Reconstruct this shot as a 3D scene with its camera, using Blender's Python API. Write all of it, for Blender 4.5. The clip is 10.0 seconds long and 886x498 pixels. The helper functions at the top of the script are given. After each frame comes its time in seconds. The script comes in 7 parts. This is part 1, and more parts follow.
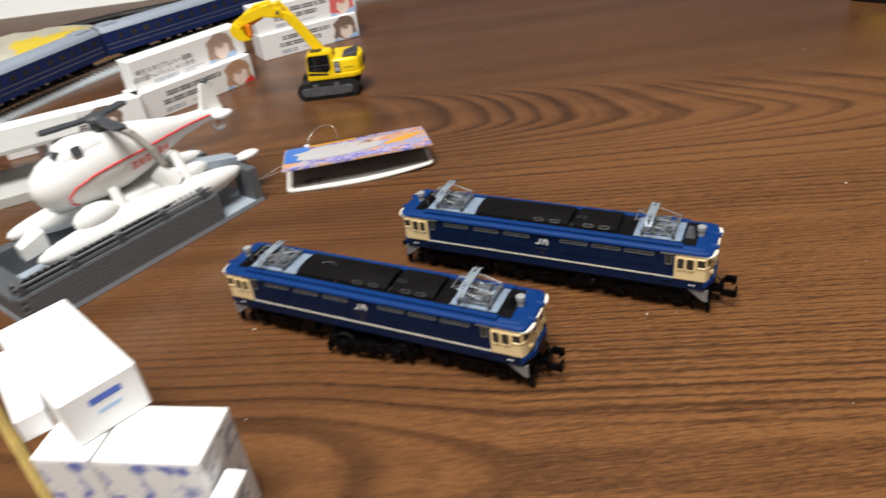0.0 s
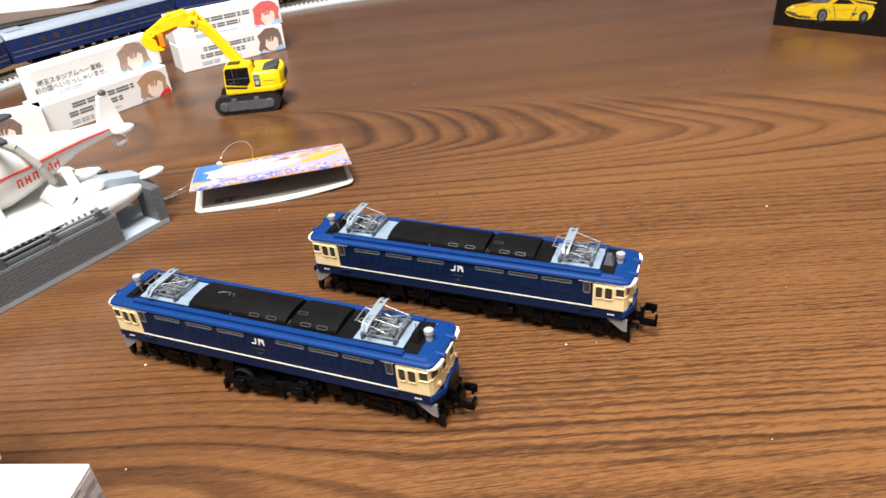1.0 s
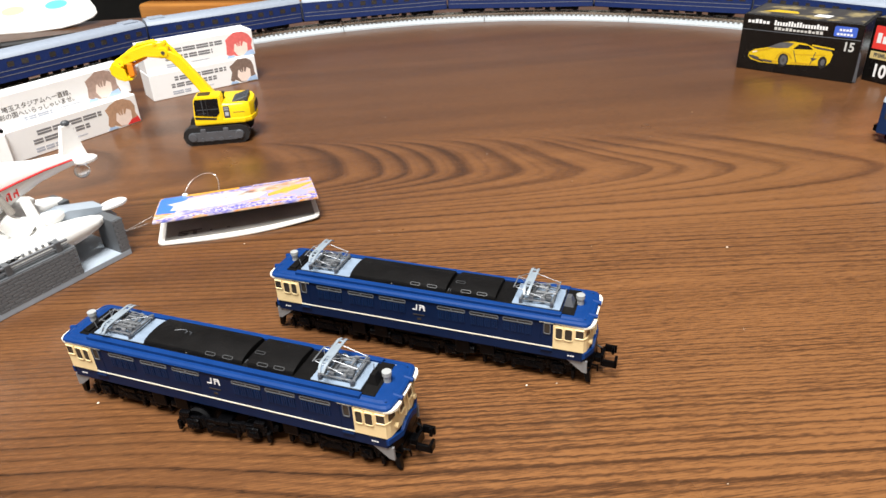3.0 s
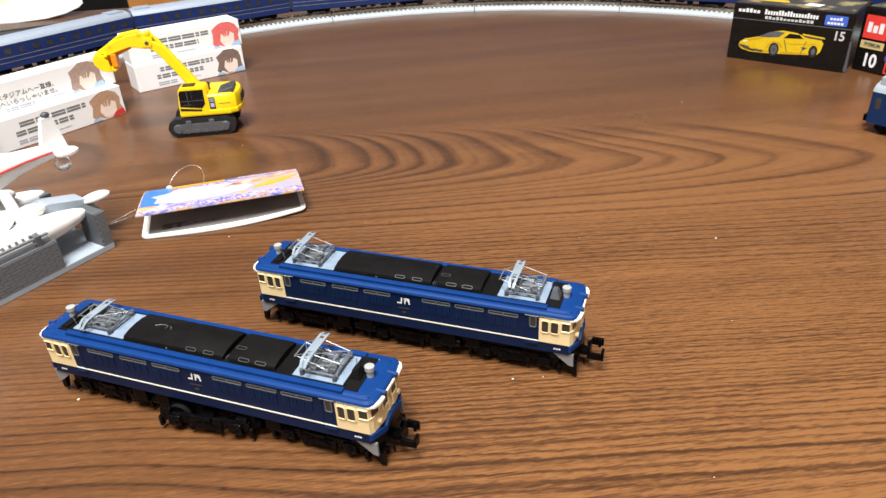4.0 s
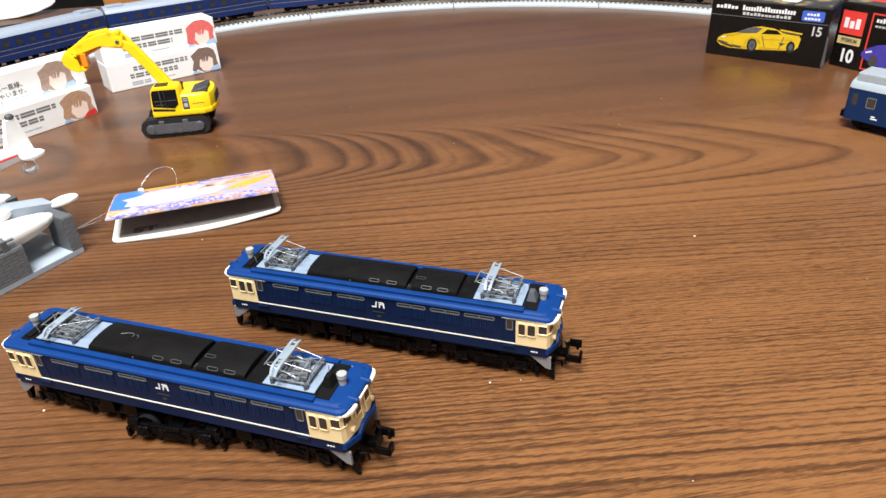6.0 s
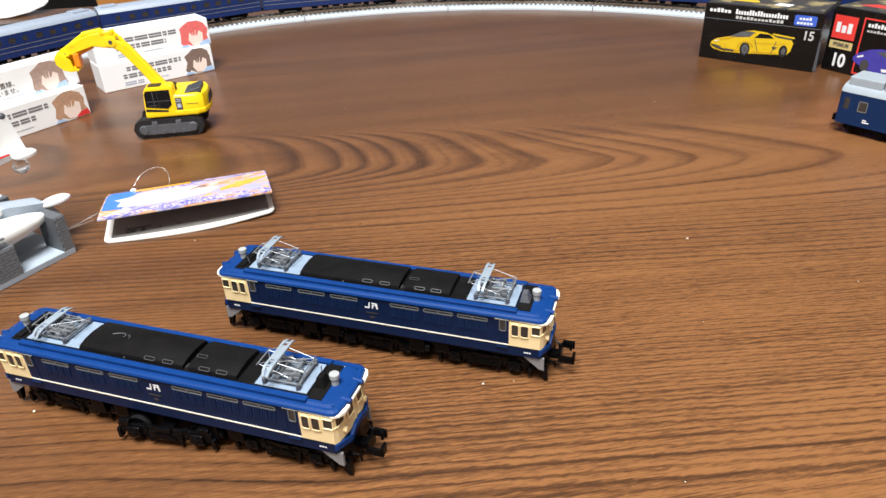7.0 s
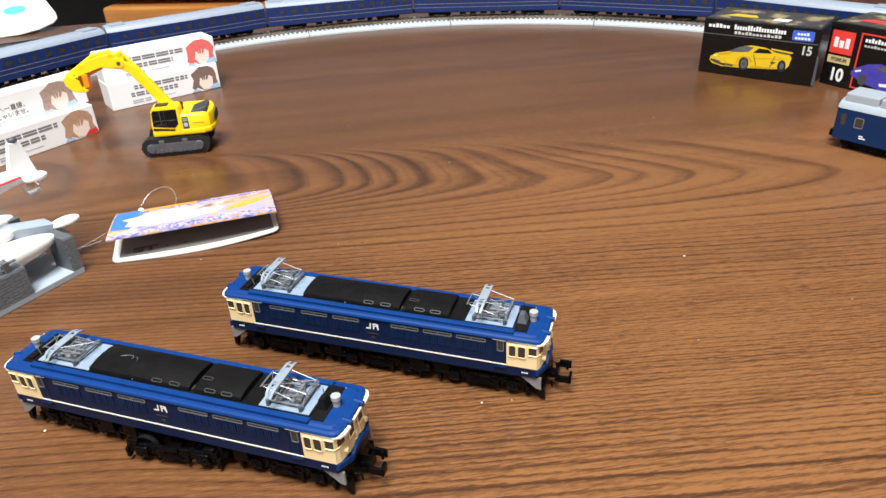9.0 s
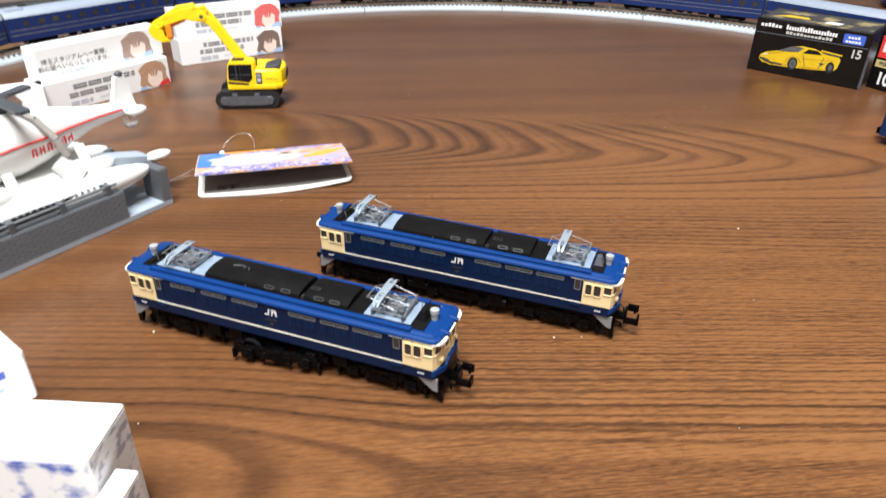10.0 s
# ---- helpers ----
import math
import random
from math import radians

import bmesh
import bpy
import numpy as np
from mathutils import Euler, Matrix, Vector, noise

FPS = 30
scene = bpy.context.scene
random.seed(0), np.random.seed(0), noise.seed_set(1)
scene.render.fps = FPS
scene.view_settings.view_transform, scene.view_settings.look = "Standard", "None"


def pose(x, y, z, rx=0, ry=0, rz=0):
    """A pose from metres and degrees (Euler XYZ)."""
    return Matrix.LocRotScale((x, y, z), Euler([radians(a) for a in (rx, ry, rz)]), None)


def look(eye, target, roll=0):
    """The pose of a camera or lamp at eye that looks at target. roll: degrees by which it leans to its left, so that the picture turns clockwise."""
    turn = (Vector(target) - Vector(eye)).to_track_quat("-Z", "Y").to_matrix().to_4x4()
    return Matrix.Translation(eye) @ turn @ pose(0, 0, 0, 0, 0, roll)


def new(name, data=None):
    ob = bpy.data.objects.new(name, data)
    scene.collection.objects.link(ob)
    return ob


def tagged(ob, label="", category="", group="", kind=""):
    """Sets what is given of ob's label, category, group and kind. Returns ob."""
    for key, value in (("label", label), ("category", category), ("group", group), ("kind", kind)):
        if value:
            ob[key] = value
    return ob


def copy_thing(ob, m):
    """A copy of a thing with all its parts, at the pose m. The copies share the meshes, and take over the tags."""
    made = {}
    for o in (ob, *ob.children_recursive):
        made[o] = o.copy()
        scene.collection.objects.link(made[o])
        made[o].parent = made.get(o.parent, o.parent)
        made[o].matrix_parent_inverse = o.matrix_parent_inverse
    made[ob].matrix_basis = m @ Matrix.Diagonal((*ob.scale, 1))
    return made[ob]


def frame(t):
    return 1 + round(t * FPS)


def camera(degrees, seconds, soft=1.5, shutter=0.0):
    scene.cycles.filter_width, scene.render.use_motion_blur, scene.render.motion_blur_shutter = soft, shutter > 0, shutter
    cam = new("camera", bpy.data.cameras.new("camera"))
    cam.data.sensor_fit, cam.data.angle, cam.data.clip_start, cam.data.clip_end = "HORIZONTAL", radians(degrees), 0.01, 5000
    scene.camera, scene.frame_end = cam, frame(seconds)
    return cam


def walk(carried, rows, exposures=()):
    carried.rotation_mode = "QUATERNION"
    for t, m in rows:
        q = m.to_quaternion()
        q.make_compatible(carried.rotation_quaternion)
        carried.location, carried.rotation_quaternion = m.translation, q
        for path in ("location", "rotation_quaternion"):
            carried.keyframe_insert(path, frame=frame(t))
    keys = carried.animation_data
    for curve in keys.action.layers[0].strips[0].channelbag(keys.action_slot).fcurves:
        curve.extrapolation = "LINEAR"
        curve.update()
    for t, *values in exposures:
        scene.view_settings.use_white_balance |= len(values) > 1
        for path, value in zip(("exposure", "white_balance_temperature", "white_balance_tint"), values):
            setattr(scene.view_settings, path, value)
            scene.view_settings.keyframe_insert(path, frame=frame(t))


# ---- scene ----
cam = camera(64.43, 10.0, shutter=0.4)
PATH = [
    (0, (0.04522, 0.05997, 0.13665), (0.03269, 0.39776, -0.07721), -7.692),
    (0.1, (0.04794, 0.06505, 0.13548), (0.04430, 0.40192, -0.07948), -7.354),
    (0.2, (0.05010, 0.06720, 0.13364), (0.05492, 0.40601, -0.07760), -6.494),
    (0.3, (0.05219, 0.06943, 0.13364), (0.06099, 0.40755, -0.07872), -6.317),
    (0.5, (0.05321, 0.07052, 0.13311), (0.06189, 0.40808, -0.08131), -6.240),
    (1, (0.05554, 0.07235, 0.13196), (0.07525, 0.41225, -0.07800), -4.926),
    (1.5, (0.05652, 0.07172, 0.13443), (0.08293, 0.41565, -0.06808), -4.169),
    (2, (0.05964, 0.07377, 0.13505), (0.09219, 0.41986, -0.06285), -3.932),
    (2.5, (0.05885, 0.07305, 0.13489), (0.09271, 0.42018, -0.06096), -3.088),
    (4, (0.06236, 0.07565, 0.13339), (0.10099, 0.41901, -0.06813), -2.853),
    (4.5, (0.06286, 0.07655, 0.13274), (0.10468, 0.41925, -0.06927), -2.621),
    (5, (0.06395, 0.07832, 0.13175), (0.10865, 0.42042, -0.07066), -2.406),
    (5.5, (0.06556, 0.07918, 0.13276), (0.11103, 0.42037, -0.07101), -2.771),
    (7, (0.06581, 0.07894, 0.13215), (0.11636, 0.42041, -0.06996), -2.304),
    (7.5, (0.06490, 0.07908, 0.13116), (0.11586, 0.42019, -0.07145), -1.928),
    (8, (0.06522, 0.07883, 0.13187), (0.11704, 0.42015, -0.07015), -1.840),
    (8.5, (0.06700, 0.07824, 0.13473), (0.11676, 0.42084, -0.06564), -2.430),
    (9, (0.06762, 0.07638, 0.13822), (0.11531, 0.42047, -0.06009), -2.817),
    (9.5, (0.06178, 0.06874, 0.14023), (0.10553, 0.41648, -0.05256), -2.518),
    (9.8, (0.04781, 0.05901, 0.13418), (0.08582, 0.40697, -0.05932), -0.824),
    (10, (0.04138, 0.05651, 0.13219), (0.08373, 0.40028, -0.06788), 1.019),
]
walk(cam, [(t, look(eye, target, roll)) for t, eye, target, roll in PATH], exposures=[(0.0, -0.78, 6500, 10), (0.3, -0.2, 6500, 10), (0.6, -0.04, 6450, 10), (1.5, -0.04, 6450, 10), (2.5, -0.08, 6450, 10), (4.0, -0.09, 6400, 10), (5.5, -0.08, 6300, 10), (8.0, -0.07, 6200, 10), (9.5, -0.07, 6200, 10), (10.0, -0.06, 6150, 10)])

# ---------------------------------------------------------------- light
world = bpy.data.worlds.new("room_air")
scene.world = world
world.use_nodes = True
world.node_tree.nodes["Background"].inputs[0].default_value = (1.0, 0.95, 0.88, 1)
world.node_tree.nodes["Background"].inputs[1].default_value = 0.25


def area_lamp(name, at, target, size, watts, colour):
    data = bpy.data.lights.new(name, "AREA")
    data.shape, data.size, data.energy, data.color = "DISK", size, watts, colour
    ob = new(name, data)
    ob.matrix_world = look(at, target)
    return ob


LAMP_AT = (-0.13, -0.20, 1.48)
area_lamp("ceiling_light_glow", LAMP_AT, (LAMP_AT[0], LAMP_AT[1], 0), 0.8, 76, (1.0, 0.985, 0.945))

# ---------------------------------------------------------------- materials


def shader(name):
    m = bpy.data.materials.new(name)
    m.use_nodes = True
    t = m.node_tree
    return m, t, t.nodes["Principled BSDF"], t.nodes.new("ShaderNodeTexCoord")


def math_node(t, op, a, b=None, c=None):
    n = t.nodes.new("ShaderNodeMath")
    n.operation = op
    for i, v in enumerate((a, b, c)):
        if v is None:
            continue
        if isinstance(v, (int, float)):
            n.inputs[i].default_value = v
        else:
            t.links.new(v, n.inputs[i])
    return n.outputs[0]


def plain(name, rgb, rough=0.5, metal=0.0, vary=0.12, scale=300.0, bump=0.15, coat=0.0, spec=0.5, dust=0.0):
    """A painted, moulded or printed surface with slight mottling and fine relief."""
    m, t, b, co = shader(name)
    n = t.nodes.new("ShaderNodeTexNoise")
    n.inputs["Scale"].default_value, n.inputs["Detail"].default_value = scale, 4
    n2 = t.nodes.new("ShaderNodeTexNoise")
    n2.inputs["Scale"].default_value, n2.inputs["Detail"].default_value = scale * 8, 3
    t.links.new(co.outputs["Object"], n.inputs["Vector"])
    t.links.new(co.outputs["Object"], n2.inputs["Vector"])
    add = t.nodes.new("ShaderNodeMath")
    add.operation = "MULTIPLY_ADD"
    t.links.new(n2.outputs["Fac"], add.inputs[0])
    add.inputs[1].default_value = 0.4
    t.links.new(n.outputs["Fac"], add.inputs[2])
    ramp = t.nodes.new("ShaderNodeValToRGB")
    ramp.color_ramp.elements[0].position, ramp.color_ramp.elements[1].position = 0.4, 1.0
    ramp.color_ramp.elements[0].color = (*[c * (1 - vary) for c in rgb], 1)
    ramp.color_ramp.elements[1].color = (*[min(1, c * (1 + vary)) for c in rgb], 1)
    t.links.new(add.outputs[0], ramp.inputs[0])
    colour = ramp.outputs[0]
    if dust:
        # sparse pale specks of dust
        vo = t.nodes.new("ShaderNodeTexVoronoi")
        vo.inputs["Scale"].default_value = 420.0
        t.links.new(co.outputs["Object"], vo.inputs["Vector"])
        pick = t.nodes.new("ShaderNodeSeparateColor")
        t.links.new(vo.outputs["Color"], pick.inputs[0])
        near = math_node(t, "LESS_THAN", vo.outputs["Distance"], math_node(t, "MULTIPLY", pick.outputs[1], 0.13))
        few = math_node(t, "GREATER_THAN", pick.outputs[0], 1.0 - dust)
        mix = t.nodes.new("ShaderNodeMix")
        mix.data_type = "RGBA"
        t.links.new(math_node(t, "MULTIPLY", math_node(t, "MULTIPLY", near, few), 0.7), mix.inputs[0])
        t.links.new(colour, mix.inputs[6])
        mix.inputs[7].default_value = (0.42, 0.41, 0.39, 1)
        colour = mix.outputs[2]
    t.links.new(colour, b.inputs["Base Color"])
    rr = t.nodes.new("ShaderNodeMapRange")
    rr.inputs["To Min"].default_value, rr.inputs["To Max"].default_value = max(0, rough - 0.08), min(1, rough + 0.1)
    t.links.new(n.outputs["Fac"], rr.inputs[0])
    t.links.new(rr.outputs[0], b.inputs["Roughness"])
    b.inputs["Metallic"].default_value = metal
    b.inputs["Coat Weight"].default_value = coat
    b.inputs["Specular IOR Level"].default_value = spec
    if bump:
        bp = t.nodes.new("ShaderNodeBump")
        bp.inputs["Strength"].default_value, bp.inputs["Distance"].default_value = bump, 0.0002
        t.links.new(n2.outputs["Fac"], bp.inputs["Height"])
        t.links.new(bp.outputs[0], b.inputs["Normal"])
    return m


HEART_DRIFT = -0.10


def table_wood():
    """Dark walnut veneer: rings of a trunk cut lengthwise, whose heart comes up in two places, fine pores along x."""
    m, t, b, co = shader("walnut_veneer")
    sep = t.nodes.new("ShaderNodeSeparateXYZ")
    t.links.new(co.outputs["Object"], sep.inputs[0])
    x, y = sep.outputs[0], sep.outputs[1]

    def noise_at(sx, sy, detail, rough=0.5):
        mp = t.nodes.new("ShaderNodeMapping")
        mp.inputs["Scale"].default_value = (sx, sy, 1)
        t.links.new(co.outputs["Object"], mp.inputs[0])
        n = t.nodes.new("ShaderNodeTexNoise")
        n.inputs["Scale"].default_value, n.inputs["Detail"].default_value = 1.0, detail
        n.inputs["Roughness"].default_value = rough
        t.links.new(mp.outputs[0], n.inputs["Vector"])
        return n.outputs["Fac"]

    def ramp_of(v, lo, hi):
        n = t.nodes.new("ShaderNodeMapRange")
        n.interpolation_type = "SMOOTHSTEP"
        n.inputs["From Min"].default_value, n.inputs["From Max"].default_value = lo, hi
        t.links.new(v, n.inputs[0])
        return n.outputs[0]

    warp = noise_at(5, 10, 2)
    warp2 = noise_at(210, 420, 2, 0.6)
    yw = math_node(t, "MULTIPLY_ADD", math_node(t, "SUBTRACT", warp, 0.5), 0.006, y)
    yw = math_node(t, "MULTIPLY_ADD", math_node(t, "MULTIPLY", math_node(t, "SUBTRACT", warp2, 0.5), ramp_of(x, -0.01, 0.09)), 0.0017, yw)

    # first pith: rings cut into long arches, blunt on the far side where x is small, pointed further along
    xm = math_node(t, "MULTIPLY", x, 1000.0)
    off = math_node(t, "MULTIPLY", math_node(t, "SUBTRACT", yw, math_node(t, "MULTIPLY_ADD", x, -0.18, 0.4025)), 1000.0)
    far = math_node(t, "MINIMUM", math_node(t, "MAXIMUM", off, 0.0), 54.0)
    near = math_node(t, "MAXIMUM", math_node(t, "MULTIPLY", off, -1.0), 0.0)
    blunt = math_node(t, "MULTIPLY_ADD", math_node(t, "POWER", math_node(t, "DIVIDE", far, 37.0), 2.5), 16.0,
                      math_node(t, "MULTIPLY", math_node(t, "POWER", math_node(t, "DIVIDE", far, 47.0), 12.0), 45.0))
    sharp = math_node(t, "MULTIPLY", math_node(t, "POWER", far, 1.25), 0.62)
    turn = ramp_of(x, 0.105, 0.190)
    rise = math_node(t, "ADD", math_node(t, "MULTIPLY", sharp, turn), math_node(t, "MULTIPLY", blunt, math_node(t, "SUBTRACT", 1.0, turn)))
    rise = math_node(t, "MULTIPLY_ADD", math_node(t, "MULTIPLY", near, near), 0.0865, rise)
    tip = math_node(t, "ADD", xm, rise)
    # years of wide and narrow growth, by where the arches end along x
    years = t.nodes.new("ShaderNodeValToRGB")
    ends = (-200, -150, -110, -70, -30, 12, 44, 64, 76, 89, 103, 128, 153, 190, 203, 227, 250, 292, 351, 418)
    el = years.color_ramp.elements
    el[0].position, el[0].color = 0.0, (0, 0, 0, 1)
    el[1].position, el[1].color = 1.0, (1, 1, 1, 1)
    for k, at in enumerate(ends[1:-1], 1):
        v = k / (len(ends) - 1)
        el.new((at + 200) / 618.0).color = (v, v, v, 1)
    t.links.new(math_node(t, "DIVIDE", math_node(t, "ADD", tip, 200.0), 618.0), years.inputs[0])
    count = math_node(t, "MULTIPLY_ADD", years.outputs[0], len(ends) - 1.0, 0.2)
    count = math_node(t, "MULTIPLY_ADD", math_node(t, "SUBTRACT", math_node(t, "SQRT", math_node(t, "MAXIMUM", tip, 418.0)), 20.445), 1.2, count)
    r1 = math_node(t, "DIVIDE", count, 300.0)
    # the second pith, near the front, dips to a steady depth
    dy2 = math_node(t, "SUBTRACT", yw, math_node(t, "MULTIPLY_ADD", x, HEART_DRIFT, 0.178))
    along = math_node(t, "MINIMUM", math_node(t, "SMOOTH_MAX", math_node(t, "DIVIDE", math_node(t, "MULTIPLY_ADD", noise_at(25, 30, 2), 0.008, math_node(t, "ADD", x, -0.001)), 0.055), 0.0, 0.35), 1.0)
    dip = math_node(t, "MULTIPLY_ADD", math_node(t, "POWER", along, 0.5), 0.0195, 0.0005)
    r2 = math_node(t, "MULTIPLY", math_node(t, "ADD", math_node(t, "MULTIPLY", dy2, dy2), math_node(t, "MULTIPLY", dip, dip)), 9.5)
    # soft dark halo round the oval heart
    ex = math_node(t, "DIVIDE", math_node(t, "ADD", x, 0.022), 0.033)
    ey = math_node(t, "DIVIDE", math_node(t, "SUBTRACT", yw, 0.178), 0.018)
    oval = math_node(t, "SQRT", math_node(t, "ADD", math_node(t, "MULTIPLY", ex, ex), math_node(t, "MULTIPLY", ey, ey)))
    halo = math_node(t, "MULTIPLY", ramp_of(oval, 0.90, 1.02), math_node(t, "SUBTRACT", 1.0, ramp_of(oval, 1.06, 1.40)))
    heart = math_node(t, "SUBTRACT", 1.0, ramp_of(oval, 0.80, 1.0))
    r = math_node(t, "SMOOTH_MIN", r1, r2, 0.01)

    def rings(freq, wobble, stops, low, span):
        s = math_node(t, "MULTIPLY_ADD", r, freq, wobble)
        ramp = t.nodes.new("ShaderNodeValToRGB")
        el = ramp.color_ramp.elements
        el[0].position, el[0].color = 0.0, (stops[0][1],) * 3 + (1,)
        el[1].position, el[1].color = 1.0, (stops[-1][1],) * 3 + (1,)
        for pos, v in stops[1:-1]:
            el.new(pos).color = (v, v, v, 1)
        t.links.new(math_node(t, "FRACT", s), ramp.inputs[0])
        wn = t.nodes.new("ShaderNodeTexWhiteNoise")
        wn.noise_dimensions = "1D"
        t.links.new(math_node(t, "FLOOR", s), wn.inputs["W"])
        return math_node(t, "MULTIPLY", ramp.outputs[0], math_node(t, "MULTIPLY_ADD", wn.outputs["Value"], span, low))

    fade = math_node(t, "MULTIPLY_ADD", ramp_of(off, 34.0, 50.0), -1.0, 1.0)
    # the arches are faint where they begin
    begin = math_node(t, "MULTIPLY", ramp_of(off, -45.0, -15.0), math_node(t, "SUBTRACT", 1.0, ramp_of(tip, 0.0, 85.0)))
    fade = math_node(t, "MULTIPLY", fade, math_node(t, "MULTIPLY_ADD", begin, -0.48, 1.0))
    fade = math_node(t, "MULTIPLY", fade, math_node(t, "MULTIPLY_ADD", math_node(t, "MULTIPLY", ramp_of(tip, 150.0, 200.0), ramp_of(off, -60.0, -10.0)), -0.35, 1.0))
    wide = rings(300, math_node(t, "MULTIPLY_ADD", noise_at(4, 9, 2), 0.4, 0.48), ((0, 0.06), (0.24, 0.0), (0.56, 0.08), (0.76, 0.32), (0.86, 1.0), (0.93, 0.85), (1.0, 0.06)), 0.55, 0.45)
    wide = math_node(t, "MULTIPLY", wide, math_node(t, "MULTIPLY_ADD", heart, -0.9, 1.0))
    quiet = math_node(t, "MULTIPLY", math_node(t, "SUBTRACT", 1.0, ramp_of(x, 0.0, 0.06)), math_node(t, "SUBTRACT", 1.0, ramp_of(y, 0.24, 0.32)))
    wide = math_node(t, "MULTIPLY", wide, math_node(t, "MULTIPLY_ADD", quiet, -0.3, 1.0))
    # the late wood of the arches is broad and soft
    broad = rings(300, math_node(t, "MULTIPLY_ADD", noise_at(4, 9, 2), 0.4, 0.48), ((0, 0.30), (0.16, 0.0), (0.45, 0.10), (0.72, 0.50), (0.86, 1.0), (0.95, 0.8), (1.0, 0.30)), 0.50, 0.50)
    up = ramp_of(y, 0.335, 0.375)
    wide = math_node(t, "ADD", math_node(t, "MULTIPLY", wide, math_node(t, "SUBTRACT", 1.0, up)), math_node(t, "MULTIPLY", broad, up))
    fine = rings(900, math_node(t, "MULTIPLY", noise_at(5, 30, 2), 1.4), ((0, 0.0), (0.45, 0.0), (0.75, 1.0), (1.0, 0.0)), 0.1, 0.9)
    # narrower years between them near the front
    mid = rings(600, math_node(t, "MULTIPLY_ADD", noise_at(3, 20, 2), 0.7, 0.2), ((0, 0.0), (0.50, 0.0), (0.76, 0.5), (0.86, 1.0), (0.94, 0.8), (1.0, 0.0)), 0.3, 0.7)
    mid = math_node(t, "MULTIPLY", mid, math_node(t, "MULTIPLY", math_node(t, "MULTIPLY", math_node(t, "MULTIPLY_ADD", ramp_of(x, 0.02, 0.08), 0.85, 0.15), ramp_of(math_node(t, "ABSOLUTE", dy2), 0.006, 0.026)), math_node(t, "SUBTRACT", 1.0, ramp_of(y, 0.29, 0.34))))
    # near the front the years stand closer and crisper
    front = math_node(t, "MULTIPLY", ramp_of(x, 0.02, 0.09), math_node(t, "SUBTRACT", 1.0, ramp_of(y, 0.26, 0.34)))
    wide = math_node(t, "MULTIPLY", wide, math_node(t, "MULTIPLY_ADD", front, -0.04, 1.0))
    fine = math_node(t, "MULTIPLY", fine, math_node(t, "MULTIPLY_ADD", front, 0.7, 1.0))
    mid = math_node(t, "MULTIPLY", mid, math_node(t, "SUBTRACT", 1.0, heart))
    pores = math_node(t, "POWER", noise_at(240, 2600, 2, 0.6), 1.6)
    dash = noise_at(190, 1900, 3, 0.7)
    cloud = noise_at(9, 30, 3)
    smudge = ramp_of(noise_at(7, 55, 3, 0.55), 0.60, 0.74)
    band = ramp_of(noise_at(2.2, 60, 2), 0.35, 0.7)
    total = math_node(t, "MULTIPLY", fade, math_node(t, "ADD", math_node(t, "MULTIPLY", wide, math_node(t, "MULTIPLY_ADD", ramp_of(y, 0.25, 0.34), 0.06, 0.62)), math_node(t, "MULTIPLY", fine, math_node(t, "MULTIPLY", math_node(t, "MULTIPLY_ADD", cloud, 0.36, 0.05), math_node(t, "MULTIPLY_ADD", quiet, -0.7, 1.0)))))
    total = math_node(t, "ADD", total, math_node(t, "MULTIPLY", pores, 0.48))
    total = math_node(t, "ADD", total, math_node(t, "MULTIPLY", front, math_node(t, "MULTIPLY_ADD", pores, 0.5, -0.19)))
    total = math_node(t, "ADD", total, math_node(t, "MULTIPLY", math_node(t, "MULTIPLY_ADD", dash, 1.35, -0.635), math_node(t, "MULTIPLY", math_node(t, "MULTIPLY_ADD", ramp_of(y, 0.26, 0.40), -0.55, 1.0), math_node(t, "MULTIPLY_ADD", ramp_of(x, 0.0, 0.07), 0.6, 0.4))))
    total = math_node(t, "ADD", total, math_node(t, "MULTIPLY_ADD", cloud, 0.22, -0.11))
    total = math_node(t, "ADD", total, math_node(t, "MULTIPLY_ADD", band, 0.14, -0.05))
    total = math_node(t, "ADD", total, math_node(t, "MULTIPLY", smudge, math_node(t, "MULTIPLY_ADD", ramp_of(y, 0.45, 0.50), 0.22, 0.06)))
    total = math_node(t, "MULTIPLY_ADD", mid, 0.62, math_node(t, "SUBTRACT", total, 0.045))
    # short dark vessels, thickest in the late wood, and pale flecks between
    fleck = ramp_of(noise_at(230, 1700, 2, 0.55), 0.56, 0.66)
    pale = ramp_of(noise_at(170, 1300, 2, 0.55), 0.58, 0.70)
    total = math_node(t, "ADD", total, math_node(t, "MULTIPLY", fleck, math_node(t, "MULTIPLY_ADD", wide, 0.26, 0.14)))
    total = math_node(t, "ADD", total, math_node(t, "MULTIPLY_ADD", pale, -0.16, -0.02))
    # hair-fine dark lines along the grain
    hair = ramp_of(noise_at(24, 2100, 2, 0.6), 0.53, 0.63)
    total = math_node(t, "ADD", total, math_node(t, "MULTIPLY", math_node(t, "MULTIPLY_ADD", hair, 0.17, -0.04), math_node(t, "MULTIPLY_ADD", front, 1.6, 0.75)))
    total = math_node(t, "ADD", total, math_node(t, "MULTIPLY", halo, 0.34))
    # darker again beyond the arches
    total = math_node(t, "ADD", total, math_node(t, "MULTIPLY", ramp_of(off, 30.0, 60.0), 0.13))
    # lighter towards high x near the front, darker elsewhere
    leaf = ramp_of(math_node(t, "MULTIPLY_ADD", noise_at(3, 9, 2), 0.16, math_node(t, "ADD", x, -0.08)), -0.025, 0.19)
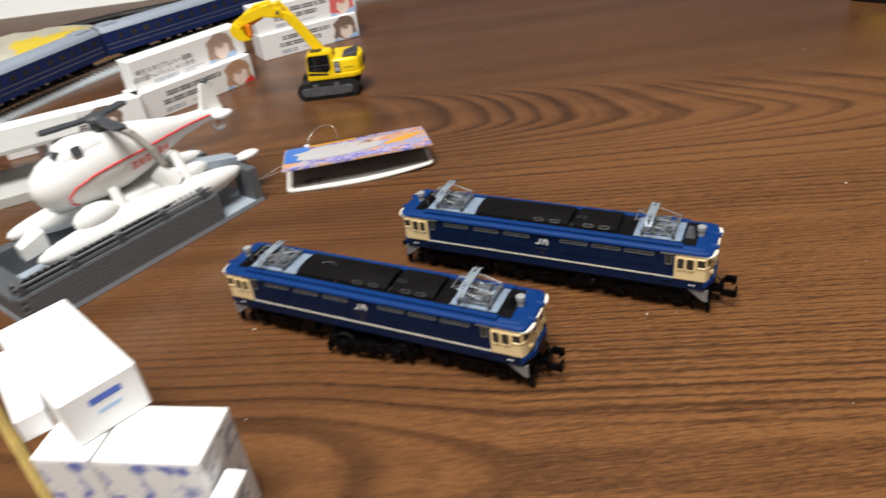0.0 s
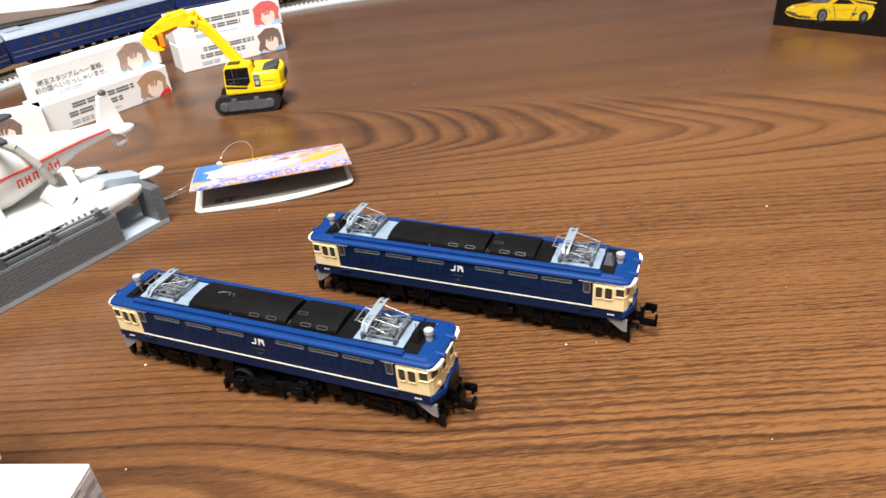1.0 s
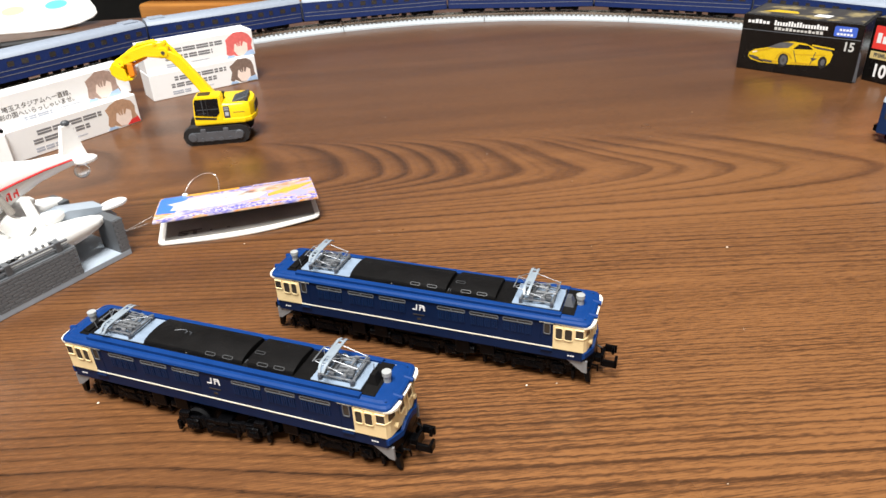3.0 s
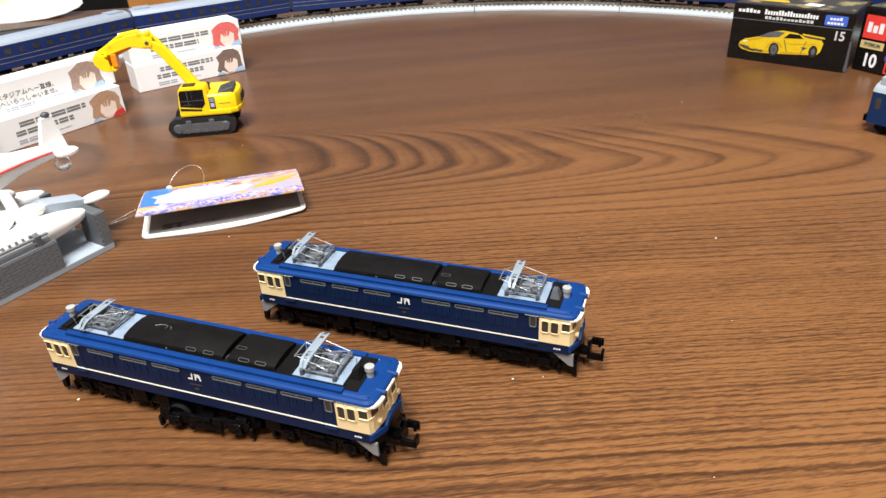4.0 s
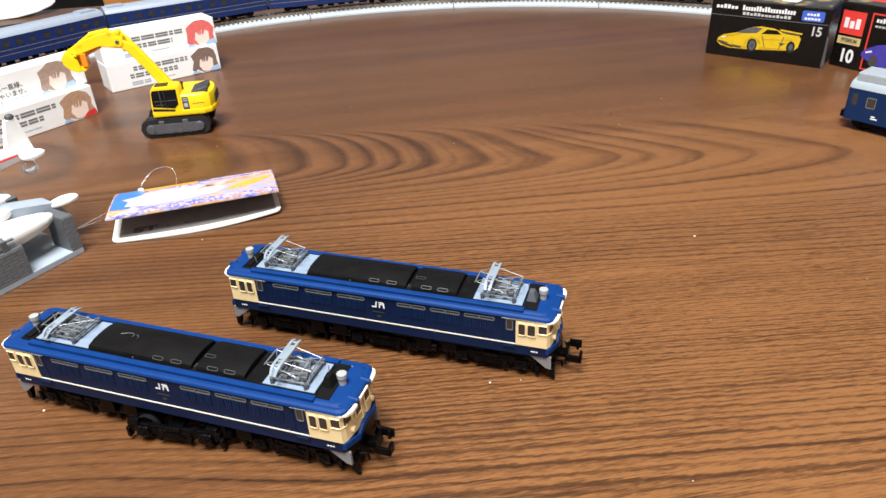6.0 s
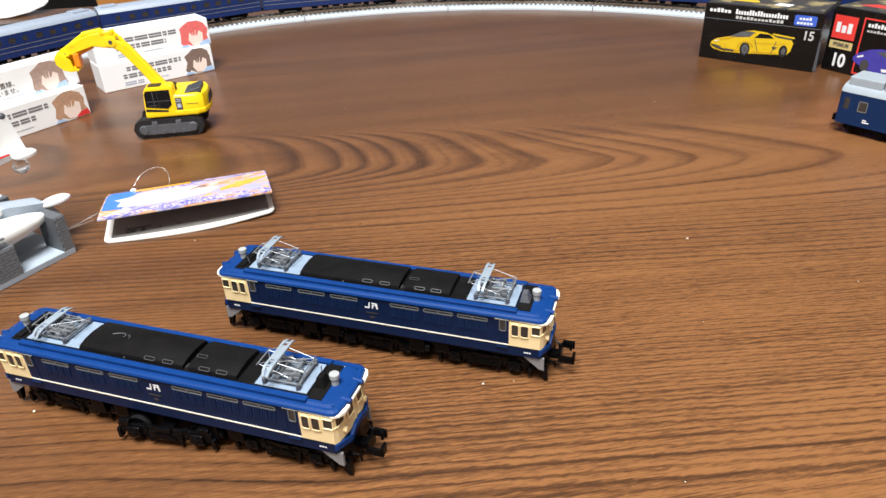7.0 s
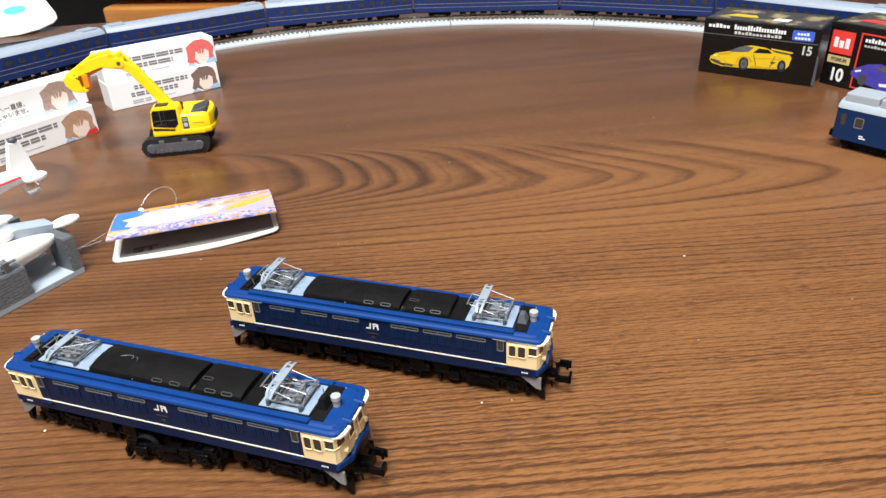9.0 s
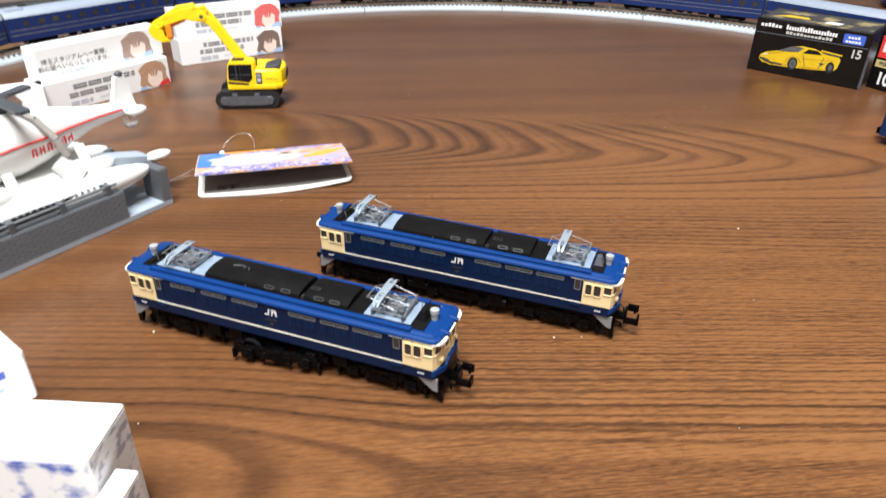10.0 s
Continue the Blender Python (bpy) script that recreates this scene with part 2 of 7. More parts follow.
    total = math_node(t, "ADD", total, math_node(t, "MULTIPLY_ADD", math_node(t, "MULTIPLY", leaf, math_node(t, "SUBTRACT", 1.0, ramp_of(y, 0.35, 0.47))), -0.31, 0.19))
    # the late wood stays brown near the front
    soft = math_node(t, "SMOOTH_MIN", total, 0.80, 0.3)
    total = math_node(t, "ADD", math_node(t, "MULTIPLY", soft, front), math_node(t, "MULTIPLY", total, math_node(t, "SUBTRACT", 1.0, front)))
    ramp = t.nodes.new("ShaderNodeValToRGB")
    ramp.color_ramp.elements[0].position, ramp.color_ramp.elements[0].color = 0.0, (0.206, 0.090, 0.032, 1)
    ramp.color_ramp.elements[1].position, ramp.color_ramp.elements[1].color = 0.95, (0.030, 0.0132, 0.0062, 1)
    mid = ramp.color_ramp.elements.new(0.40)
    mid.color = (0.111, 0.0465, 0.0176, 1)
    t.links.new(total, ramp.inputs[0])
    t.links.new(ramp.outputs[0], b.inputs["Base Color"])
    rough = t.nodes.new("ShaderNodeMapRange")
    rough.inputs["To Min"].default_value, rough.inputs["To Max"].default_value = 0.24, 0.36
    t.links.new(noise_at(20, 20, 4), rough.inputs[0])
    t.links.new(rough.outputs[0], b.inputs["Roughness"])
    bp = t.nodes.new("ShaderNodeBump")
    bp.inputs["Strength"].default_value, bp.inputs["Distance"].default_value = 0.12, 0.0002
    t.links.new(pores, bp.inputs["Height"])
    t.links.new(bp.outputs[0], b.inputs["Normal"])
    return m


def orange_wood():
    m, t, b, co = shader("varnished_pine")
    mp = t.nodes.new("ShaderNodeMapping")
    mp.inputs["Scale"].default_value = (3, 40, 40)
    t.links.new(co.outputs["Object"], mp.inputs[0])
    n = t.nodes.new("ShaderNodeTexNoise")
    n.inputs["Scale"].default_value, n.inputs["Detail"].default_value = 2.0, 5
    t.links.new(mp.outputs[0], n.inputs["Vector"])
    ramp = t.nodes.new("ShaderNodeValToRGB")
    ramp.color_ramp.elements[0].color, ramp.color_ramp.elements[1].color = (0.42, 0.15, 0.03, 1), (0.72, 0.33, 0.08, 1)
    ramp.color_ramp.elements[0].position, ramp.color_ramp.elements[1].position = 0.3, 0.75
    t.links.new(n.outputs["Fac"], ramp.inputs[0])
    t.links.new(ramp.outputs[0], b.inputs["Base Color"])
    b.inputs["Roughness"].default_value = 0.3
    return m


def tag_print():
    """The printed front of the card: blue at one end, pale patches, orange and violet lettering smudges."""
    m, t, b, co = shader("printed_card")
    mp = t.nodes.new("ShaderNodeMapping")
    mp.inputs["Scale"].default_value = (90, 170, 1)
    mp.inputs["Rotation"].default_value = (0, 0, 0.25)
    t.links.new(co.outputs["Object"], mp.inputs[0])
    n = t.nodes.new("ShaderNodeTexNoise")
    n.inputs["Scale"].default_value, n.inputs["Detail"].default_value, n.inputs["Distortion"].default_value = 1.0, 4, 0.8
    t.links.new(mp.outputs[0], n.inputs["Vector"])
    ramp = t.nodes.new("ShaderNodeValToRGB")
    cols = [(0.30, (0.05, 0.12, 0.55)), (0.40, (0.26, 0.24, 0.56)), (0.47, (0.58, 0.54, 0.58)), (0.53, (0.72, 0.30, 0.10)), (0.60, (0.64, 0.48, 0.30)), (0.70, (0.28, 0.12, 0.30))]
    el = ramp.color_ramp.elements
    el[0].position, el[0].color = cols[0][0], (*cols[0][1], 1)
    el[1].position, el[1].color = cols[-1][0], (*cols[-1][1], 1)
    for p, c in cols[1:-1]:
        el.new(p).color = (*c, 1)
    t.links.new(n.outputs["Fac"], ramp.inputs[0])
    t.links.new(ramp.outputs[0], b.inputs["Base Color"])
    b.inputs["Roughness"].default_value = 0.25
    return m


def brick_plastic():
    m = plain("grey_dock_plastic", (0.088, 0.095, 0.104), 0.5, vary=0.15, scale=120)
    return m


def newsprint(name, base, ink, sx, sy, lo=0.52, hi=0.60):
    """Smudged print on a carton."""
    m, t, b, co = shader(name)
    mp = t.nodes.new("ShaderNodeMapping")
    mp.inputs["Scale"].default_value = (sx, sx, sy)
    t.links.new(co.outputs["Object"], mp.inputs[0])
    n = t.nodes.new("ShaderNodeTexNoise")
    n.inputs["Scale"].default_value, n.inputs["Detail"].default_value = 1.0, 3
    t.links.new(mp.outputs[0], n.inputs["Vector"])
    ramp = t.nodes.new("ShaderNodeValToRGB")
    ramp.color_ramp.elements[0].position, ramp.color_ramp.elements[0].color = lo, (*base, 1)
    ramp.color_ramp.elements[1].position, ramp.color_ramp.elements[1].color = hi, (*ink, 1)
    t.links.new(n.outputs["Fac"], ramp.inputs[0])
    t.links.new(ramp.outputs[0], b.inputs["Base Color"])
    b.inputs["Roughness"].default_value = 0.55
    return m


def clear_plastic():
    m, t, b, co = shader("clear_plastic")
    b.inputs["Base Color"].default_value = (0.9, 0.9, 0.9, 1)
    b.inputs["Roughness"].default_value = 0.12
    b.inputs["Transmission Weight"].default_value = 0.9
    return m


WALNUT = table_wood()
PINE = orange_wood()
# Light put into colour: one blue, darker for the sides, brighter for the roof.
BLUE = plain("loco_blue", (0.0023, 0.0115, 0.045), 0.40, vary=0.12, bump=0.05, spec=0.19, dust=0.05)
ROOF_BLUE = plain("loco_blue_lit", (0.0034, 0.032, 0.148), 0.48, vary=0.10, bump=0.05, spec=0.15, dust=0.06)
CREAM = plain("loco_cream", (0.84, 0.66, 0.36), 0.45, vary=0.05, bump=0.05)
WHITE_TRIM = plain("ivory_trim", (0.85, 0.80, 0.68), 0.45, vary=0.04)
BLACK_ROOF = plain("roof_black", (0.0048, 0.0044, 0.0044), 0.6, vary=0.35, scale=200, bump=0.3, spec=0.10, dust=0.12)
BLACK = plain("running_gear_black", (0.0016, 0.0016, 0.002), 0.30, vary=0.3, scale=200, bump=0.3, spec=0.10)
GEAR_BLACK = plain("bogie_black", (0.002, 0.002, 0.0025), 0.26, vary=0.3, scale=300, bump=0.5, spec=0.12)
GREY_BLUE = plain("roof_panel_grey_blue", (0.215, 0.275, 0.36), 0.5, vary=0.12, scale=500)
SILVER = plain("pantograph_grey", (0.24, 0.25, 0.265), 0.36, metal=0.45, vary=0.2)
PANTO_BASE = plain("pantograph_base_grey", (0.14, 0.148, 0.16), 0.42, metal=0.3, vary=0.25)
PANTO_HEAD = plain("collector_pale_grey", (0.25, 0.295, 0.34), 0.4, metal=0.1, vary=0.12)
LOUVRE_BLUE = plain("louvre_blue", (0.0038, 0.0165, 0.060), 0.38, vary=0.12, bump=0.05, spec=0.22)
GRAB_GREY = plain("grab_iron_grey", (0.034, 0.035, 0.037), 0.5, vary=0.1)
WHISTLE_GREY = plain("whistle_grey", (0.33, 0.34, 0.34), 0.45, vary=0.12)
LIGHT_GREY = plain("light_grey_plastic", (0.52, 0.52, 0.50), 0.45, vary=0.08)
FRAME_GREY = plain("window_frame_grey", (0.105, 0.115, 0.13), 0.4, vary=0.05)
GLASS_BLACK = plain("black_glazing", (0.008, 0.008, 0.009), 0.15, vary=0.2, spec=0.3)
GLASS_DARK = plain("tinted_glazing", (0.038, 0.034, 0.030), 0.12, vary=0.2)
WHITE_INK = plain("white_print", (0.82, 0.82, 0.82), 0.5, vary=0.02)
DULL_STEEL = plain("dull_tyre_steel", (0.05, 0.05, 0.053), 0.3, metal=0.8, vary=0.2)
PLOUGH = plain("plough_grey", (0.21, 0.21, 0.215), 0.45, vary=0.1)
YELLOW = plain("excavator_yellow", (0.94, 0.64, 0.004), 0.32, vary=0.04, bump=0.03)
YELLOW_SHADE = plain("ochre_print", (0.55, 0.33, 0.01), 0.35, vary=0.1)
PRINT_YELLOW = plain("car_print_yellow", (0.70, 0.47, 0.012), 0.28, vary=0.10, scale=160)
WINDSCREEN = plain("grey_print", (0.10, 0.10, 0.105), 0.3, vary=0.3)
ORANGE = plain("orange_plastic", (0.85, 0.25, 0.01), 0.35, vary=0.05)
RUBBER = plain("black_plastic", (0.012, 0.012, 0.013), 0.5, vary=0.2)
GUNMETAL = plain("gunmetal_plastic", (0.13, 0.138, 0.155), 0.34, metal=0.45, vary=0.12)
WHITE = plain("white_plastic", (0.82, 0.82, 0.80), 0.32, vary=0.03, bump=0.03)
WHITE_CARD = plain("white_carton", (0.91, 0.91, 0.91), 0.5, vary=0.02, scale=60)
CARD_INSIDE = plain("card_inside", (0.21, 0.20, 0.185), 0.6, vary=0.15, scale=150)
RED = plain("red_paint", (0.70, 0.04, 0.04), 0.4, vary=0.06)
RED_LOGO = plain("red_print", (0.75, 0.05, 0.04), 0.35, vary=0.04)
BOX_BLACK = plain("black_glossy_carton", (0.0055, 0.0048, 0.0046), 0.25, vary=0.2, scale=80, spec=0.35)
GOLD = plain("gold_print", (0.62, 0.48, 0.20), 0.35, vary=0.05)
PENCIL_GOLD = plain("worn_gold_paint", (0.46, 0.32, 0.10), 0.35, metal=0.3, vary=0.25, scale=120)
LOGO_BLUE = plain("blue_print", (0.05, 0.12, 0.55), 0.35, vary=0.05)
INK = plain("dark_ink", (0.06, 0.055, 0.055), 0.55, vary=0.1)
INK_MID = plain("grey_ink", (0.19, 0.19, 0.20), 0.55, vary=0.15)
INK_PALE = plain("pale_ink", (0.45, 0.48, 0.55), 0.55, vary=0.1)
HAIR_BROWN = plain("brown_print", (0.42, 0.29, 0.24), 0.5, vary=0.2, scale=500)
HAIR_TAN = plain("tan_print", (0.50, 0.30, 0.19), 0.5, vary=0.2, scale=500)
HAIR_DARK = plain("dark_brown_print", (0.22, 0.15, 0.12), 0.5, vary=0.25, scale=500)
HAIR_RED = plain("coral_print", (0.78, 0.16, 0.15), 0.5, vary=0.15, scale=400)
PEACH = plain("peach_print", (0.92, 0.76, 0.67), 0.5, vary=0.05, scale=400)
SKYBLUE = plain("pale_blue_print", (0.42, 0.58, 0.82), 0.5, vary=0.1)
DOCK = brick_plastic()
DOCK_BRICK = plain("grey_dock_brick", (0.135, 0.143, 0.155), 0.5, vary=0.2, scale=200)
STUD_GREY = plain("stud_plastic", (0.24, 0.25, 0.265), 0.45, vary=0.06)
DOCK_LIGHT = plain("pale_blue_grey_plastic", (0.34, 0.39, 0.45), 0.45, vary=0.06)
DARK_GREY = plain("dark_grey_plastic", (0.055, 0.06, 0.068), 0.45, vary=0.15)
COACH_BLUE = plain("coach_blue", (0.0055, 0.022, 0.112), 0.4, vary=0.08)
COACH_BLUE_LIGHT = plain("coach_blue_light", (0.0026, 0.020, 0.078), 0.4, vary=0.08, spec=0.3)
COACH_ROOF = plain("coach_silver_roof", (0.30, 0.345, 0.42), 0.5, vary=0.06)
COACH_ROOF_WHITE = plain("coach_pale_roof", (0.31, 0.35, 0.385), 0.45, vary=0.05)
BALLAST = plain("ballast_grey", (0.46, 0.50, 0.53), 0.7, vary=0.25, scale=1500, bump=0.6)
SLEEPER = plain("sleeper_brown", (0.16, 0.145, 0.13), 0.7, vary=0.25)
RAIL = plain("nickel_rail", (0.6, 0.57, 0.5), 0.25, metal=0.9, vary=0.1)
TAG = tag_print()
TAG_WHITE = plain("card_edge_white", (0.82, 0.80, 0.75), 0.6, vary=0.04)
PALE_PRINT = plain("card_pale_print", (0.56, 0.55, 0.56), 0.3, vary=0.10, scale=500)
TAG_SALMON = newsprint("card_salmon", (0.58, 0.26, 0.15), (0.66, 0.48, 0.40), 220, 300, 0.45, 0.60)
TAG_LILAC = newsprint("card_lilac", (0.36, 0.34, 0.52), (0.66, 0.36, 0.18), 160, 200, 0.50, 0.62)
TAG_TEXT = newsprint("card_text", (0.16, 0.15, 0.48), (0.62, 0.52, 0.56), 700, 1200, 0.46, 0.56)
TAG_BLUE = plain("card_blue", (0.03, 0.18, 0.62), 0.3, vary=0.1)
TAG_ORANGE = plain("card_orange", (0.85, 0.40, 0.05), 0.3, vary=0.2, scale=900)
TAG_VIOLET = newsprint("card_violet", (0.13, 0.12, 0.48), (0.50, 0.45, 0.62), 900, 900, 0.45, 0.55)
CARTON_PRINT = newsprint("carton_blue_print", (0.84, 0.84, 0.84), (0.07, 0.12, 0.48), 130, 190, 0.50, 0.62)
CARTON_GREY = newsprint("carton_grey_print", (0.86, 0.86, 0.86), (0.42, 0.43, 0.50), 300, 520, 0.52, 0.62)
CLEAR = clear_plastic()
STRUT = plain("grey_brown_plastic", (0.36, 0.34, 0.31), 0.45, vary=0.2)
CRUMB = plain("cream_crumb", (0.70, 0.65, 0.55), 0.6, vary=0.1)
WALL = plain("pale_wall", (0.60, 0.66, 0.80), 0.8, vary=0.2, scale=6)
CEILING = plain("ceiling_paper", (0.75, 0.73, 0.70), 0.9, vary=0.05, scale=10)
FLOOR = plain("dark_floor", (0.035, 0.028, 0.024), 0.6, vary=0.3, scale=8)
BOX_TOP = newsprint("carton_top_print", (0.045, 0.042, 0.042), (0.30, 0.24, 0.12), 90, 90, 0.52, 0.66)
PURPLE = plain("violet_blue_print", (0.06, 0.05, 0.36), 0.35, vary=0.2)

CYAN = plain("cyan_print", (0.16, 0.66, 0.80), 0.5, vary=0.06)
PALE_YELLOW = plain("pale_yellow_print", (0.84, 0.78, 0.45), 0.5, vary=0.06)
# ---------------------------------------------------------------- mesh helpers (millimetres inside)
MM = 0.001


def part(name, bm, material, parent=None, label="", smooth=False, at=None):
    me = bpy.data.meshes.new(name)
    bmesh.ops.scale(bm, vec=(MM, MM, MM), verts=bm.verts)
    bmesh.ops.recalc_face_normals(bm, faces=bm.faces)
    if smooth:
        for f in bm.faces:
            f.smooth = True
        for e in bm.edges:
            if len(e.link_faces) == 2 and e.calc_face_angle(0) > 0.6:
                e.smooth = False
    bm.to_mesh(me)
    bm.free()
    me.materials.append(material)
    ob = new(name, me)
    if parent:
        ob.parent = parent
    if at is not None:
        ob.matrix_basis = at
    if label:
        ob["label"] = label
    return ob


def twin(src, name, parent, at):
    """Another part on the same mesh."""
    ob = new(name, src.data)
    ob.parent, ob.matrix_basis = parent, at
    return ob


def thing(name, label, category, at, group="", kind=""):
    ob = new(name)
    ob.empty_display_size = 0.01
    ob.matrix_basis = at
    return tagged(ob, label, category, group, kind)


def mm_pose(x, y, z=0, rz=0, rx=0, ry=0):
    return pose(x * MM, y * MM, z * MM, rx, ry, rz)


def box(bm, x0, x1, y0, y1, z0, z1, bevel=0.0, seg=2):
    m = Matrix.Translation(((x0 + x1) / 2, (y0 + y1) / 2, (z0 + z1) / 2)) @ Matrix.Diagonal((abs(x1 - x0), abs(y1 - y0), abs(z1 - z0), 1))
    vs = bmesh.ops.create_cube(bm, size=1.0, matrix=m)["verts"]
    if bevel:
        es = list({e for v in vs for e in v.link_edges})
        bmesh.ops.bevel(bm, geom=es, offset=bevel, segments=seg, profile=0.6, affect="EDGES")
    return bm


def cyl(bm, p0, p1, r0, r1=None, seg=12, caps=True):
    p0, p1 = Vector(p0), Vector(p1)
    d = p1 - p0
    m = Matrix.Translation((p0 + p1) / 2) @ d.to_track_quat("Z", "Y").to_matrix().to_4x4()
    bmesh.ops.create_cone(bm, cap_ends=caps, segments=seg, radius1=r0, radius2=r0 if r1 is None else r1, depth=d.length, matrix=m)
    return bm


def rod(bm, pts, r, seg=8):
    for a, b in zip(pts[:-1], pts[1:]):
        cyl(bm, a, b, r, seg=seg)
    return bm


def ball(bm, c, r, seg=12):
    r = (r, r, r) if isinstance(r, (int, float)) else r
    bmesh.ops.create_uvsphere(bm, u_segments=seg, v_segments=max(6, seg // 2), radius=1.0, matrix=Matrix.Translation(c) @ Matrix.Diagonal((*r, 1)))
    return bm


def loft(bm, rings, closed=True, caps=True):
    rows = [[bm.verts.new(p) for p in ring] for ring in rings]
    n = len(rows[0])
    for a, b in zip(rows[:-1], rows[1:]):
        for i in range(n if closed else n - 1):
            bm.faces.new((a[i], a[(i + 1) % n], b[(i + 1) % n], b[i]))
    if caps and closed:
        bm.faces.new(rows[0][::-1])
        bm.faces.new(rows[-1])
    return bm


def prism(bm, poly, m, depth):
    """A polygon drawn in x, y and thickened along z, placed by m."""
    a = [bm.verts.new(m @ Vector((x, y, 0))) for x, y in poly]
    b = [bm.verts.new(m @ Vector((x, y, depth))) for x, y in poly]
    bm.faces.new(a[::-1])
    bm.faces.new(b)
    for i in range(len(a)):
        j = (i + 1) % len(a)
        bm.faces.new((a[i], a[j], b[j], b[i]))
    return bm


def ellipse(cx, cy, rx, ry, n=20, wob=0.0, seed=0):
    rnd = random.Random(seed)
    return [(cx + rx * math.cos(a) * (1 + wob * rnd.uniform(-1, 1)), cy + ry * math.sin(a) * (1 + wob * rnd.uniform(-1, 1))) for a in (2 * math.pi * i / n for i in range(n))]


def round_rect(x0, x1, y0, y1, r, n=4):
    out = []
    for cx, cy, a0 in ((x1 - r, y1 - r, 0), (x0 + r, y1 - r, 90), (x0 + r, y0 + r, 180), (x1 - r, y0 + r, 270)):
        for i in range(n + 1):
            a = radians(a0 + 90 * i / n)
            out.append((cx + r * math.cos(a), cy + r * math.sin(a)))
    return out


def ring_of(poly_out, poly_in, m, depth, bm):
    """A flat frame between two outlines with as many points."""
    n = len(poly_out)
    q = [[bm.verts.new(m @ Vector((x, y, z))) for x, y in p] for p, z in ((poly_out, 0), (poly_out, depth), (poly_in, depth), (poly_in, 0))]
    for a, b in ((0, 1), (1, 2), (2, 3), (3, 0)):
        for i in range(n):
            j = (i + 1) % n
            bm.faces.new((q[a][i], q[a][j], q[b][j], q[b][i]))
    return bm


def lettering(name, text, size, material, parent, at, stretch=1.0, label="", bold=0.0):
    cu = bpy.data.curves.new(name, "FONT")
    cu.body, cu.size, cu.align_x, cu.align_y, cu.extrude = text, size * MM, "CENTER", "CENTER", 0.00003
    cu.offset = bold * MM
    tmp = bpy.data.objects.new("letters", cu)
    scene.collection.objects.link(tmp)
    me = bpy.data.meshes.new_from_object(tmp.evaluated_get(bpy.context.evaluated_depsgraph_get()))
    bpy.data.objects.remove(tmp)
    me.materials.clear()
    me.materials.append(material)
    me.transform(Matrix.Diagonal((stretch, 1, 1, 1)))
    ob = new(name, me)
    ob.parent, ob.matrix_basis = parent, at
    if label:
        ob["label"] = label
    return ob


# side of a thing: x along, z up, facing -y (front) or +y (back) at the plane y
def front(y=0.0, x=0.0, z=0.0):
    return Matrix.Translation((x, y, z)) @ Euler((radians(90), 0, 0)).to_matrix().to_4x4()


def back(y=0.0, x=0.0, z=0.0):
    return Matrix.Translation((x, y, z)) @ Euler((radians(90), 0, radians(180))).to_matrix().to_4x4()


# ---------------------------------------------------------------- room and table
def setting_box(name, x0, x1, y0, y1, z0, z1, material, label, category):
    bm = bmesh.new()
    box(bm, x0, x1, y0, y1, z0, z1)
    return tagged(part(name, bm, material), label, category, kind="structure")


setting_box("floor", -2100, 2600, -1600, 2900, -740, -700, FLOOR, "dark wooden floor below the table", "floor")
setting_box("ceiling", -2100, 2600, -1600, 2900, 1650, 1690, CEILING, "pale papered ceiling", "ceiling")
setting_box("wall_north", -2100, 2600, 2900, 2960, -740, 1690, WALL, "pale plain wall behind the furniture", "wall")
setting_box("wall_south", -2100, 2600, -1660, -1600, -740, 1690, CEILING, "pale plain wall", "wall")
setting_box("wall_west", -2160, -2100, -1660, 2960, -740, 1690, CEILING, "pale plain wall", "wall")
setting_box("wall_east", 2600, 2660, -1660, 2960, -740, 1690, CEILING, "pale plain wall", "wall")

table = thing("table", "dark walnut veneer table with a fine straight grain", "table", mm_pose(0, 0))
bm = bmesh.new()
box(bm, -620, 980, -320, 850, -28, 0, 4.0, 3)
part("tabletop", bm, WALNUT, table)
bm = bmesh.new()
box(bm, -540, 900, -240, 770, -95, -28.2)
part("apron", bm, WALNUT, table)
leg = None
for lx, ly in ((-520, -220), (870, -220), (-520, 740), (870, 740)):
    if leg is None:
        bm = bmesh.new()
        box(bm, -30, 30, -30, 30, -700, -95.2, 4)
        leg = part("leg", bm, WALNUT, table, at=mm_pose(lx, ly))
    else:
        twin(leg, "leg", table, mm_pose(lx, ly))

lamp = thing("ceiling_lamp", "round white ceiling lamp", "lamp", pose(LAMP_AT[0], LAMP_AT[1], 1.65))
bm = bmesh.new()
cyl(bm, (0, 0, -60), (0, 0, 0), 270, 250, 40)
part("base", bm, CEILING, lamp)

# ---------------------------------------------------------------- electric locomotive
BODY_X, HALF_W, Z_LOW, Z_BELT, Z_EAVE = 48.3, 8.7, 9.1, 12.3, 20.9


def loco_outline(x_in, bulge, w):
    """The plan of the body: long sides and slightly pointed ends with rounded corners."""
    half = [(x_in + bulge, 0.0), (x_in + bulge * 0.86, w * 0.45), (x_in + bulge * 0.45, w * 0.86), (x_in, w)]
    up = [(x, y) for x, y in half] + [(-x, y) for x, y in half[::-1]]
    down = [(x, -y) for x, y in up[1:-1]][::-1]
    return up + down


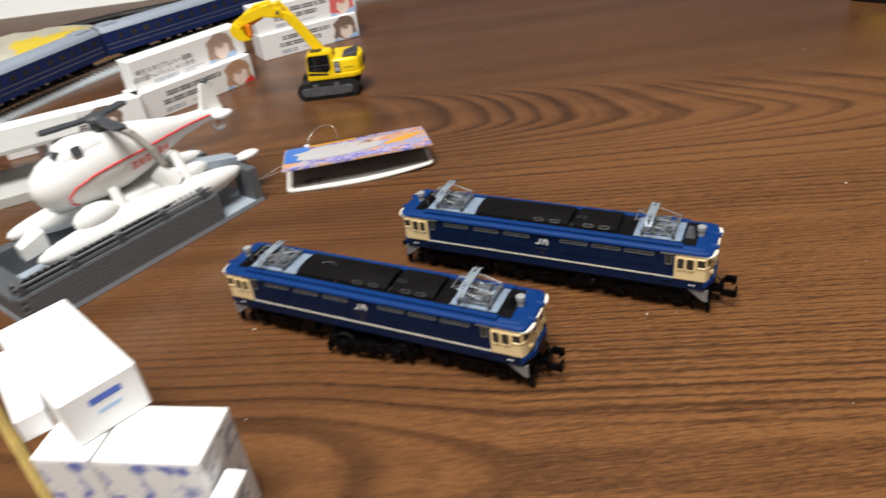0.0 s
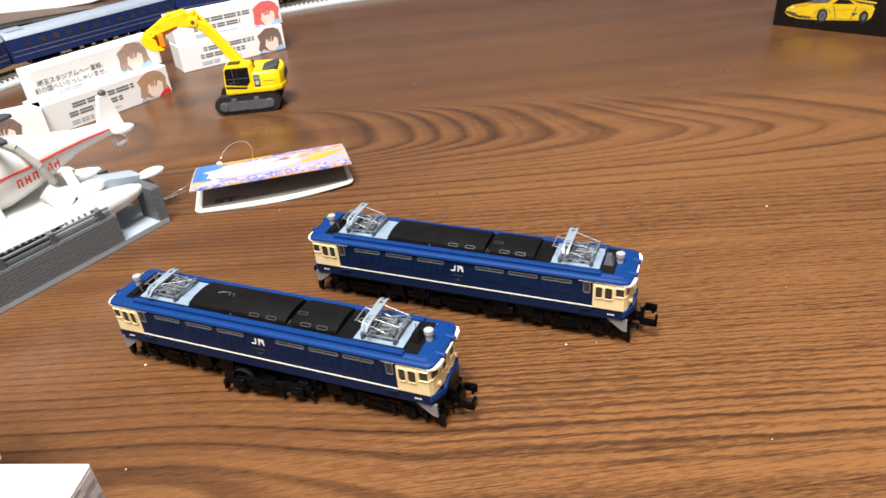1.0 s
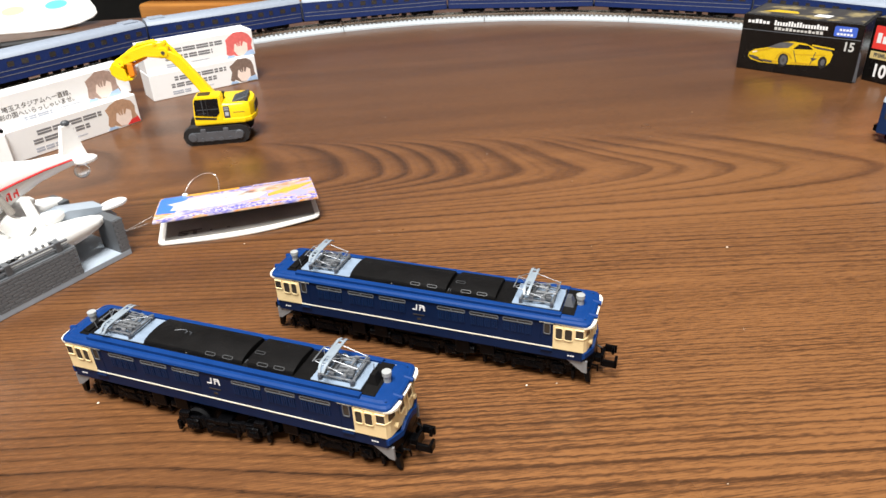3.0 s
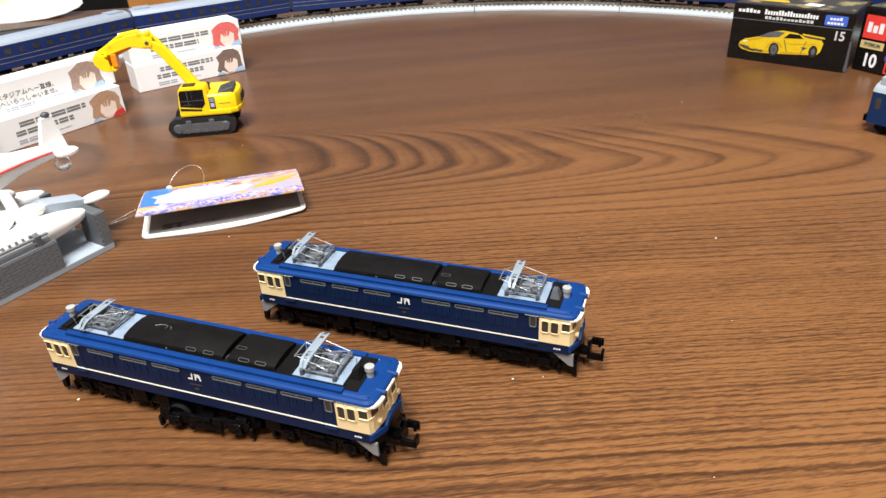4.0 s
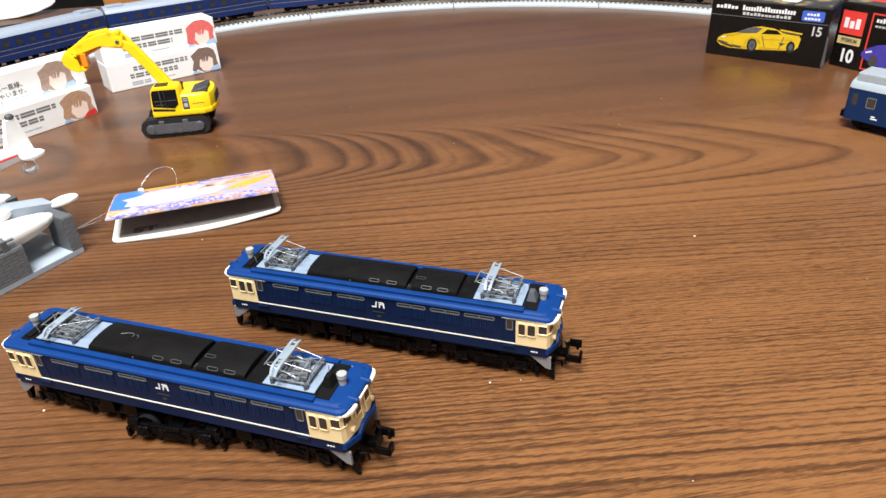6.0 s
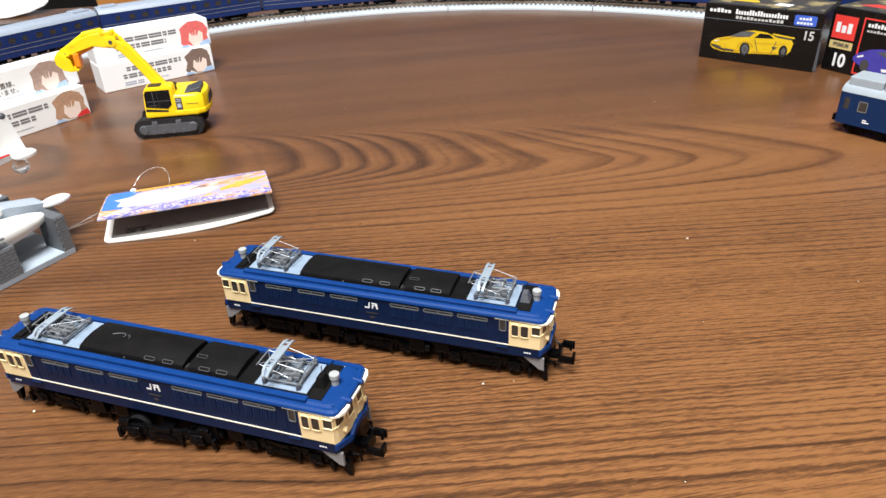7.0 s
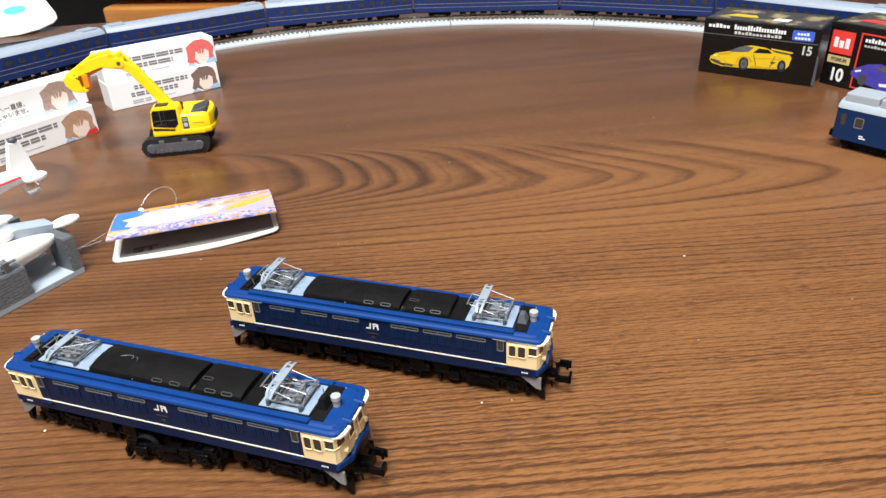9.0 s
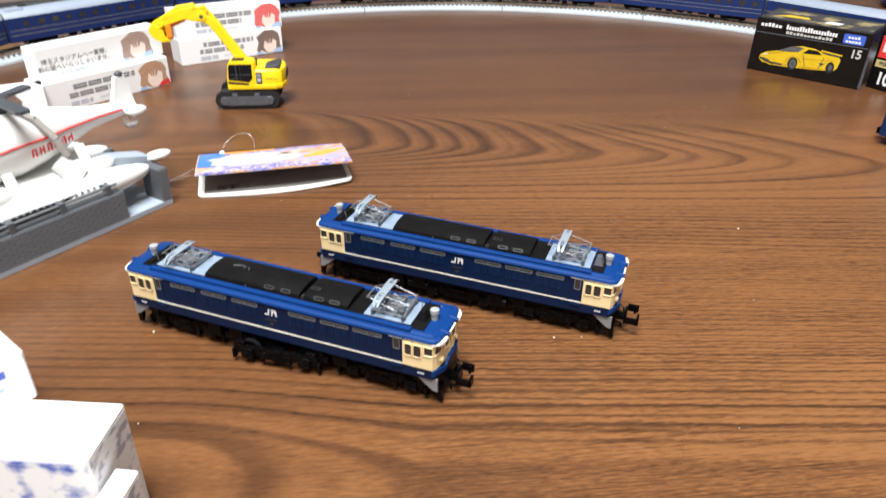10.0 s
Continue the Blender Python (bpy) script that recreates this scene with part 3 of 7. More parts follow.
def build_pantograph(loco, x, top, shift, flip):
    """A folded diamond pantograph: dark base frame, thin bright arms, a long pale head across the track."""
    bm = bmesh.new()
    for y in (-4.0, 4.0):
        cyl(bm, (-5.0, y, 23.9), (5.0, y, 23.9), 0.27, seg=8)
    for xx in (-4.4, 4.4):
        box(bm, xx - 0.32, xx + 0.32, -4.8, 4.8, 23.65, 24.2, 0.08, 1)
    box(bm, -3.0, 3.0, -1.3, 1.3, 23.4, 24.2, 0.2)
    p = part("pantograph", bm, PANTO_BASE, loco, "folded grey diamond pantograph", at=mm_pose(x, 0, 0))
    for ix in (-4.4, 4.4):
        for iy in (-4.6, 4.6):
            bm = bmesh.new()
            cyl(bm, (ix, iy, 22.9), (ix, iy, 23.3), 0.62, 0.5, 10)
            cyl(bm, (ix, iy, 23.3), (ix, iy, 23.7), 0.42, 0.42, 10)
            cyl(bm, (ix, iy, 23.7), (ix, iy, 24.5), 0.58, 0.5, 10)
            part("insulator", bm, GUNMETAL, p)
    bm = bmesh.new()
    for xx in (-1.7, 1.7):
        cyl(bm, (xx, -3.7, 24.4), (xx, 3.7, 24.4), 0.36, seg=8)
        for yy in (-3.7, 3.7):
            cyl(bm, (xx, yy - 0.35, 24.4), (xx, yy + 0.35, 24.4), 0.7, seg=10)
    part("main_shaft", bm, SILVER, p, "bright grey main shaft")
    bm = bmesh.new()
    for yy, x0, x1 in ((-2.3, -3.8, 0.6), (-0.4, -0.8, 3.9), (2.2, -3.4, 1.0)):
        cyl(bm, (x0, yy, 24.5), (x1, yy, 24.7), 0.34, seg=8)
        cyl(bm, (x1, yy, 24.7), (x1 + 0.9, yy, 24.75), 0.17, seg=6)
    part("spring", bm, SILVER, p, "short bright tension spring")
    bm = bmesh.new()
    box(bm, 2.3, 3.9, -3.0, -1.6, 23.9, 24.9, 0.15)
    box(bm, -3.8, -2.4, 0.8, 2.2, 23.9, 24.8, 0.15)
    part("air_cylinder", bm, PANTO_BASE, p)
    knee_z = 24.8 + (top - 24.8) * 0.5
    for sx in (-1, 1):
        kx = sx * 6.1 + shift * 0.3
        bm = bmesh.new()
        for y in (-3.2, 3.2):
            cyl(bm, (sx * -1.7, y, 24.5), (kx, y * 0.8, knee_z), 0.15, 0.11, 6)
        part("lower_arm", bm, SILVER, p)
        bm = bmesh.new()
        cyl(bm, (kx, -3.1, knee_z), (kx, 3.1, knee_z), 0.16, seg=6)
        for y in (-2.6, 2.6):
            cyl(bm, (kx, y, knee_z), (shift + sx * 0.7, y * 1.15, top - 0.25), 0.1, seg=6)
        cyl(bm, (kx, 2.6, knee_z), (shift + sx * 0.7, -2.8, top - 0.25), 0.09, seg=6)
        part("upper_arm", bm, SILVER, p)
    bm = bmesh.new()
    rings = []
    for y, dz, w in ((-7.0, -1.5, 0.5), (-5.9, -0.5, 0.7), (-4.6, 0.0, 0.85), (4.6, 0.0, 0.85), (5.9, -0.5, 0.7), (7.0, -1.5, 0.5)):
        rings.append((y, dz, w))
    for sx in (-1, 1):
        loft(bm, [[(shift + sx * w - 0.34, y, top + dz - 0.13), (shift + sx * w + 0.34, y, top + dz - 0.13), (shift + sx * w + 0.34, y, top + dz + 0.13), (shift + sx * w - 0.34, y, top + dz + 0.13)] for y, dz, w in rings])
    for y in (-4.4, -2.9, 2.9, 4.4):
        box(bm, shift - 1.1, shift + 1.1, y - 0.3, y + 0.3, top - 0.3, top - 0.05)
    box(bm, shift - 0.6, shift + 0.6, -2.4, 2.4, top - 0.05, top + 0.1)
    part("collector_head", bm, PANTO_HEAD, p, "pale blue-grey sliding bars")
    return p


def build_bogie(loco, x, y=0.0, turn=0.0, wheelbase=17.5):
    h = wheelbase / 2
    bm = bmesh.new()
    box(bm, -h + 0.5, h - 0.5, -3.0, 3.0, 3.0, 8.0, 0.4)
    box(bm, -2.0, 2.0, -6.8, 6.8, 4.6, 5.8, 0.2)
    b = part("bogie", bm, BLACK, loco, "black bogie", at=mm_pose(x, y, 0, turn))
    for sign in (-1, 1):
        bm = bmesh.new()
        yy = 6.3 * sign
        box(bm, -h - 4.2, h + 4.2, yy - 0.5, yy + 0.5, 4.3, 6.2, 0.25)
        box(bm, -h * 0.55, h * 0.55, yy - 0.8, yy + 0.8, 2.6, 5.0, 0.4)
        for sx in (-1, 1):
            box(bm, sx * h - 1.9, sx * h + 1.9, yy - 1.1, yy + 1.1, 2.4, 5.6, 0.5)
            cyl(bm, (sx * h, yy - 1.5, 3.7), (sx * h, yy + 1.5, 3.7), 0.9, seg=10)
            for o in (-3.0, 3.0):
                cyl(bm, (sx * h + o, yy, 3.4), (sx * h + o, yy, 6.4), 0.75, seg=8)
            box(bm, sx * (h + 4.4) - 0.5, sx * (h + 4.4) + 0.5, yy - 0.8, yy + 0.8, 1.3, 4.4, 0.2)
            # brake rigging and the cover of each axle box
            rod(bm, [(sx * (h - 3.9), yy + 0.4 * sign, 6.0), (sx * (h - 4.3), yy + 0.7 * sign, 2.2)], 0.35, 6)
            box(bm, sx * (h - 4.6) - 0.5, sx * (h - 4.6) + 0.5, yy - 0.9, yy + 0.9, 1.5, 3.3, 0.2)
            box(bm, sx * h - 1.2, sx * h + 1.2, yy + 0.9 * sign - 0.35, yy + 0.9 * sign + 0.35, 2.9, 4.6, 0.3)
            box(bm, sx * (h + 2.2) - 1.5, sx * (h + 2.2) + 1.5, yy - 0.7, yy + 0.7, 6.0, 7.6, 0.3)
        for k in range(4):
            box(bm, -3.4 + k * 0.5, 3.4 - k * 0.5, yy + 0.75 * sign - 0.4, yy + 0.75 * sign + 0.4, 3.0 + k * 0.42, 3.3 + k * 0.42)
        cyl(bm, (0, yy - 0.9, 4.2), (0, yy + 1.0 * sign, 4.2), 1.0, seg=10)
        box(bm, -2.2, 2.2, yy - 0.2, yy + 1.1 * sign, 5.4, 6.6, 0.2)
        part("side_frame", bm, GEAR_BLACK, b)
    for sx in (-1, 1):
        bm = bmesh.new()
        for sign in (-1, 1):
            cyl(bm, (sx * h, sign * 3.6, 3.55), (sx * h, sign * 5.0, 3.55), 3.2, seg=20)
            cyl(bm, (sx * h, sign * 3.2, 3.55), (sx * h, sign * 3.6, 3.55), 3.55, seg=20)
        cyl(bm, (sx * h, -3.6, 3.55), (sx * h, 3.6, 3.55), 0.6, seg=8)
        ws = part("wheelset", bm, BLACK, b, "blackened wheels on an axle", True)
        bm = bmesh.new()
        for sign in (-1, 1):
            cyl(bm, (sx * h, sign * 3.7, 3.55), (sx * h, sign * 4.9, 3.55), 3.24, seg=24)
        part("tyre", bm, DULL_STEEL, ws, "bright steel tyre", True)
    return b


def build_coupler(loco, sign):
    bm = bmesh.new()

    def bar(x0, x1, y0, y1, z0, z1):
        box(bm, min(sign * x0, sign * x1), max(sign * x0, sign * x1), y0, y1, z0, z1, 0.2)
    bar(46, 53, -1.3, 1.3, 4.2, 5.9)
    if sign < 0:
        bar(52.0, 53.2, -2.0, 2.0, 3.8, 6.6)
        bar(53.0, 55.0, -2.0, -1.0, 3.8, 5.6)
        return part("coupler", bm, BLACK, loco, "black hook coupler")
    bar(52.6, 53.4, -2.2, 2.2, 3.8, 7.6)
    bar(53.2, 57.2, -2.6, -1.8, 4.0, 6.2)
    bar(56.4, 57.2, -2.6, 0.0, 4.0, 6.8)
    bar(55.2, 56.0, 0.9, 2.4, 6.0, 8.6)
    bar(53.2, 56.6, 1.6, 2.4, 6.2, 8.6)
    return part("coupler", bm, BLACK, loco, "black hook coupler")


def build_loco(at, label, pantos, middle_bogie, vent, scuffed):
    L = thing("toy_locomotive", label, "model locomotive", at, "two model locomotives")
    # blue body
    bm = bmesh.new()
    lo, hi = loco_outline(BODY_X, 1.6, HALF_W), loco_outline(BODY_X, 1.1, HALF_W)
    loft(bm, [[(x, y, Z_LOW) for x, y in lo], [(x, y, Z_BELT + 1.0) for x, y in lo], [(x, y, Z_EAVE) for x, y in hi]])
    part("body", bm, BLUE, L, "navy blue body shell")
    # roof with rounded shoulders
    def roof_plan(grow, w):
        """Long straight sides, small rounded corners and a nearly straight front edge."""
        half = [(49.3 + grow, 0.0), (49.2 + grow, w * 0.55), (48.7 + grow, w * 0.86), (48.0 + grow, w * 0.96), (46.8 + grow, w)]
        up = half + [(-x, y) for x, y in half[::-1]]
        return up + [(x, -y) for x, y in up[1:-1]][::-1]
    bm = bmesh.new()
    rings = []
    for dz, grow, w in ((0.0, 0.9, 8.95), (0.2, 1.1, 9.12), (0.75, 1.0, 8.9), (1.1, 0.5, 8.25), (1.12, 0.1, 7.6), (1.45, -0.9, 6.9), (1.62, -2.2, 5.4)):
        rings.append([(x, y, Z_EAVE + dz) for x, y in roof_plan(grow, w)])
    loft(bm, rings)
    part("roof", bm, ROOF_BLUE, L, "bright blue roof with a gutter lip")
    # ivory brow over the cab windows, notched where the roof lamps stand
    for s in (-1, 1):
        bm = bmesh.new()
        for side in (-1, 1):
            row = ((40.2, 8.72, 8.3, 0.42), (46.6, 8.95, 8.3, 0.45), (48.7, 8.95, 8.0, 0.5), (50.2, 8.2, 7.2, 0.62), (50.95, 6.6, 6.2, 0.8), (51.1, 4.3, 4.2, 0.7))
            rings = []
            for k, (xo, yo, yi, hh) in enumerate(row):
                xi = xo if k < 3 else xo - 1.6
                z1 = Z_EAVE - 0.02 if k < 3 else Z_EAVE + 0.18
                rings.append([(s * xo, side * yo, z1 - hh), (s * xo, side * yo, z1), (s * xi, side * yi, z1), (s * xi, side * yi, z1 - hh)])
            loft(bm, rings)
        loft(bm, [[(s * 50.75, y, 20.25), (s * 50.75, y, 20.85), (s * 49.4, y, 20.85), (s * 49.4, y, 20.25)] for y in (-2.5, 0, 2.5)])
        part("cab_visor", bm, WHITE_TRIM, L, "ivory notched brow over the cab windows")
        # cream cab: two side panels and the nose
        bm = bmesh.new()
        prof = [(s * x, y) for x, y in ((40.0, -HALF_W), (BODY_X, -HALF_W), (BODY_X + 0.72, -HALF_W * 0.86), (BODY_X + 1.38, -HALF_W * 0.45), (BODY_X + 1.6, 0), (BODY_X + 1.38, HALF_W * 0.45), (BODY_X + 0.72, HALF_W * 0.86), (BODY_X, HALF_W), (40.0, HALF_W))]
        o = 0.18
        grown = [(x + (s * o if abs(x) > 41 else 0), y + (o if y > 0 else -o if y < 0 else 0)) for x, y in prof]
        rings = []
        for (gx, gy), (px, py) in zip(grown, prof):
            frontness = max(0.0, (abs(px) - BODY_X) / 1.6)
            zb = Z_BELT
            back_x = 0.5 * s * frontness
            rings.append([(gx, gy, zb), (gx - back_x, gy, Z_EAVE - 0.7), (px - s * 0.9 - back_x, py * 0.93, Z_EAVE - 0.7), (px - s * 0.9, py * 0.93, zb)])
        loft(bm, rings)
        part("cab_front", bm, CREAM, L, "cream cab end")
        # side cab windows
        for side in (-1, 1):
            for x0, x1 in ((40.7, 42.5), (43.2, 45.2)):
                m = (front if side < 0 else back)(side * (HALF_W + 0.19))
                xs = (s * x0, s * x1) if side < 0 else (-s * x0, -s * x1)
                a, b_ = min(xs), max(xs)
                bm = bmesh.new()
                prism(bm, round_rect(a, b_, 15.9, 19.5, 0.5), m, 0.12)
                w = part("cab_window", bm, GLASS_DARK, L)
                bm = bmesh.new()
                ring_of(round_rect(a - 0.26, b_ + 0.26, 15.64, 19.76, 0.6), round_rect(a, b_, 15.9, 19.5, 0.5), m, 0.28, bm)
                f = part("frame", bm, CREAM, w, "raised cream window frame")
            # cab corner pillar step and number bar
            m = (front if side < 0 else back)(side * (HALF_W + 0.03))
            bm = bmesh.new()
            for k in range(3):
                c = (s if side < 0 else -s) * (44.4 + k * 0.68)
                prism(bm, round_rect(c - 0.26, c + 0.26, 10.35, 10.8, 0.08, 1), m, 0.04)
            part("number_strip", bm, WHITE_INK, L, "tiny white plain bars")
        # front windows, door line and lamps
        for side in (-1, 1):
            for y0, y1 in ((1.0, 4.0),):
                def fx(y, z):
                    f = 1 - abs(y) / HALF_W
                    return s * (BODY_X + 0.25 + 1.55 * min(1, f * 1.9) - (z - Z_BELT) / (Z_EAVE - Z_BELT) * 0.5 * min(1, f * 1.9) + 0.06)
                bm = bmesh.new()
                qs = [(y0, 16.4), (y1, 16.4), (y1, 19.8), (y0, 19.8)]
                loft(bm, [[(fx(y, z), side * y, z) for y, z in qs], [(fx(y, z) + s * 0.22, side * y, z) for y, z in qs]])
                w = part("windscreen", bm, GLASS_DARK, L)
                bm = bmesh.new()
                for a, b_ in zip(qs, qs[1:] + qs[:1]):
                    cyl(bm, (fx(*a) + s * 0.2, side * a[0], a[1]), (fx(*b_) + s * 0.2, side * b_[0], b_[1]), 0.22, seg=6)
                part("frame", bm, CREAM, w)
            # corner window, wrapped round from the side to the front
            path = ((BODY_X - 2.3, HALF_W, 0.0, 1.0), (BODY_X - 0.1, HALF_W, 0.3, 0.9), (BODY_X + 0.72, HALF_W * 0.86, 0.8, 0.5), (BODY_X + 1.14, HALF_W * 0.58, 1.0, 0.2))

            def corner(q, z, proud):
                x, y, nx, ny = path[q]
                lean = (z - Z_BELT) / (Z_EAVE - Z_BELT) * 0.5 * max(0.0, (x - BODY_X) / 1.6)
                return (s * (x - lean + nx * proud), side * (y + ny * proud), z)
            bm = bmesh.new()
            loft(bm, [[corner(q, 16.9, 0.1), corner(q, 16.9, 0.26), corner(q, 19.75, 0.26), corner(q, 19.75, 0.1)] for q in range(4)])
            w = part("corner_window", bm, GLASS_DARK, L, "dark window wrapped round the cab corner")
            bm = bmesh.new()
            for zz in (16.9, 19.75):
                rod(bm, [corner(q, zz, 0.28) for q in range(4)], 0.2, 6)
            for q in (0, 3):
                rod(bm, [corner(q, 16.9, 0.28), corner(q, 19.75, 0.28)], 0.2, 6)
            part("frame", bm, CREAM, w)
            bm = bmesh.new()
            cyl(bm, (s * 49.2, side * 5.4, 14.2), (s * 50.3, side * 5.4, 14.2), 0.75, seg=14)
            part("marker_lamp", bm, CREAM, L)
            bm = bmesh.new()
            rod(bm, [(s * 49.9, side * 1.1, 13.6), (s * 50.5, side * 1.1, 14.0), (s * 50.2, side * 1.1, 17.4), (s * 49.6, side * 1.1, 17.8)], 0.12, 6)
            part("handrail", bm, CREAM, L)
        bm = bmesh.new()
        rings = []
        for y, zt, xx in ((-8.9, 12.1, 48.6), (-7.0, 12.0, 49.5), (-4.2, 11.5, 50.4), (-2.0, 12.9, 50.5), (0, 13.2, 50.55), (2.0, 12.9, 50.5), (4.2, 11.5, 50.4), (7.0, 12.0, 49.5), (8.9, 12.1, 48.6)):
            rings.append([(s * xx, y, zt - 1.9), (s * (xx + 0.35), y, zt - 1.6), (s * (xx + 0.35), y, zt), (s * (xx - 0.4), y, zt + 0.1), (s * (xx - 0.4), y, zt - 1.9)])
        loft(bm, rings)
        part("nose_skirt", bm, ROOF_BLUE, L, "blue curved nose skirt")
        # Black plate added in place of the dark recess below the skirt.
        bm = bmesh.new()
        loft(bm, [[(s * (xx - 1.2), y, 7.5), (s * (xx + 0.12), y, 7.5), (s * (xx + 0.12), y, 10.9), (s * (xx - 1.2), y, 10.9)] for y, xx in ((-7.6, 49.2), (-4.2, 50.4), (0, 50.55), (4.2, 50.4), (7.6, 49.2))])
        part("nose_recess_plate", bm, BLACK, L, "added black plate standing for the dark recess under the blue skirt")
        bm = bmesh.new()
        for side in (-1, 1):
            loft(bm, [[(s * (41.5 + 2.2), side * yy, 9.0), (s * 49.6, side * yy, 9.0), (s * 49.7, side * yy, 5.0), (s * 48.4, side * yy, 5.2)] for yy in (7.6, 8.3)])
        part("snow_plough", bm, PLOUGH, L, "translucent grey corner plough plates")
        bm = bmesh.new()
        for side in (-1, 1):
            loft(bm, [[(s * 48.6, side * 5.6, 5.0), (s * 50.4, side * 5.6, 5.0), (s * 50.4, side * 7.2, 5.0), (s * 48.6, side * 7.2, 5.0)],
                      [(s * 49.4, side * 5.9, 1.0), (s * 50.7, side * 5.9, 1.0), (s * 50.7, side * 6.9, 1.0), (s * 49.4, side * 6.9, 1.0)]])
            rod(bm, [(s * 50.0, side * 5.0, 6.0), (s * 52.0, side * 4.2, 5.4), (s * 52.2, side * 4.0, 3.4)], 0.3, 6)
        box(bm, min(s * 45.0, s * 50.6), max(s * 45.0, s * 50.6), -5.2, 5.2, 4.8, 7.6, 0.4)
        part("buffer_beam", bm, BLACK, L)
        build_coupler(L, s)
        bm = bmesh.new()
        cyl(bm, (s * 45.6, 0, 22.3), (s * 45.6, 0, 24.4), 0.95, seg=14)
        cyl(bm, (s * 45.6, 0, 24.4), (s * 45.6, 0, 25.5), 1.22, 1.22, 14)
        part("whistle", bm, WHISTLE_GREY, L, "pale grey round whistle cover", True)
        # small roof fittings at the ends
        bm = bmesh.new()
        box(bm, min(s * 41.3, s * 45.0), max(s * 41.3, s * 45.0), -6.2, 6.2, 22.2, 22.75, 0.1)
        part("roof_end_plate", bm, BLACK_ROOF, L)
        bm = bmesh.new()
        if s < 0:
            box(bm, -44.4, -42.2, -5.4, 5.4, 22.7, 23.3, 0.2)
            part("roof_step", bm, BLACK_ROOF, L)
            bm = bmesh.new()
            rod(bm, [(-41.6, -3.0, 22.8), (-42.0, -3.1, 25.0)], 0.12, 6)
            part("aerial", bm, SILVER, L, "thin bright wire")
            bm = bmesh.new()
        else:
            loft(bm, [[(s * 41.5, -2.8, 22.7), (s * 44.2, -2.8, 22.7), (s * 44.2, 0.9, 22.7), (s * 41.5, 0.9, 22.7)], [(s * 42.0, -2.0, 25.2), (s * 43.3, -2.0, 25.2), (s * 43.3, 0.1, 25.2), (s * 42.0, 0.1, 25.2)]])
            part("roof_vent", bm, vent, L)
            bm = bmesh.new()
        bm.free()
        for yy in (-3.4, 3.4):
            bm = bmesh.new()
            cyl(bm, (s * 48.6, yy, 21.75), (s * 51.0, yy, 21.35), 0.72, 0.66, 12)
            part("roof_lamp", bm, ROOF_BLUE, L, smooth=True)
        for yy in (-6.6, 6.6):
            bm = bmesh.new()
            cyl(bm, (s * 48.0, yy, 21.6), (s * 48.0, yy, 22.15), 0.4, seg=10)
            part("roof_stud", bm, BLUE, L)
        bm = bmesh.new()
        rod(bm, [(s * 41.0, 2.2, 22.8), (s * 41.2, 2.2, 25.2)], 0.15, 6)
        part("lead_wire", bm, SILVER, L)
    # black roof deck, hoods, panels, side rails
    bm = bmesh.new()
    box(bm, -41.2, 41.2, -5.6, 5.6, 22.3, 22.75, 0.1)
    part("roof_deck", bm, BLACK_ROOF, L, "black roof deck")
    for x0, x1 in ((-23.4, 7.4), (9.0, 22.4)):
        bm = bmesh.new()
        prof = [(-5.5, 22.7), (-5.5, 23.3), (-5.15, 23.9), (-2.8, 24.5), (0, 24.7), (2.8, 24.5), (5.15, 23.9), (5.5, 23.3), (5.5, 22.7)]
        loft(bm, [[(x, y * k, 22.7 + (z - 22.7) * k2) for y, z in prof] for x, k, k2 in ((x0, 0.97, 0.9), (x0 + 0.4, 1, 1), (x1 - 0.4, 1, 1), (x1, 0.97, 0.9))])
        h = part("roof_hood", bm, BLACK_ROOF, L, "black curved machine-room hood", True)
        m = Matrix.Translation((0, 0, 0))
        for cx in ((x1 - 9.5, x1 - 4.2) if x1 < 10 else (x0 + 4.6, x0 + 9.4)):
            for sy in (-1,):
                bm = bmesh.new()
                mm = Matrix.Translation((cx, sy * 5.0, 23.95)) @ Euler((sy * radians(-38), 0, 0)).to_matrix().to_4x4()
                ring_of(round_rect(-1.55, 1.55, -0.5, 0.5, 0.45), round_rect(-1.36, 1.36, -0.33, 0.33, 0.3), mm, 0.16, bm)
                part("grab_iron", bm, GRAB_GREY, h)
        if x0 > 0:
            bm = bmesh.new()
            mm = Matrix.Translation((x0 + 1.9, -1.6, 24.58)) @ Euler((radians(7), 0, 0)).to_matrix().to_4x4()
            ring_of(round_rect(-1.5, 1.5, -0.55, 0.55, 0.5), round_rect(-1.3, 1.3, -0.37, 0.37, 0.34), mm, 0.16, bm)
            part("grab_iron", bm, GRAB_GREY, h)
            bm = bmesh.new()
            for k in range(2):
                box(bm, 7.7 + k * 0.75, 8.1 + k * 0.75, -4.6, -3.2, 22.7, 23.1, 0.08)
            part("hood_latch", bm, GRAB_GREY, h)
    if scuffed:
        bm = bmesh.new()
        rod(bm, [(-17.2, 0.2, 24.74), (-15.6, 1.0, 24.72), (-14.2, 1.2, 24.70), (-13.4, 0.6, 24.74), (-13.6, -0.2, 24.74)], 0.09, 5)
        rod(bm, [(-12.9, 0.9, 24.72), (-12.0, 0.5, 24.74), (-11.8, -0.4, 24.74)], 0.07, 5)
        part("scratch", bm, FRAME_GREY, L, "fine white scratch on the hood")
    for x0, x1 in ((-40.6, -23.8), (27.2, 40.8)):
        bm = bmesh.new()
        box(bm, x0, x1, -5.3, 5.3, 22.4, 22.95, 0.1)
        part("roof_panel", bm, GREY_BLUE, L, "pale grey-blue panel under the pantograph")
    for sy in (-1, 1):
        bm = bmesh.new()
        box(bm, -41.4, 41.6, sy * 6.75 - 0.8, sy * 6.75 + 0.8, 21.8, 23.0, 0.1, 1)
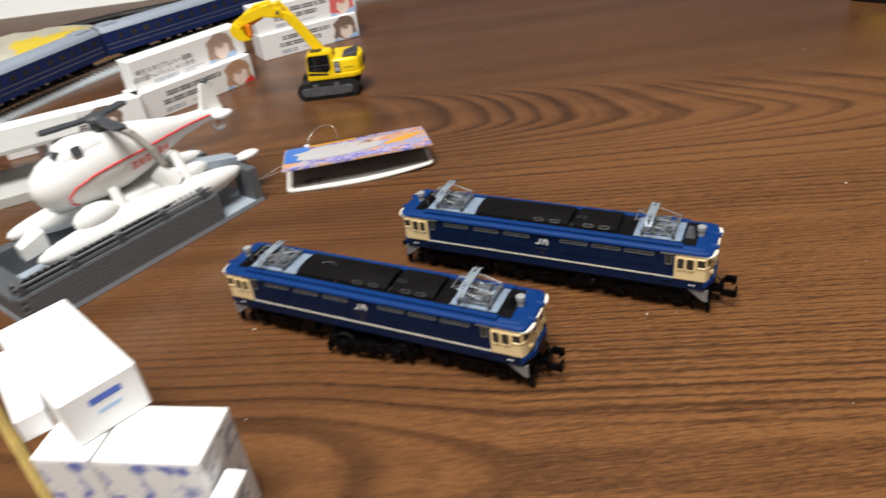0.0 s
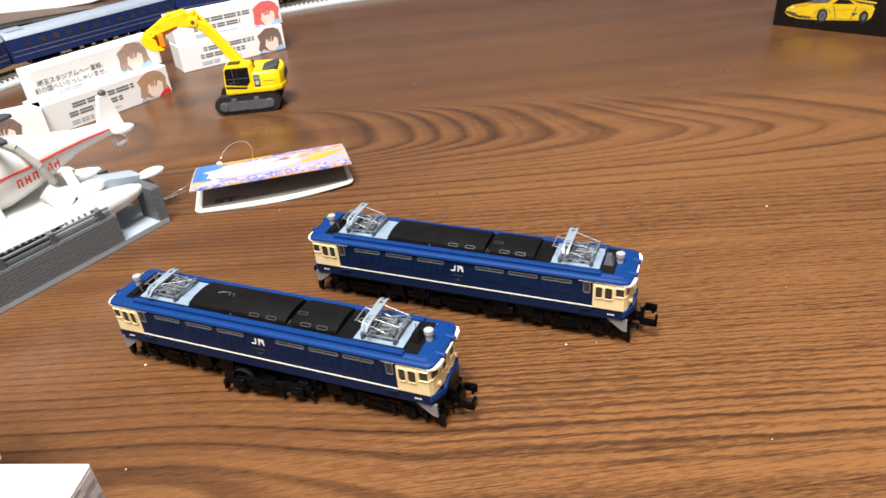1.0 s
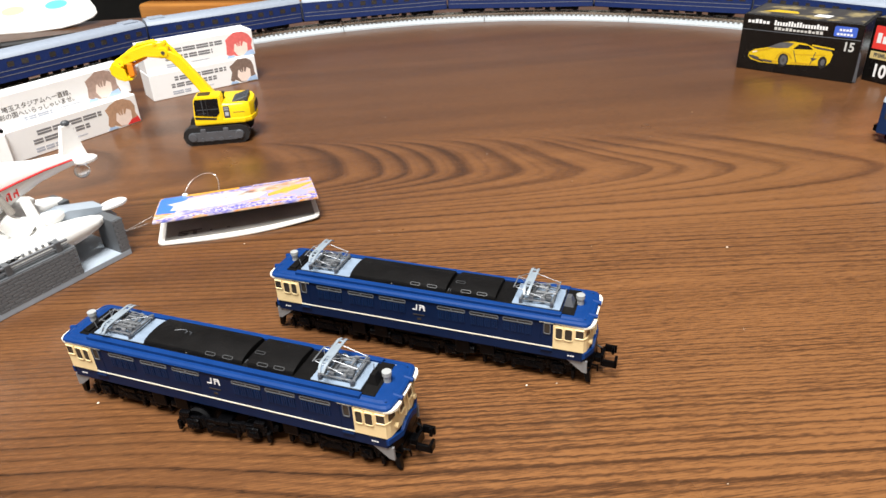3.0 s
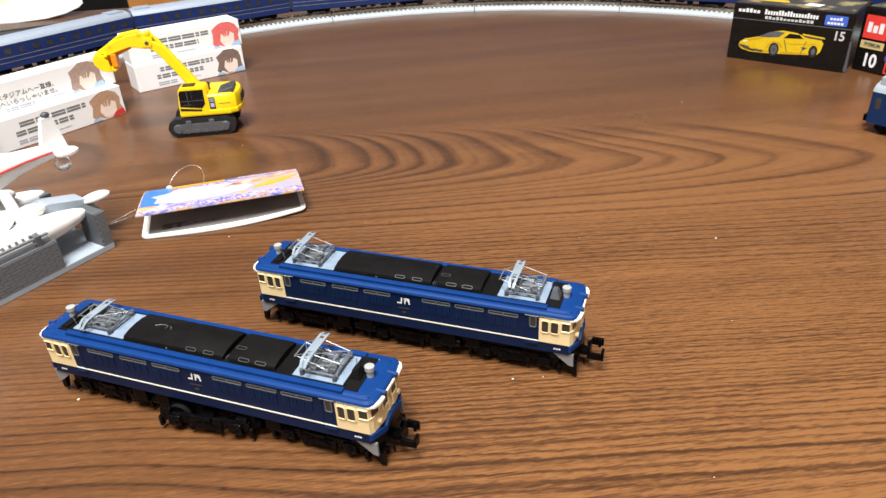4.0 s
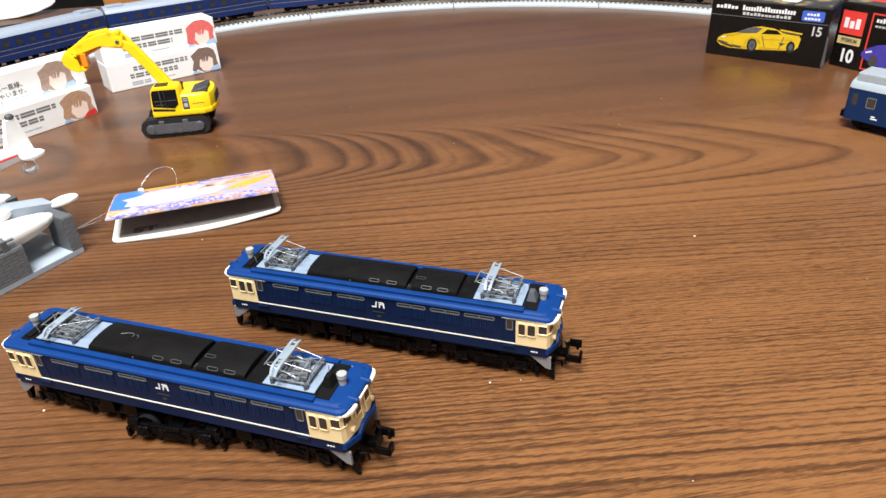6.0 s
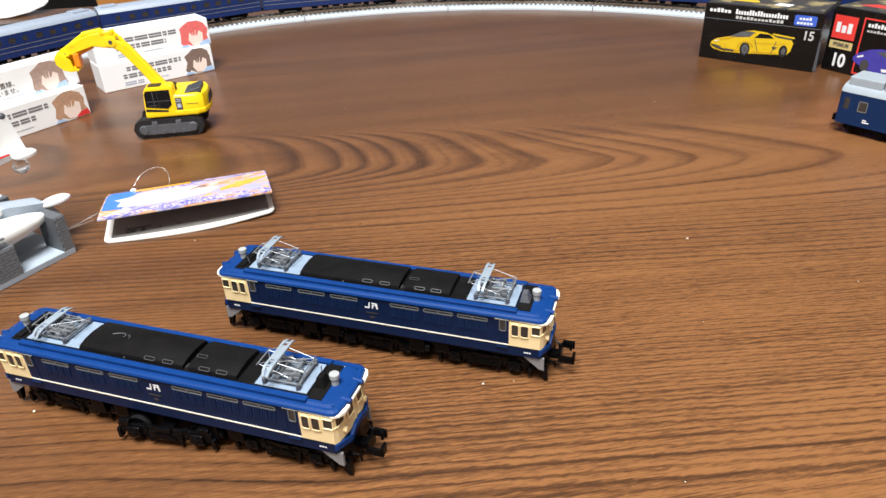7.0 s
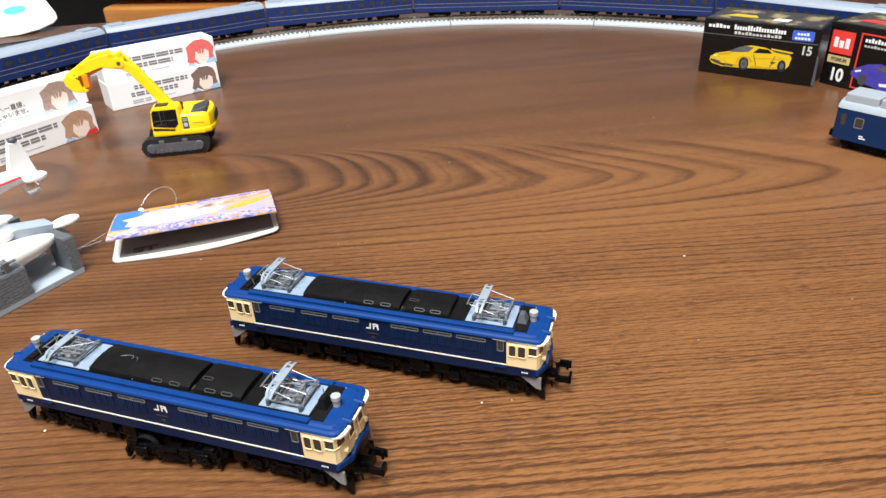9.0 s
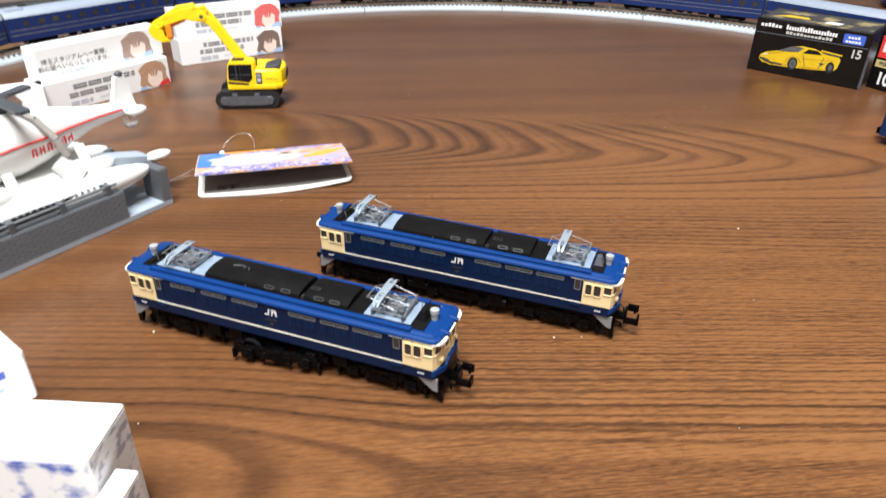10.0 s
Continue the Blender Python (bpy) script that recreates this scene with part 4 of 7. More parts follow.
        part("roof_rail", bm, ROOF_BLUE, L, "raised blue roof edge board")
    for (px, top, shift, flip) in pantos:
        build_pantograph(L, px, top, shift, flip)
    # both long sides
    for side in (-1, 1):
        m = (front if side < 0 else back)(side * (HALF_W + 0.0))
        bm = bmesh.new()
        prism(bm, [(-39.9, 12.25), (39.9, 12.25), (39.9, 12.58), (-39.9, 12.58)], m, 0.12)
        part("stripe", bm, WHITE_TRIM, L, "thin ivory line along the side")
        for e in (-1, 1):
            bm = bmesh.new()
            prism(bm, [(e * 40.0, 20.62), (e * 36.0, 20.62), (e * 36.0, 20.76), (e * 40.0, 20.76)], m, 0.3)
            part("door_gutter", bm, WHITE_TRIM, L, "thin ivory line over the cab door")
        for k, x0 in enumerate((-33.6, -22.9, -12.6, 5.8, 15.7, 25.5)):
            bm = bmesh.new()
            ring_of(round_rect(x0, x0 + 8.6, 19.0, 20.2, 0.4), round_rect(x0 + 0.3, x0 + 8.3, 19.27, 19.93, 0.25), m, 0.2, bm)
            box_m = m
            prism(bm, [(x0 + 4.1, 19.2), (x0 + 4.5, 19.2), (x0 + 4.5, 20.0), (x0 + 4.1, 20.0)], m, 0.2)
            f = part("side_light", bm, FRAME_GREY, L, "narrow grey-framed side light")
            bm = bmesh.new()
            prism(bm, round_rect(x0 + 0.3, x0 + 8.3, 19.27, 19.93, 0.25), m, 0.05)
            part("pane", bm, GLASS_DARK, f)
            for j in range(4):
                bm = bmesh.new()
                xa = x0 + 0.3 + j * 2.1
                for q in range(3):
                    xb = xa + q * 0.6
                    prism(bm, [(xb, 15.7), (xb + 0.4, 15.7), (xb + 0.4, 18.6), (xb, 18.6)], m, 0.22)
                part("louvre", bm, LOUVRE_BLUE, L)
        for s in (-1, 1):
            c = s * 38.2
            bm = bmesh.new()
            prism(bm, round_rect(c - 0.75, c + 0.75, 17.0, 20.2, 0.4), m, 0.05)
            d = part("door_window", bm, GLASS_DARK, L)
            bm = bmesh.new()
            ring_of(round_rect(c - 1.0, c + 1.0, 16.75, 20.45, 0.5), round_rect(c - 0.75, c + 0.75, 17.0, 20.2, 0.4), m, 0.2, bm)
            part("frame", bm, FRAME_GREY, d)
            bm = bmesh.new()
            for xx in (c - 1.9, c + 1.55):
                prism(bm, [(xx, 10.2), (xx + 0.14, 10.2), (xx + 0.14, 20.6), (xx, 20.6)], m, 0.1)
            prism(bm, [(c - 1.7, 11.3), (c + 1.5, 11.3), (c + 1.5, 11.75), (c - 1.7, 11.75)], m, 0.5)
            part("door_rail", bm, BLUE, L)
        bm = bmesh.new()
        prism(bm, [(-2.0, 17.3), (-0.55, 17.3), (-0.3, 19.3), (-0.7, 19.3), (-0.9, 17.7), (-1.95, 17.7)], m, 0.05)
        prism(bm, [(0.15, 17.3), (0.5, 17.3), (0.75, 18.4), (1.3, 18.4), (1.6, 17.3), (2.0, 17.3), (1.9, 19.0), (1.6, 19.3), (0.2, 19.3), (0.15, 18.9), (1.4, 18.9), (1.4, 18.7), (0.3, 18.7)], m, 0.05)
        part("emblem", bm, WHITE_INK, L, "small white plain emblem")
        bm = bmesh.new()
        prism(bm, [(-1.8, 15.6), (1.8, 15.6), (1.8, 15.9), (-1.8, 15.9)], m, 0.12)
        prism(bm, [(-0.6, 14.0), (0.6, 14.0), (0.6, 14.6), (-0.6, 14.6)], m, 0.1)
        part("plate", bm, GLASS_DARK, L)
        bm = bmesh.new()
        prism(bm, [(-40, 20.55), (40, 20.55), (40, 20.8), (-40, 20.8)], m, 0.25)
        part("gutter", bm, BLUE, L)
    # underframe
    bm = bmesh.new()
    box(bm, -47.5, 47.5, -6.6, 6.6, 6.4, 9.4, 0.3)
    box(bm, -45.5, 45.5, -2.9, 2.9, 1.8, 6.6, 0.3)
    rnd = random.Random(4)
    for xx in (-21.0, -13.5, 13.0, 20.5):
        for sy in (-1, 1):
            box(bm, xx - 2.2, xx + 2.2, sy * 7.2 - 0.9, sy * 7.2 + 0.9, 4.6 + rnd.uniform(-0.6, 0.6), 9.2, 0.3)
    for sy in (-1, 1):
        cyl(bm, (-17.5, sy * 6.6, 5.2), (-10.5, sy * 6.6, 5.2), 1.4, seg=12)
        cyl(bm, (10.5, sy * 6.6, 5.2), (16.5, sy * 6.6, 5.2), 1.4, seg=12)
    part("underframe", bm, BLACK, L, "black underframe with tanks and boxes")
    build_bogie(L, -32.5)
    build_bogie(L, 32.5)
    build_bogie(L, *middle_bogie)
    return L


build_loco(mm_pose(17.58, 228.99, 0, -27.0), "dark blue and cream model electric locomotive, middle bogie swung out", ((-33.0, 26.3, -2.6, False), (34.0, 28.6, -2.4, False)), (0.2, -3.6, 6.0), BLACK_ROOF, True)
build_loco(mm_pose(73.04, 252.36, 0, -27.0), "dark blue and cream model electric locomotive standing straight on the table", ((-33.0, 28.6, -2.4, False), (34.0, 28.8, -2.4, False)), (0, 0, 0), GUNMETAL, False)
# ---------------------------------------------------------------- toy excavator
def build_excavator(at, upper_turn):
    E = thing("toy_excavator", "bright yellow die-cast toy excavator with black tracks and raised boom", "toy excavator", at)
    # tracks: x is the way it faces
    for sy in (-1, 1):
        y0, y1 = sy * 7.2, sy * 13.2
        bm = bmesh.new()
        out = []
        n = 40
        pts = []
        for i in range(n):
            a = 2 * math.pi * i / n
            cx = 11.9 if math.cos(a) > 0 else -12.9
            pts.append((cx + 5.1 * math.cos(a), 5.1 + 5.0 * math.sin(a)))
        m = Matrix.Translation((0, max(y0, y1), 0)) @ Euler((radians(90), 0, 0)).to_matrix().to_4x4()
        prism(bm, pts, m, 6.0)
        t = part("crawler_track", bm, RUBBER, E, "black ribbed crawler track")
        bm = bmesh.new()
        for i in range(10):
            xx = -12.3 + i * 2.6
            for zz in (0.2, 10.0):
                box(bm, xx - 0.55, xx + 0.55, min(y0, y1) - 0.1, max(y0, y1) + 0.1, zz - 0.2, zz + 0.2)
        for i in range(5):
            for s in (-1, 1):
                a = radians(-72 + i * 36)
                cx, cz = -0.5 + s * (12.4 + 5.1 * math.cos(a)), 5.1 + 5.0 * math.sin(a)
                box(bm, cx - 0.25, cx + 0.25, min(y0, y1) - 0.1, max(y0, y1) + 0.1, cz - 0.25, cz + 0.25)
        part("tread", bm, RUBBER, t)
        bm = bmesh.new()
        yo = sy * 13.25
        mo = (back if sy > 0 else front)(yo)
        prism(bm, round_rect(-14.0, 13.2, 2.6, 7.4, 2.2, 5), mo, 0.9)
        for xx in (-12.8, -7.6, -2.8, 2.2, 7, 11.9):
            r = 2.6 if abs(xx) > 11 else 1.2
            zz = 5.0 if abs(xx) > 11 else 3.4
            cyl(bm, (xx, yo, zz), (xx, yo + sy * 1.3, zz), r, r * 0.8, 14)
        for xx in (-6.0, 6.0):
            box(bm, xx - 1.4, xx + 1.4, min(yo - sy * 0.5, yo + sy * 0.9), max(yo - sy * 0.5, yo + sy * 0.9), 7.2, 9.2, 0.3)
        part("track_frame", bm, GUNMETAL, t, "dark grey moulded wheel frame")
    bm = bmesh.new()
    box(bm, -9, 9, -8, 8, 4.5, 9.5, 0.6)
    cyl(bm, (0, 0, 9), (0, 0, 12.2), 8.6, seg=24)
    part("chassis", bm, RUBBER, E)
    U = mm_pose(-1.4, 0, 0.1, upper_turn) @ Matrix.Diagonal((1, 1, 0.95, 1))
    # upper house
    bm = bmesh.new()
    rear = [(10.8, -12.4), (10.8, 12.6), (-15.5, 12.6), (-19.0, 10.5), (-20.8, 5), (-21.2, 0), (-20.8, -5), (-19.0, -10.5), (-15.5, -12.6)]
    loft(bm, [[(x * 0.985, y * 0.985, 11.6) for x, y in rear], [(x, y, 12.4) for x, y in rear], [(x, y, 14.0) for x, y in rear], [(x * 0.99, y * 0.985, 14.4) for x, y in rear]])
    body_house = part("house_deck", bm, YELLOW, E, "yellow revolving deck", at=U)
    bm = bmesh.new()
    rear2 = [(-2.5, -12.2), (-4.5, 12.2), (-15.5, 12.2), (-18.7, 10.2), (-20.4, 5), (-20.8, 0), (-20.4, -5), (-18.7, -10.2), (-15.5, -12.2)]
    loft(bm, [[(x, y, 14.3) for x, y in rear2], [(x, y, 21.0) for x, y in rear2], [(x * 0.97 - 0.2, y * 0.97, 22.2) for x, y in rear2], [(x * 0.9 - 0.6, y * 0.9, 22.9) for x, y in rear2]])
    eng = part("engine_cover", bm, YELLOW, E, "yellow rounded engine cover", True, at=U)
    bm = bmesh.new()
    loft(bm, [[(-18.2, y, 22.3), (-9.4, y, 22.3), (-9.8, y, 23.4), (-17.4, y, 25.6), (-18.2, y, 25.2)] for y in (-3.0, 9.8)])
    bmesh.ops.bevel(bm, geom=list(bm.edges), offset=0.3, segments=1, affect="EDGES")
    for i in range(4):
        loft(bm, [[(-16.9, y, 25.4), (-10.6, y, 23.55), (-10.6, y, 23.9), (-16.9, y, 25.8)] for y in (-1.8 + i * 3.0, -0.3 + i * 3.0)])
    part("hatch", bm, DARK_GREY, eng, "dark grey raised engine hatch")
    bm = bmesh.new()
    rod(bm, [(-4.0, 1.6, 14.4), (-4.0, 1.6, 25.6), (-4.6, 1.6, 26.8)], 1.1, 10)
    part("exhaust_pipe", bm, RUBBER, eng)
    for sy in (-1, 1):
        m = (back if sy > 0 else front)(sy * 12.22)
        sx = -1 if sy > 0 else 1
        bm = bmesh.new()
        prism(bm, round_rect(sx * -6.6 - 1.6, sx * -6.6 + 1.6, 14.7, 21.6, 0.3, 2), m, 0.12)
        side_panel = part("side_panel", bm, INK, eng, "black printed panel with pale bars")
        for z0, z1, w in ((20.3, 20.8, 1.2), (19.2, 19.7, 1.2), (16.0, 18.2, 0.95)):
            bm = bmesh.new()
            prism(bm, [(sx * -6.6 - w, z0), (sx * -6.6 + w, z0), (sx * -6.6 + w, z1), (sx * -6.6 - w, z1)], m, 0.16)
            part("print_bar", bm, INK_PALE, side_panel)
        bm = bmesh.new()
        prism(bm, [(sx * -10, 17.6), (sx * -16, 17.6), (sx * -16, 17.85), (sx * -10, 17.85)], m, 0.08)
        part("panel_line", bm, INK, eng)
    bm = bmesh.new()
    prism(bm, [(-7, 17), (7, 17), (5.5, 21.5), (-5.5, 21.5)], Matrix.Translation((-20.75, 0, -1.5)) @ Euler((radians(90), 0, radians(-90))).to_matrix().to_4x4(), 0.3)
    part("rear_grille", bm, RUBBER, eng)
    # cab on the left-hand side
    bm = bmesh.new()
    prof = [(-4.6, 13.6), (10.4, 13.6), (10.9, 16.0), (9.6, 26.6), (8.2, 28.0), (-3.6, 28.0), (-4.6, 27.0)]
    m = Matrix.Translation((0, 12.6, 0)) @ Euler((radians(90), 0, 0)).to_matrix().to_4x4()
    prism(bm, prof, m, 9.6)
    bmesh.ops.bevel(bm, geom=list(bm.edges), offset=0.5, segments=2, affect="EDGES")
    cabn = part("cab", bm, YELLOW, E, "yellow cab with dark tinted glazing", True, at=U)
    bm = bmesh.new()
    m = Matrix.Translation((0, 12.62, 0)) @ Euler((radians(90), 0, radians(180))).to_matrix().to_4x4()
    prism(bm, [(-9.9, 17.6), (1.0, 16.0), (3.0, 18.2), (3.2, 26.4), (-8.6, 26.4), (-9.4, 25)], m, 0.15)
    glass = part("side_glass", bm, GLASS_BLACK, cabn)
    bm = bmesh.new()
    for x0, x1, z0, z1 in ((-8.9, 2.6, 20.3, 20.7), (-5.6, -5.2, 17.4, 26.2), (-8.4, -4.0, 18.2, 18.5)):
        prism(bm, [(x0, z0), (x1, z0), (x1, z1), (x0, z1)], m, 0.2)
    part("cab_rail", bm, DARK_GREY, glass, "dark grey rails seen in the glazing")
    bm = bmesh.new()
    prism(bm, [(-10.2, 15.2), (0.5, 14.2), (1.0, 15.2), (-10.2, 16.6)], m, 0.1)
    prism(bm, [(-3.4, 16.6), (-3.0, 16.6), (-3.0, 26.4), (-3.4, 26.4)], m, 0.25)
    part("door_trim", bm, RUBBER, cabn)
    bm = bmesh.new()
    loft(bm, [[(10.2, y, 17.0), (9.0, y, 26.2), (9.5, y, 26.2), (10.9, y, 17.0)] for y in (3.8, 11.8)])
    part("front_glass", bm, GLASS_BLACK, cabn)
    bm = bmesh.new()
    prism(bm, round_rect(1.0, 7.6, 4.6, 11.0, 0.8), Matrix.Translation((0, 0, 27.9)), 0.3)
    part("roof_hatch", bm, RUBBER, cabn)
    # boom, arm, bucket
    def beam(rows, w):
        bm = bmesh.new()
        loft(bm, [[(x0, -w, z0), (x1, -w, z1), (x1, w, z1), (x0, w, z0)] for (x0, z0), (x1, z1) in rows])
        bmesh.ops.bevel(bm, geom=list(bm.edges), offset=0.35, segments=1, affect="EDGES")
        return bm
    bm = beam([((1.0, 16.0), (-6.0, 16.0)), ((5.8, 25.5), (-1.5, 24.0)), ((12.2, 36.5), (7.2, 38.0)), ((18.5, 46.0), (14.0, 48.8)), ((23.0, 49.0), (21.0, 53.0))], 2.1)
    boom = part("boom", bm, YELLOW, E, "bent yellow boom", True, at=U)
    bm = beam([((18.6, 51.5), (18.6, 54.5)), ((22.0, 47.8), (21.5, 57.0)), ((31.0, 49.4), (31.0, 55.6)), ((40.5, 46.5), (41.0, 52.2)), ((45.5, 44.5), (47.0, 48.5))], 1.9)
    part("arm", bm, YELLOW, E, "yellow dipper arm", True, at=U)
    bm = bmesh.new()
    cyl(bm, (12.5, 0, 44.5), (17.5, 0, 53.0), 1.0, seg=12)
    cyl(bm, (17.5, 0, 53.0), (19.8, 0, 56.4), 0.7, seg=10)
    cyl(bm, (20.4, -2.2, 56.2), (20.4, 2.2, 56.2), 1.0, seg=12)
    part("arm_cylinder", bm, YELLOW, E, "yellow arm cylinder on top of the boom", True, at=U)
    bm = bmesh.new()
    cyl(bm, (25.0, 0, 57.2), (34.5, 0, 55.6), 1.25, seg=12)
    cyl(bm, (34.5, 0, 55.6), (40.5, 0, 51.8), 0.75, seg=10)
    for xx, zz in ((25.0, 56.2), (40.6, 51.2)):
        cyl(bm, (xx, -2.2, zz), (xx, 2.2, zz), 1.0, seg=12)
    part("bucket_cylinder", bm, YELLOW, E, "yellow bucket cylinder along the arm", True, at=U)
    bm = bmesh.new()
    for xx, zz, rr in ((21.6, 51.2, 2.5), (44.8, 46.4, 2.1)):
        cyl(bm, (xx, -2.6, zz), (xx, 2.6, zz), rr, seg=16)
    part("boss", bm, YELLOW, E, "round yellow joint bosses", True, at=U)
    for xx, zz, rr in ((21.6, 51.2, 1.0), (44.8, 46.4, 0.8)):
        bm = bmesh.new()
        cyl(bm, (xx, -2.9, zz), (xx, 2.9, zz), rr, seg=12)
        part("pin", bm, INK, boom)
    bm = bmesh.new()
    box(bm, 38.4, 41.4, -2.6, 2.6, 39.4, 46.6, 0.6)
    cyl(bm, (31.0, 0, 49.0), (40.0, 0, 45.0), 0.8, seg=10)
    part("bucket_link", bm, ORANGE, E, "orange bucket link", at=U)
    bm = bmesh.new()
    prof = [(47.6, 48.2), (49.6, 45.4), (49.4, 42.0), (46.6, 38.8), (43.4, 37.6), (41.2, 37.9), (41.0, 39.0), (43.2, 39.6), (45.4, 41.6), (45.8, 44.0), (43.4, 46.0)]
    m = Matrix.Translation((0, 4.6, 0)) @ Euler((radians(90), 0, 0)).to_matrix().to_4x4()
    prism(bm, prof, m, 9.2)
    for yy in (-5.25, 4.65):
        prism(bm, [(47.0, 47.6), (49.2, 45), (49, 42), (46.4, 39), (43.4, 37.9), (41.4, 38.2), (42.0, 44)], Matrix.Translation((0, yy + 0.6, 0)) @ Euler((radians(90), 0, 0)).to_matrix().to_4x4(), 0.6)
    for i in range(4):
        box(bm, 39.6, 41.6, -4.4 + i * 2.5, -3.2 + i * 2.5, 37.9, 38.8)
    part("bucket", bm, YELLOW, E, "yellow toothed bucket", at=U)
    return E


build_excavator(mm_pose(-22.7, 463.5, 0, 180), 0)


# ---------------------------------------------------------------- folded hang tag
def build_tag(at):
    T = thing("hang_tag", "folded printed cardboard toy tag with a plastic loop, lying half open", "tag", at)
    W, D, TH = 66.0, 37.0, 0.6
    prof = []
    for x, z in [(0, 0.25), (8, 0.25), (18, 0.3), (28, 0.5), (34, 1.0), (36.6, 1.9), (37.2, 2.9)]:
        prof.append((x, z))
    bm = bmesh.new()
    nx = 16
    rings = []

    def front_edge(u, y):
        """The front edge bows outward and its corners are rounded."""
        near = max(0.0, 1 - y / 12.0)
        end = min(u, 1 - u) * W
        round_off = 2.4 * (1 - math.sqrt(max(0.0, 1 - (1 - min(1.0, end / 2.4)) ** 2)))
        return y + near * (round_off - 3.0 * math.sin(math.pi * u))
    for u in [0, 0.004, 0.012, 0.024, 0.036] + [i / nx for i in range(1, nx)] + [0.964, 0.976, 0.988, 0.996, 1]:
        lift = 1.3 * max(0.0, (u - 0.45) / 0.55) ** 2
        ring = [(u * W, front_edge(u, y), z + lift * (1 - y / D)) for y, z in prof]
        ring += [(u * W, front_edge(u, y), z + TH + lift * (1 - y / D)) for y, z in prof[::-1]]
        rings.append(ring)
    loft(bm, rings)
    part("lower_leaf", bm, TAG_WHITE, T, "white-edged lower leaf with grey inside", True)
    bm = bmesh.new()
    loft(bm, [[(u * W, y, 0.98 + 1.3 * max(0.0, (u - 0.45) / 0.55) ** 2 * (1 - y / D)) for y in (2.4 - 1.8 * math.sin(math.pi * u), 12, 22, 31)] for u in (0.04, 0.2, 0.4, 0.55, 0.7, 0.85, 0.97)], closed=False)
    part("inner_print", bm, CARD_INSIDE, T, "grey printed inside")
    lettering("letters", "ST", 5.8, INK, T, mm_pose(12.4, 6.0, 1.05), 1.5, "", 0.25)
    bm = bmesh.new()
    for k, (a, b_) in enumerate(((20.5, 21.4), (27.4, 28.6))):
        box(bm, a, b_, 5.2, 6.2, 1.05 + 0.02 * k, 1.12 + 0.02 * k)
    part("ink_line", bm, INK, T)
    top = [(37.2, 2.9), (36.9, 3.9), (35.6, 4.8), (30, 6.1), (20, 7.8), (10, 9.2), (0.5, 10.2), (-0.5, 10.3)]
    bm = bmesh.new()
    rings = []
    for i in range(nx + 1):
        u = i / nx
        ring = [(u * W + 0.2, y, z) for y, z in top] + [(u * W + 0.2, y, z + TH) for y, z in top[::-1]]
        rings.append(ring)
    loft(bm, rings)
    up = part("upper_leaf", bm, TAG, T, "glossy upper leaf with blue, orange and violet print", True)

    base_lift = [0.0]

    def on_top(x, y):
        ys = [q[0] for q in top][::-1]
        zs = [q[1] for q in top][::-1]
        return (x + 0.2, y, float(np.interp(y, ys, zs)) + TH + 0.08 + base_lift[0])

    def patch(name, poly, mat):
        bm = bmesh.new()
        bm.faces.new([bm.verts.new(on_top(x, y)) for x, y in poly])
        bmesh.ops.triangulate(bm, faces=bm.faces)
        bmesh.ops.subdivide_edges(bm, edges=bm.edges, cuts=3, use_grid_fill=True)
        for v in bm.verts:
            v.co.z = on_top(v.co.x, v.co.y)[2]
        r = bmesh.ops.extrude_face_region(bm, geom=list(bm.faces))
        for v in [g for g in r["geom"] if isinstance(g, bmesh.types.BMVert)]:
            v.co.z += 0.05
        return part(name, bm, mat, up)
    patch("lilac_print", [(14, 6), (65.6, 6), (65.6, 36), (14, 36)], TAG_LILAC)
    patch("blue_print", [(0.5, 9), (8, 8), (10, 16), (12, 28), (13, 36), (0.5, 36)], TAG_BLUE)
    base_lift[0] = 0.06
    patch("white_print", [(4, 21), (7, 17), (6, 11), (14, 8), (30, 8), (42, 11), (46, 17), (40, 24), (30, 27), (20, 28), (13, 26), (10, 23)], PALE_PRINT)
    patch("orange_print", [(11, 31), (34, 31.5), (34, 36), (11, 36)], TAG_ORANGE)
    patch("dark_lettering", [(22, 27), (40, 27.5), (40, 31), (22, 30.5)], TAG_TEXT)
    patch("salmon_print", [(33, 19), (46, 21), (65.5, 29), (65.5, 34), (52, 29), (38, 25)], TAG_SALMON)
    patch("orange_streak", [(46, 11), (58, 15), (65.4, 22), (65.4, 25), (54, 20), (46, 15)], TAG_ORANGE)
    patch("blue_lettering", [(40, 32), (62, 32.5), (62, 36), (40, 35.6)], TAG_TEXT)
    patch("violet_print", [(19, 0.4), (65.5, 0.2), (65.5, 5.4), (44, 6.6), (19, 6.0)], TAG_VIOLET)
    patch("red_print", [(1, 0.3), (18, 0.3), (18, 2.0), (1, 2.2)], TAG_TEXT)
    base_lift[0] = 0.12
    patch("orange_badge", [(47.5, 1.8), (54, 1.8), (54, 4.2), (47.5, 4.2)], TAG_SALMON)
    patch("red_badge", [(57.5, 1.8), (63.5, 1.8), (63.5, 4.0), (57.5, 4.0)], TAG_SALMON)
    # plastic loop through the corner
    bm = bmesh.new()
    loop_pts = []
    for i in range(29):
        a = i / 28
        w = math.pi * (0.06 + 1.0 * a)
        pts_x, pts_z = 17.6 - 7.4 * math.cos(w) + 3.0 * math.sin(w), 5.4 + 6.6 * math.sin(w) ** 0.8 if 0 < w < math.pi else 5.4
        loop_pts.append((pts_x, 34.5 + 7.5 * math.sin(w), pts_z))
    rod(bm, loop_pts, 0.17, 6)
    part("plastic_loop", bm, CLEAR, T, "clear plastic loop")
    bm = bmesh.new()
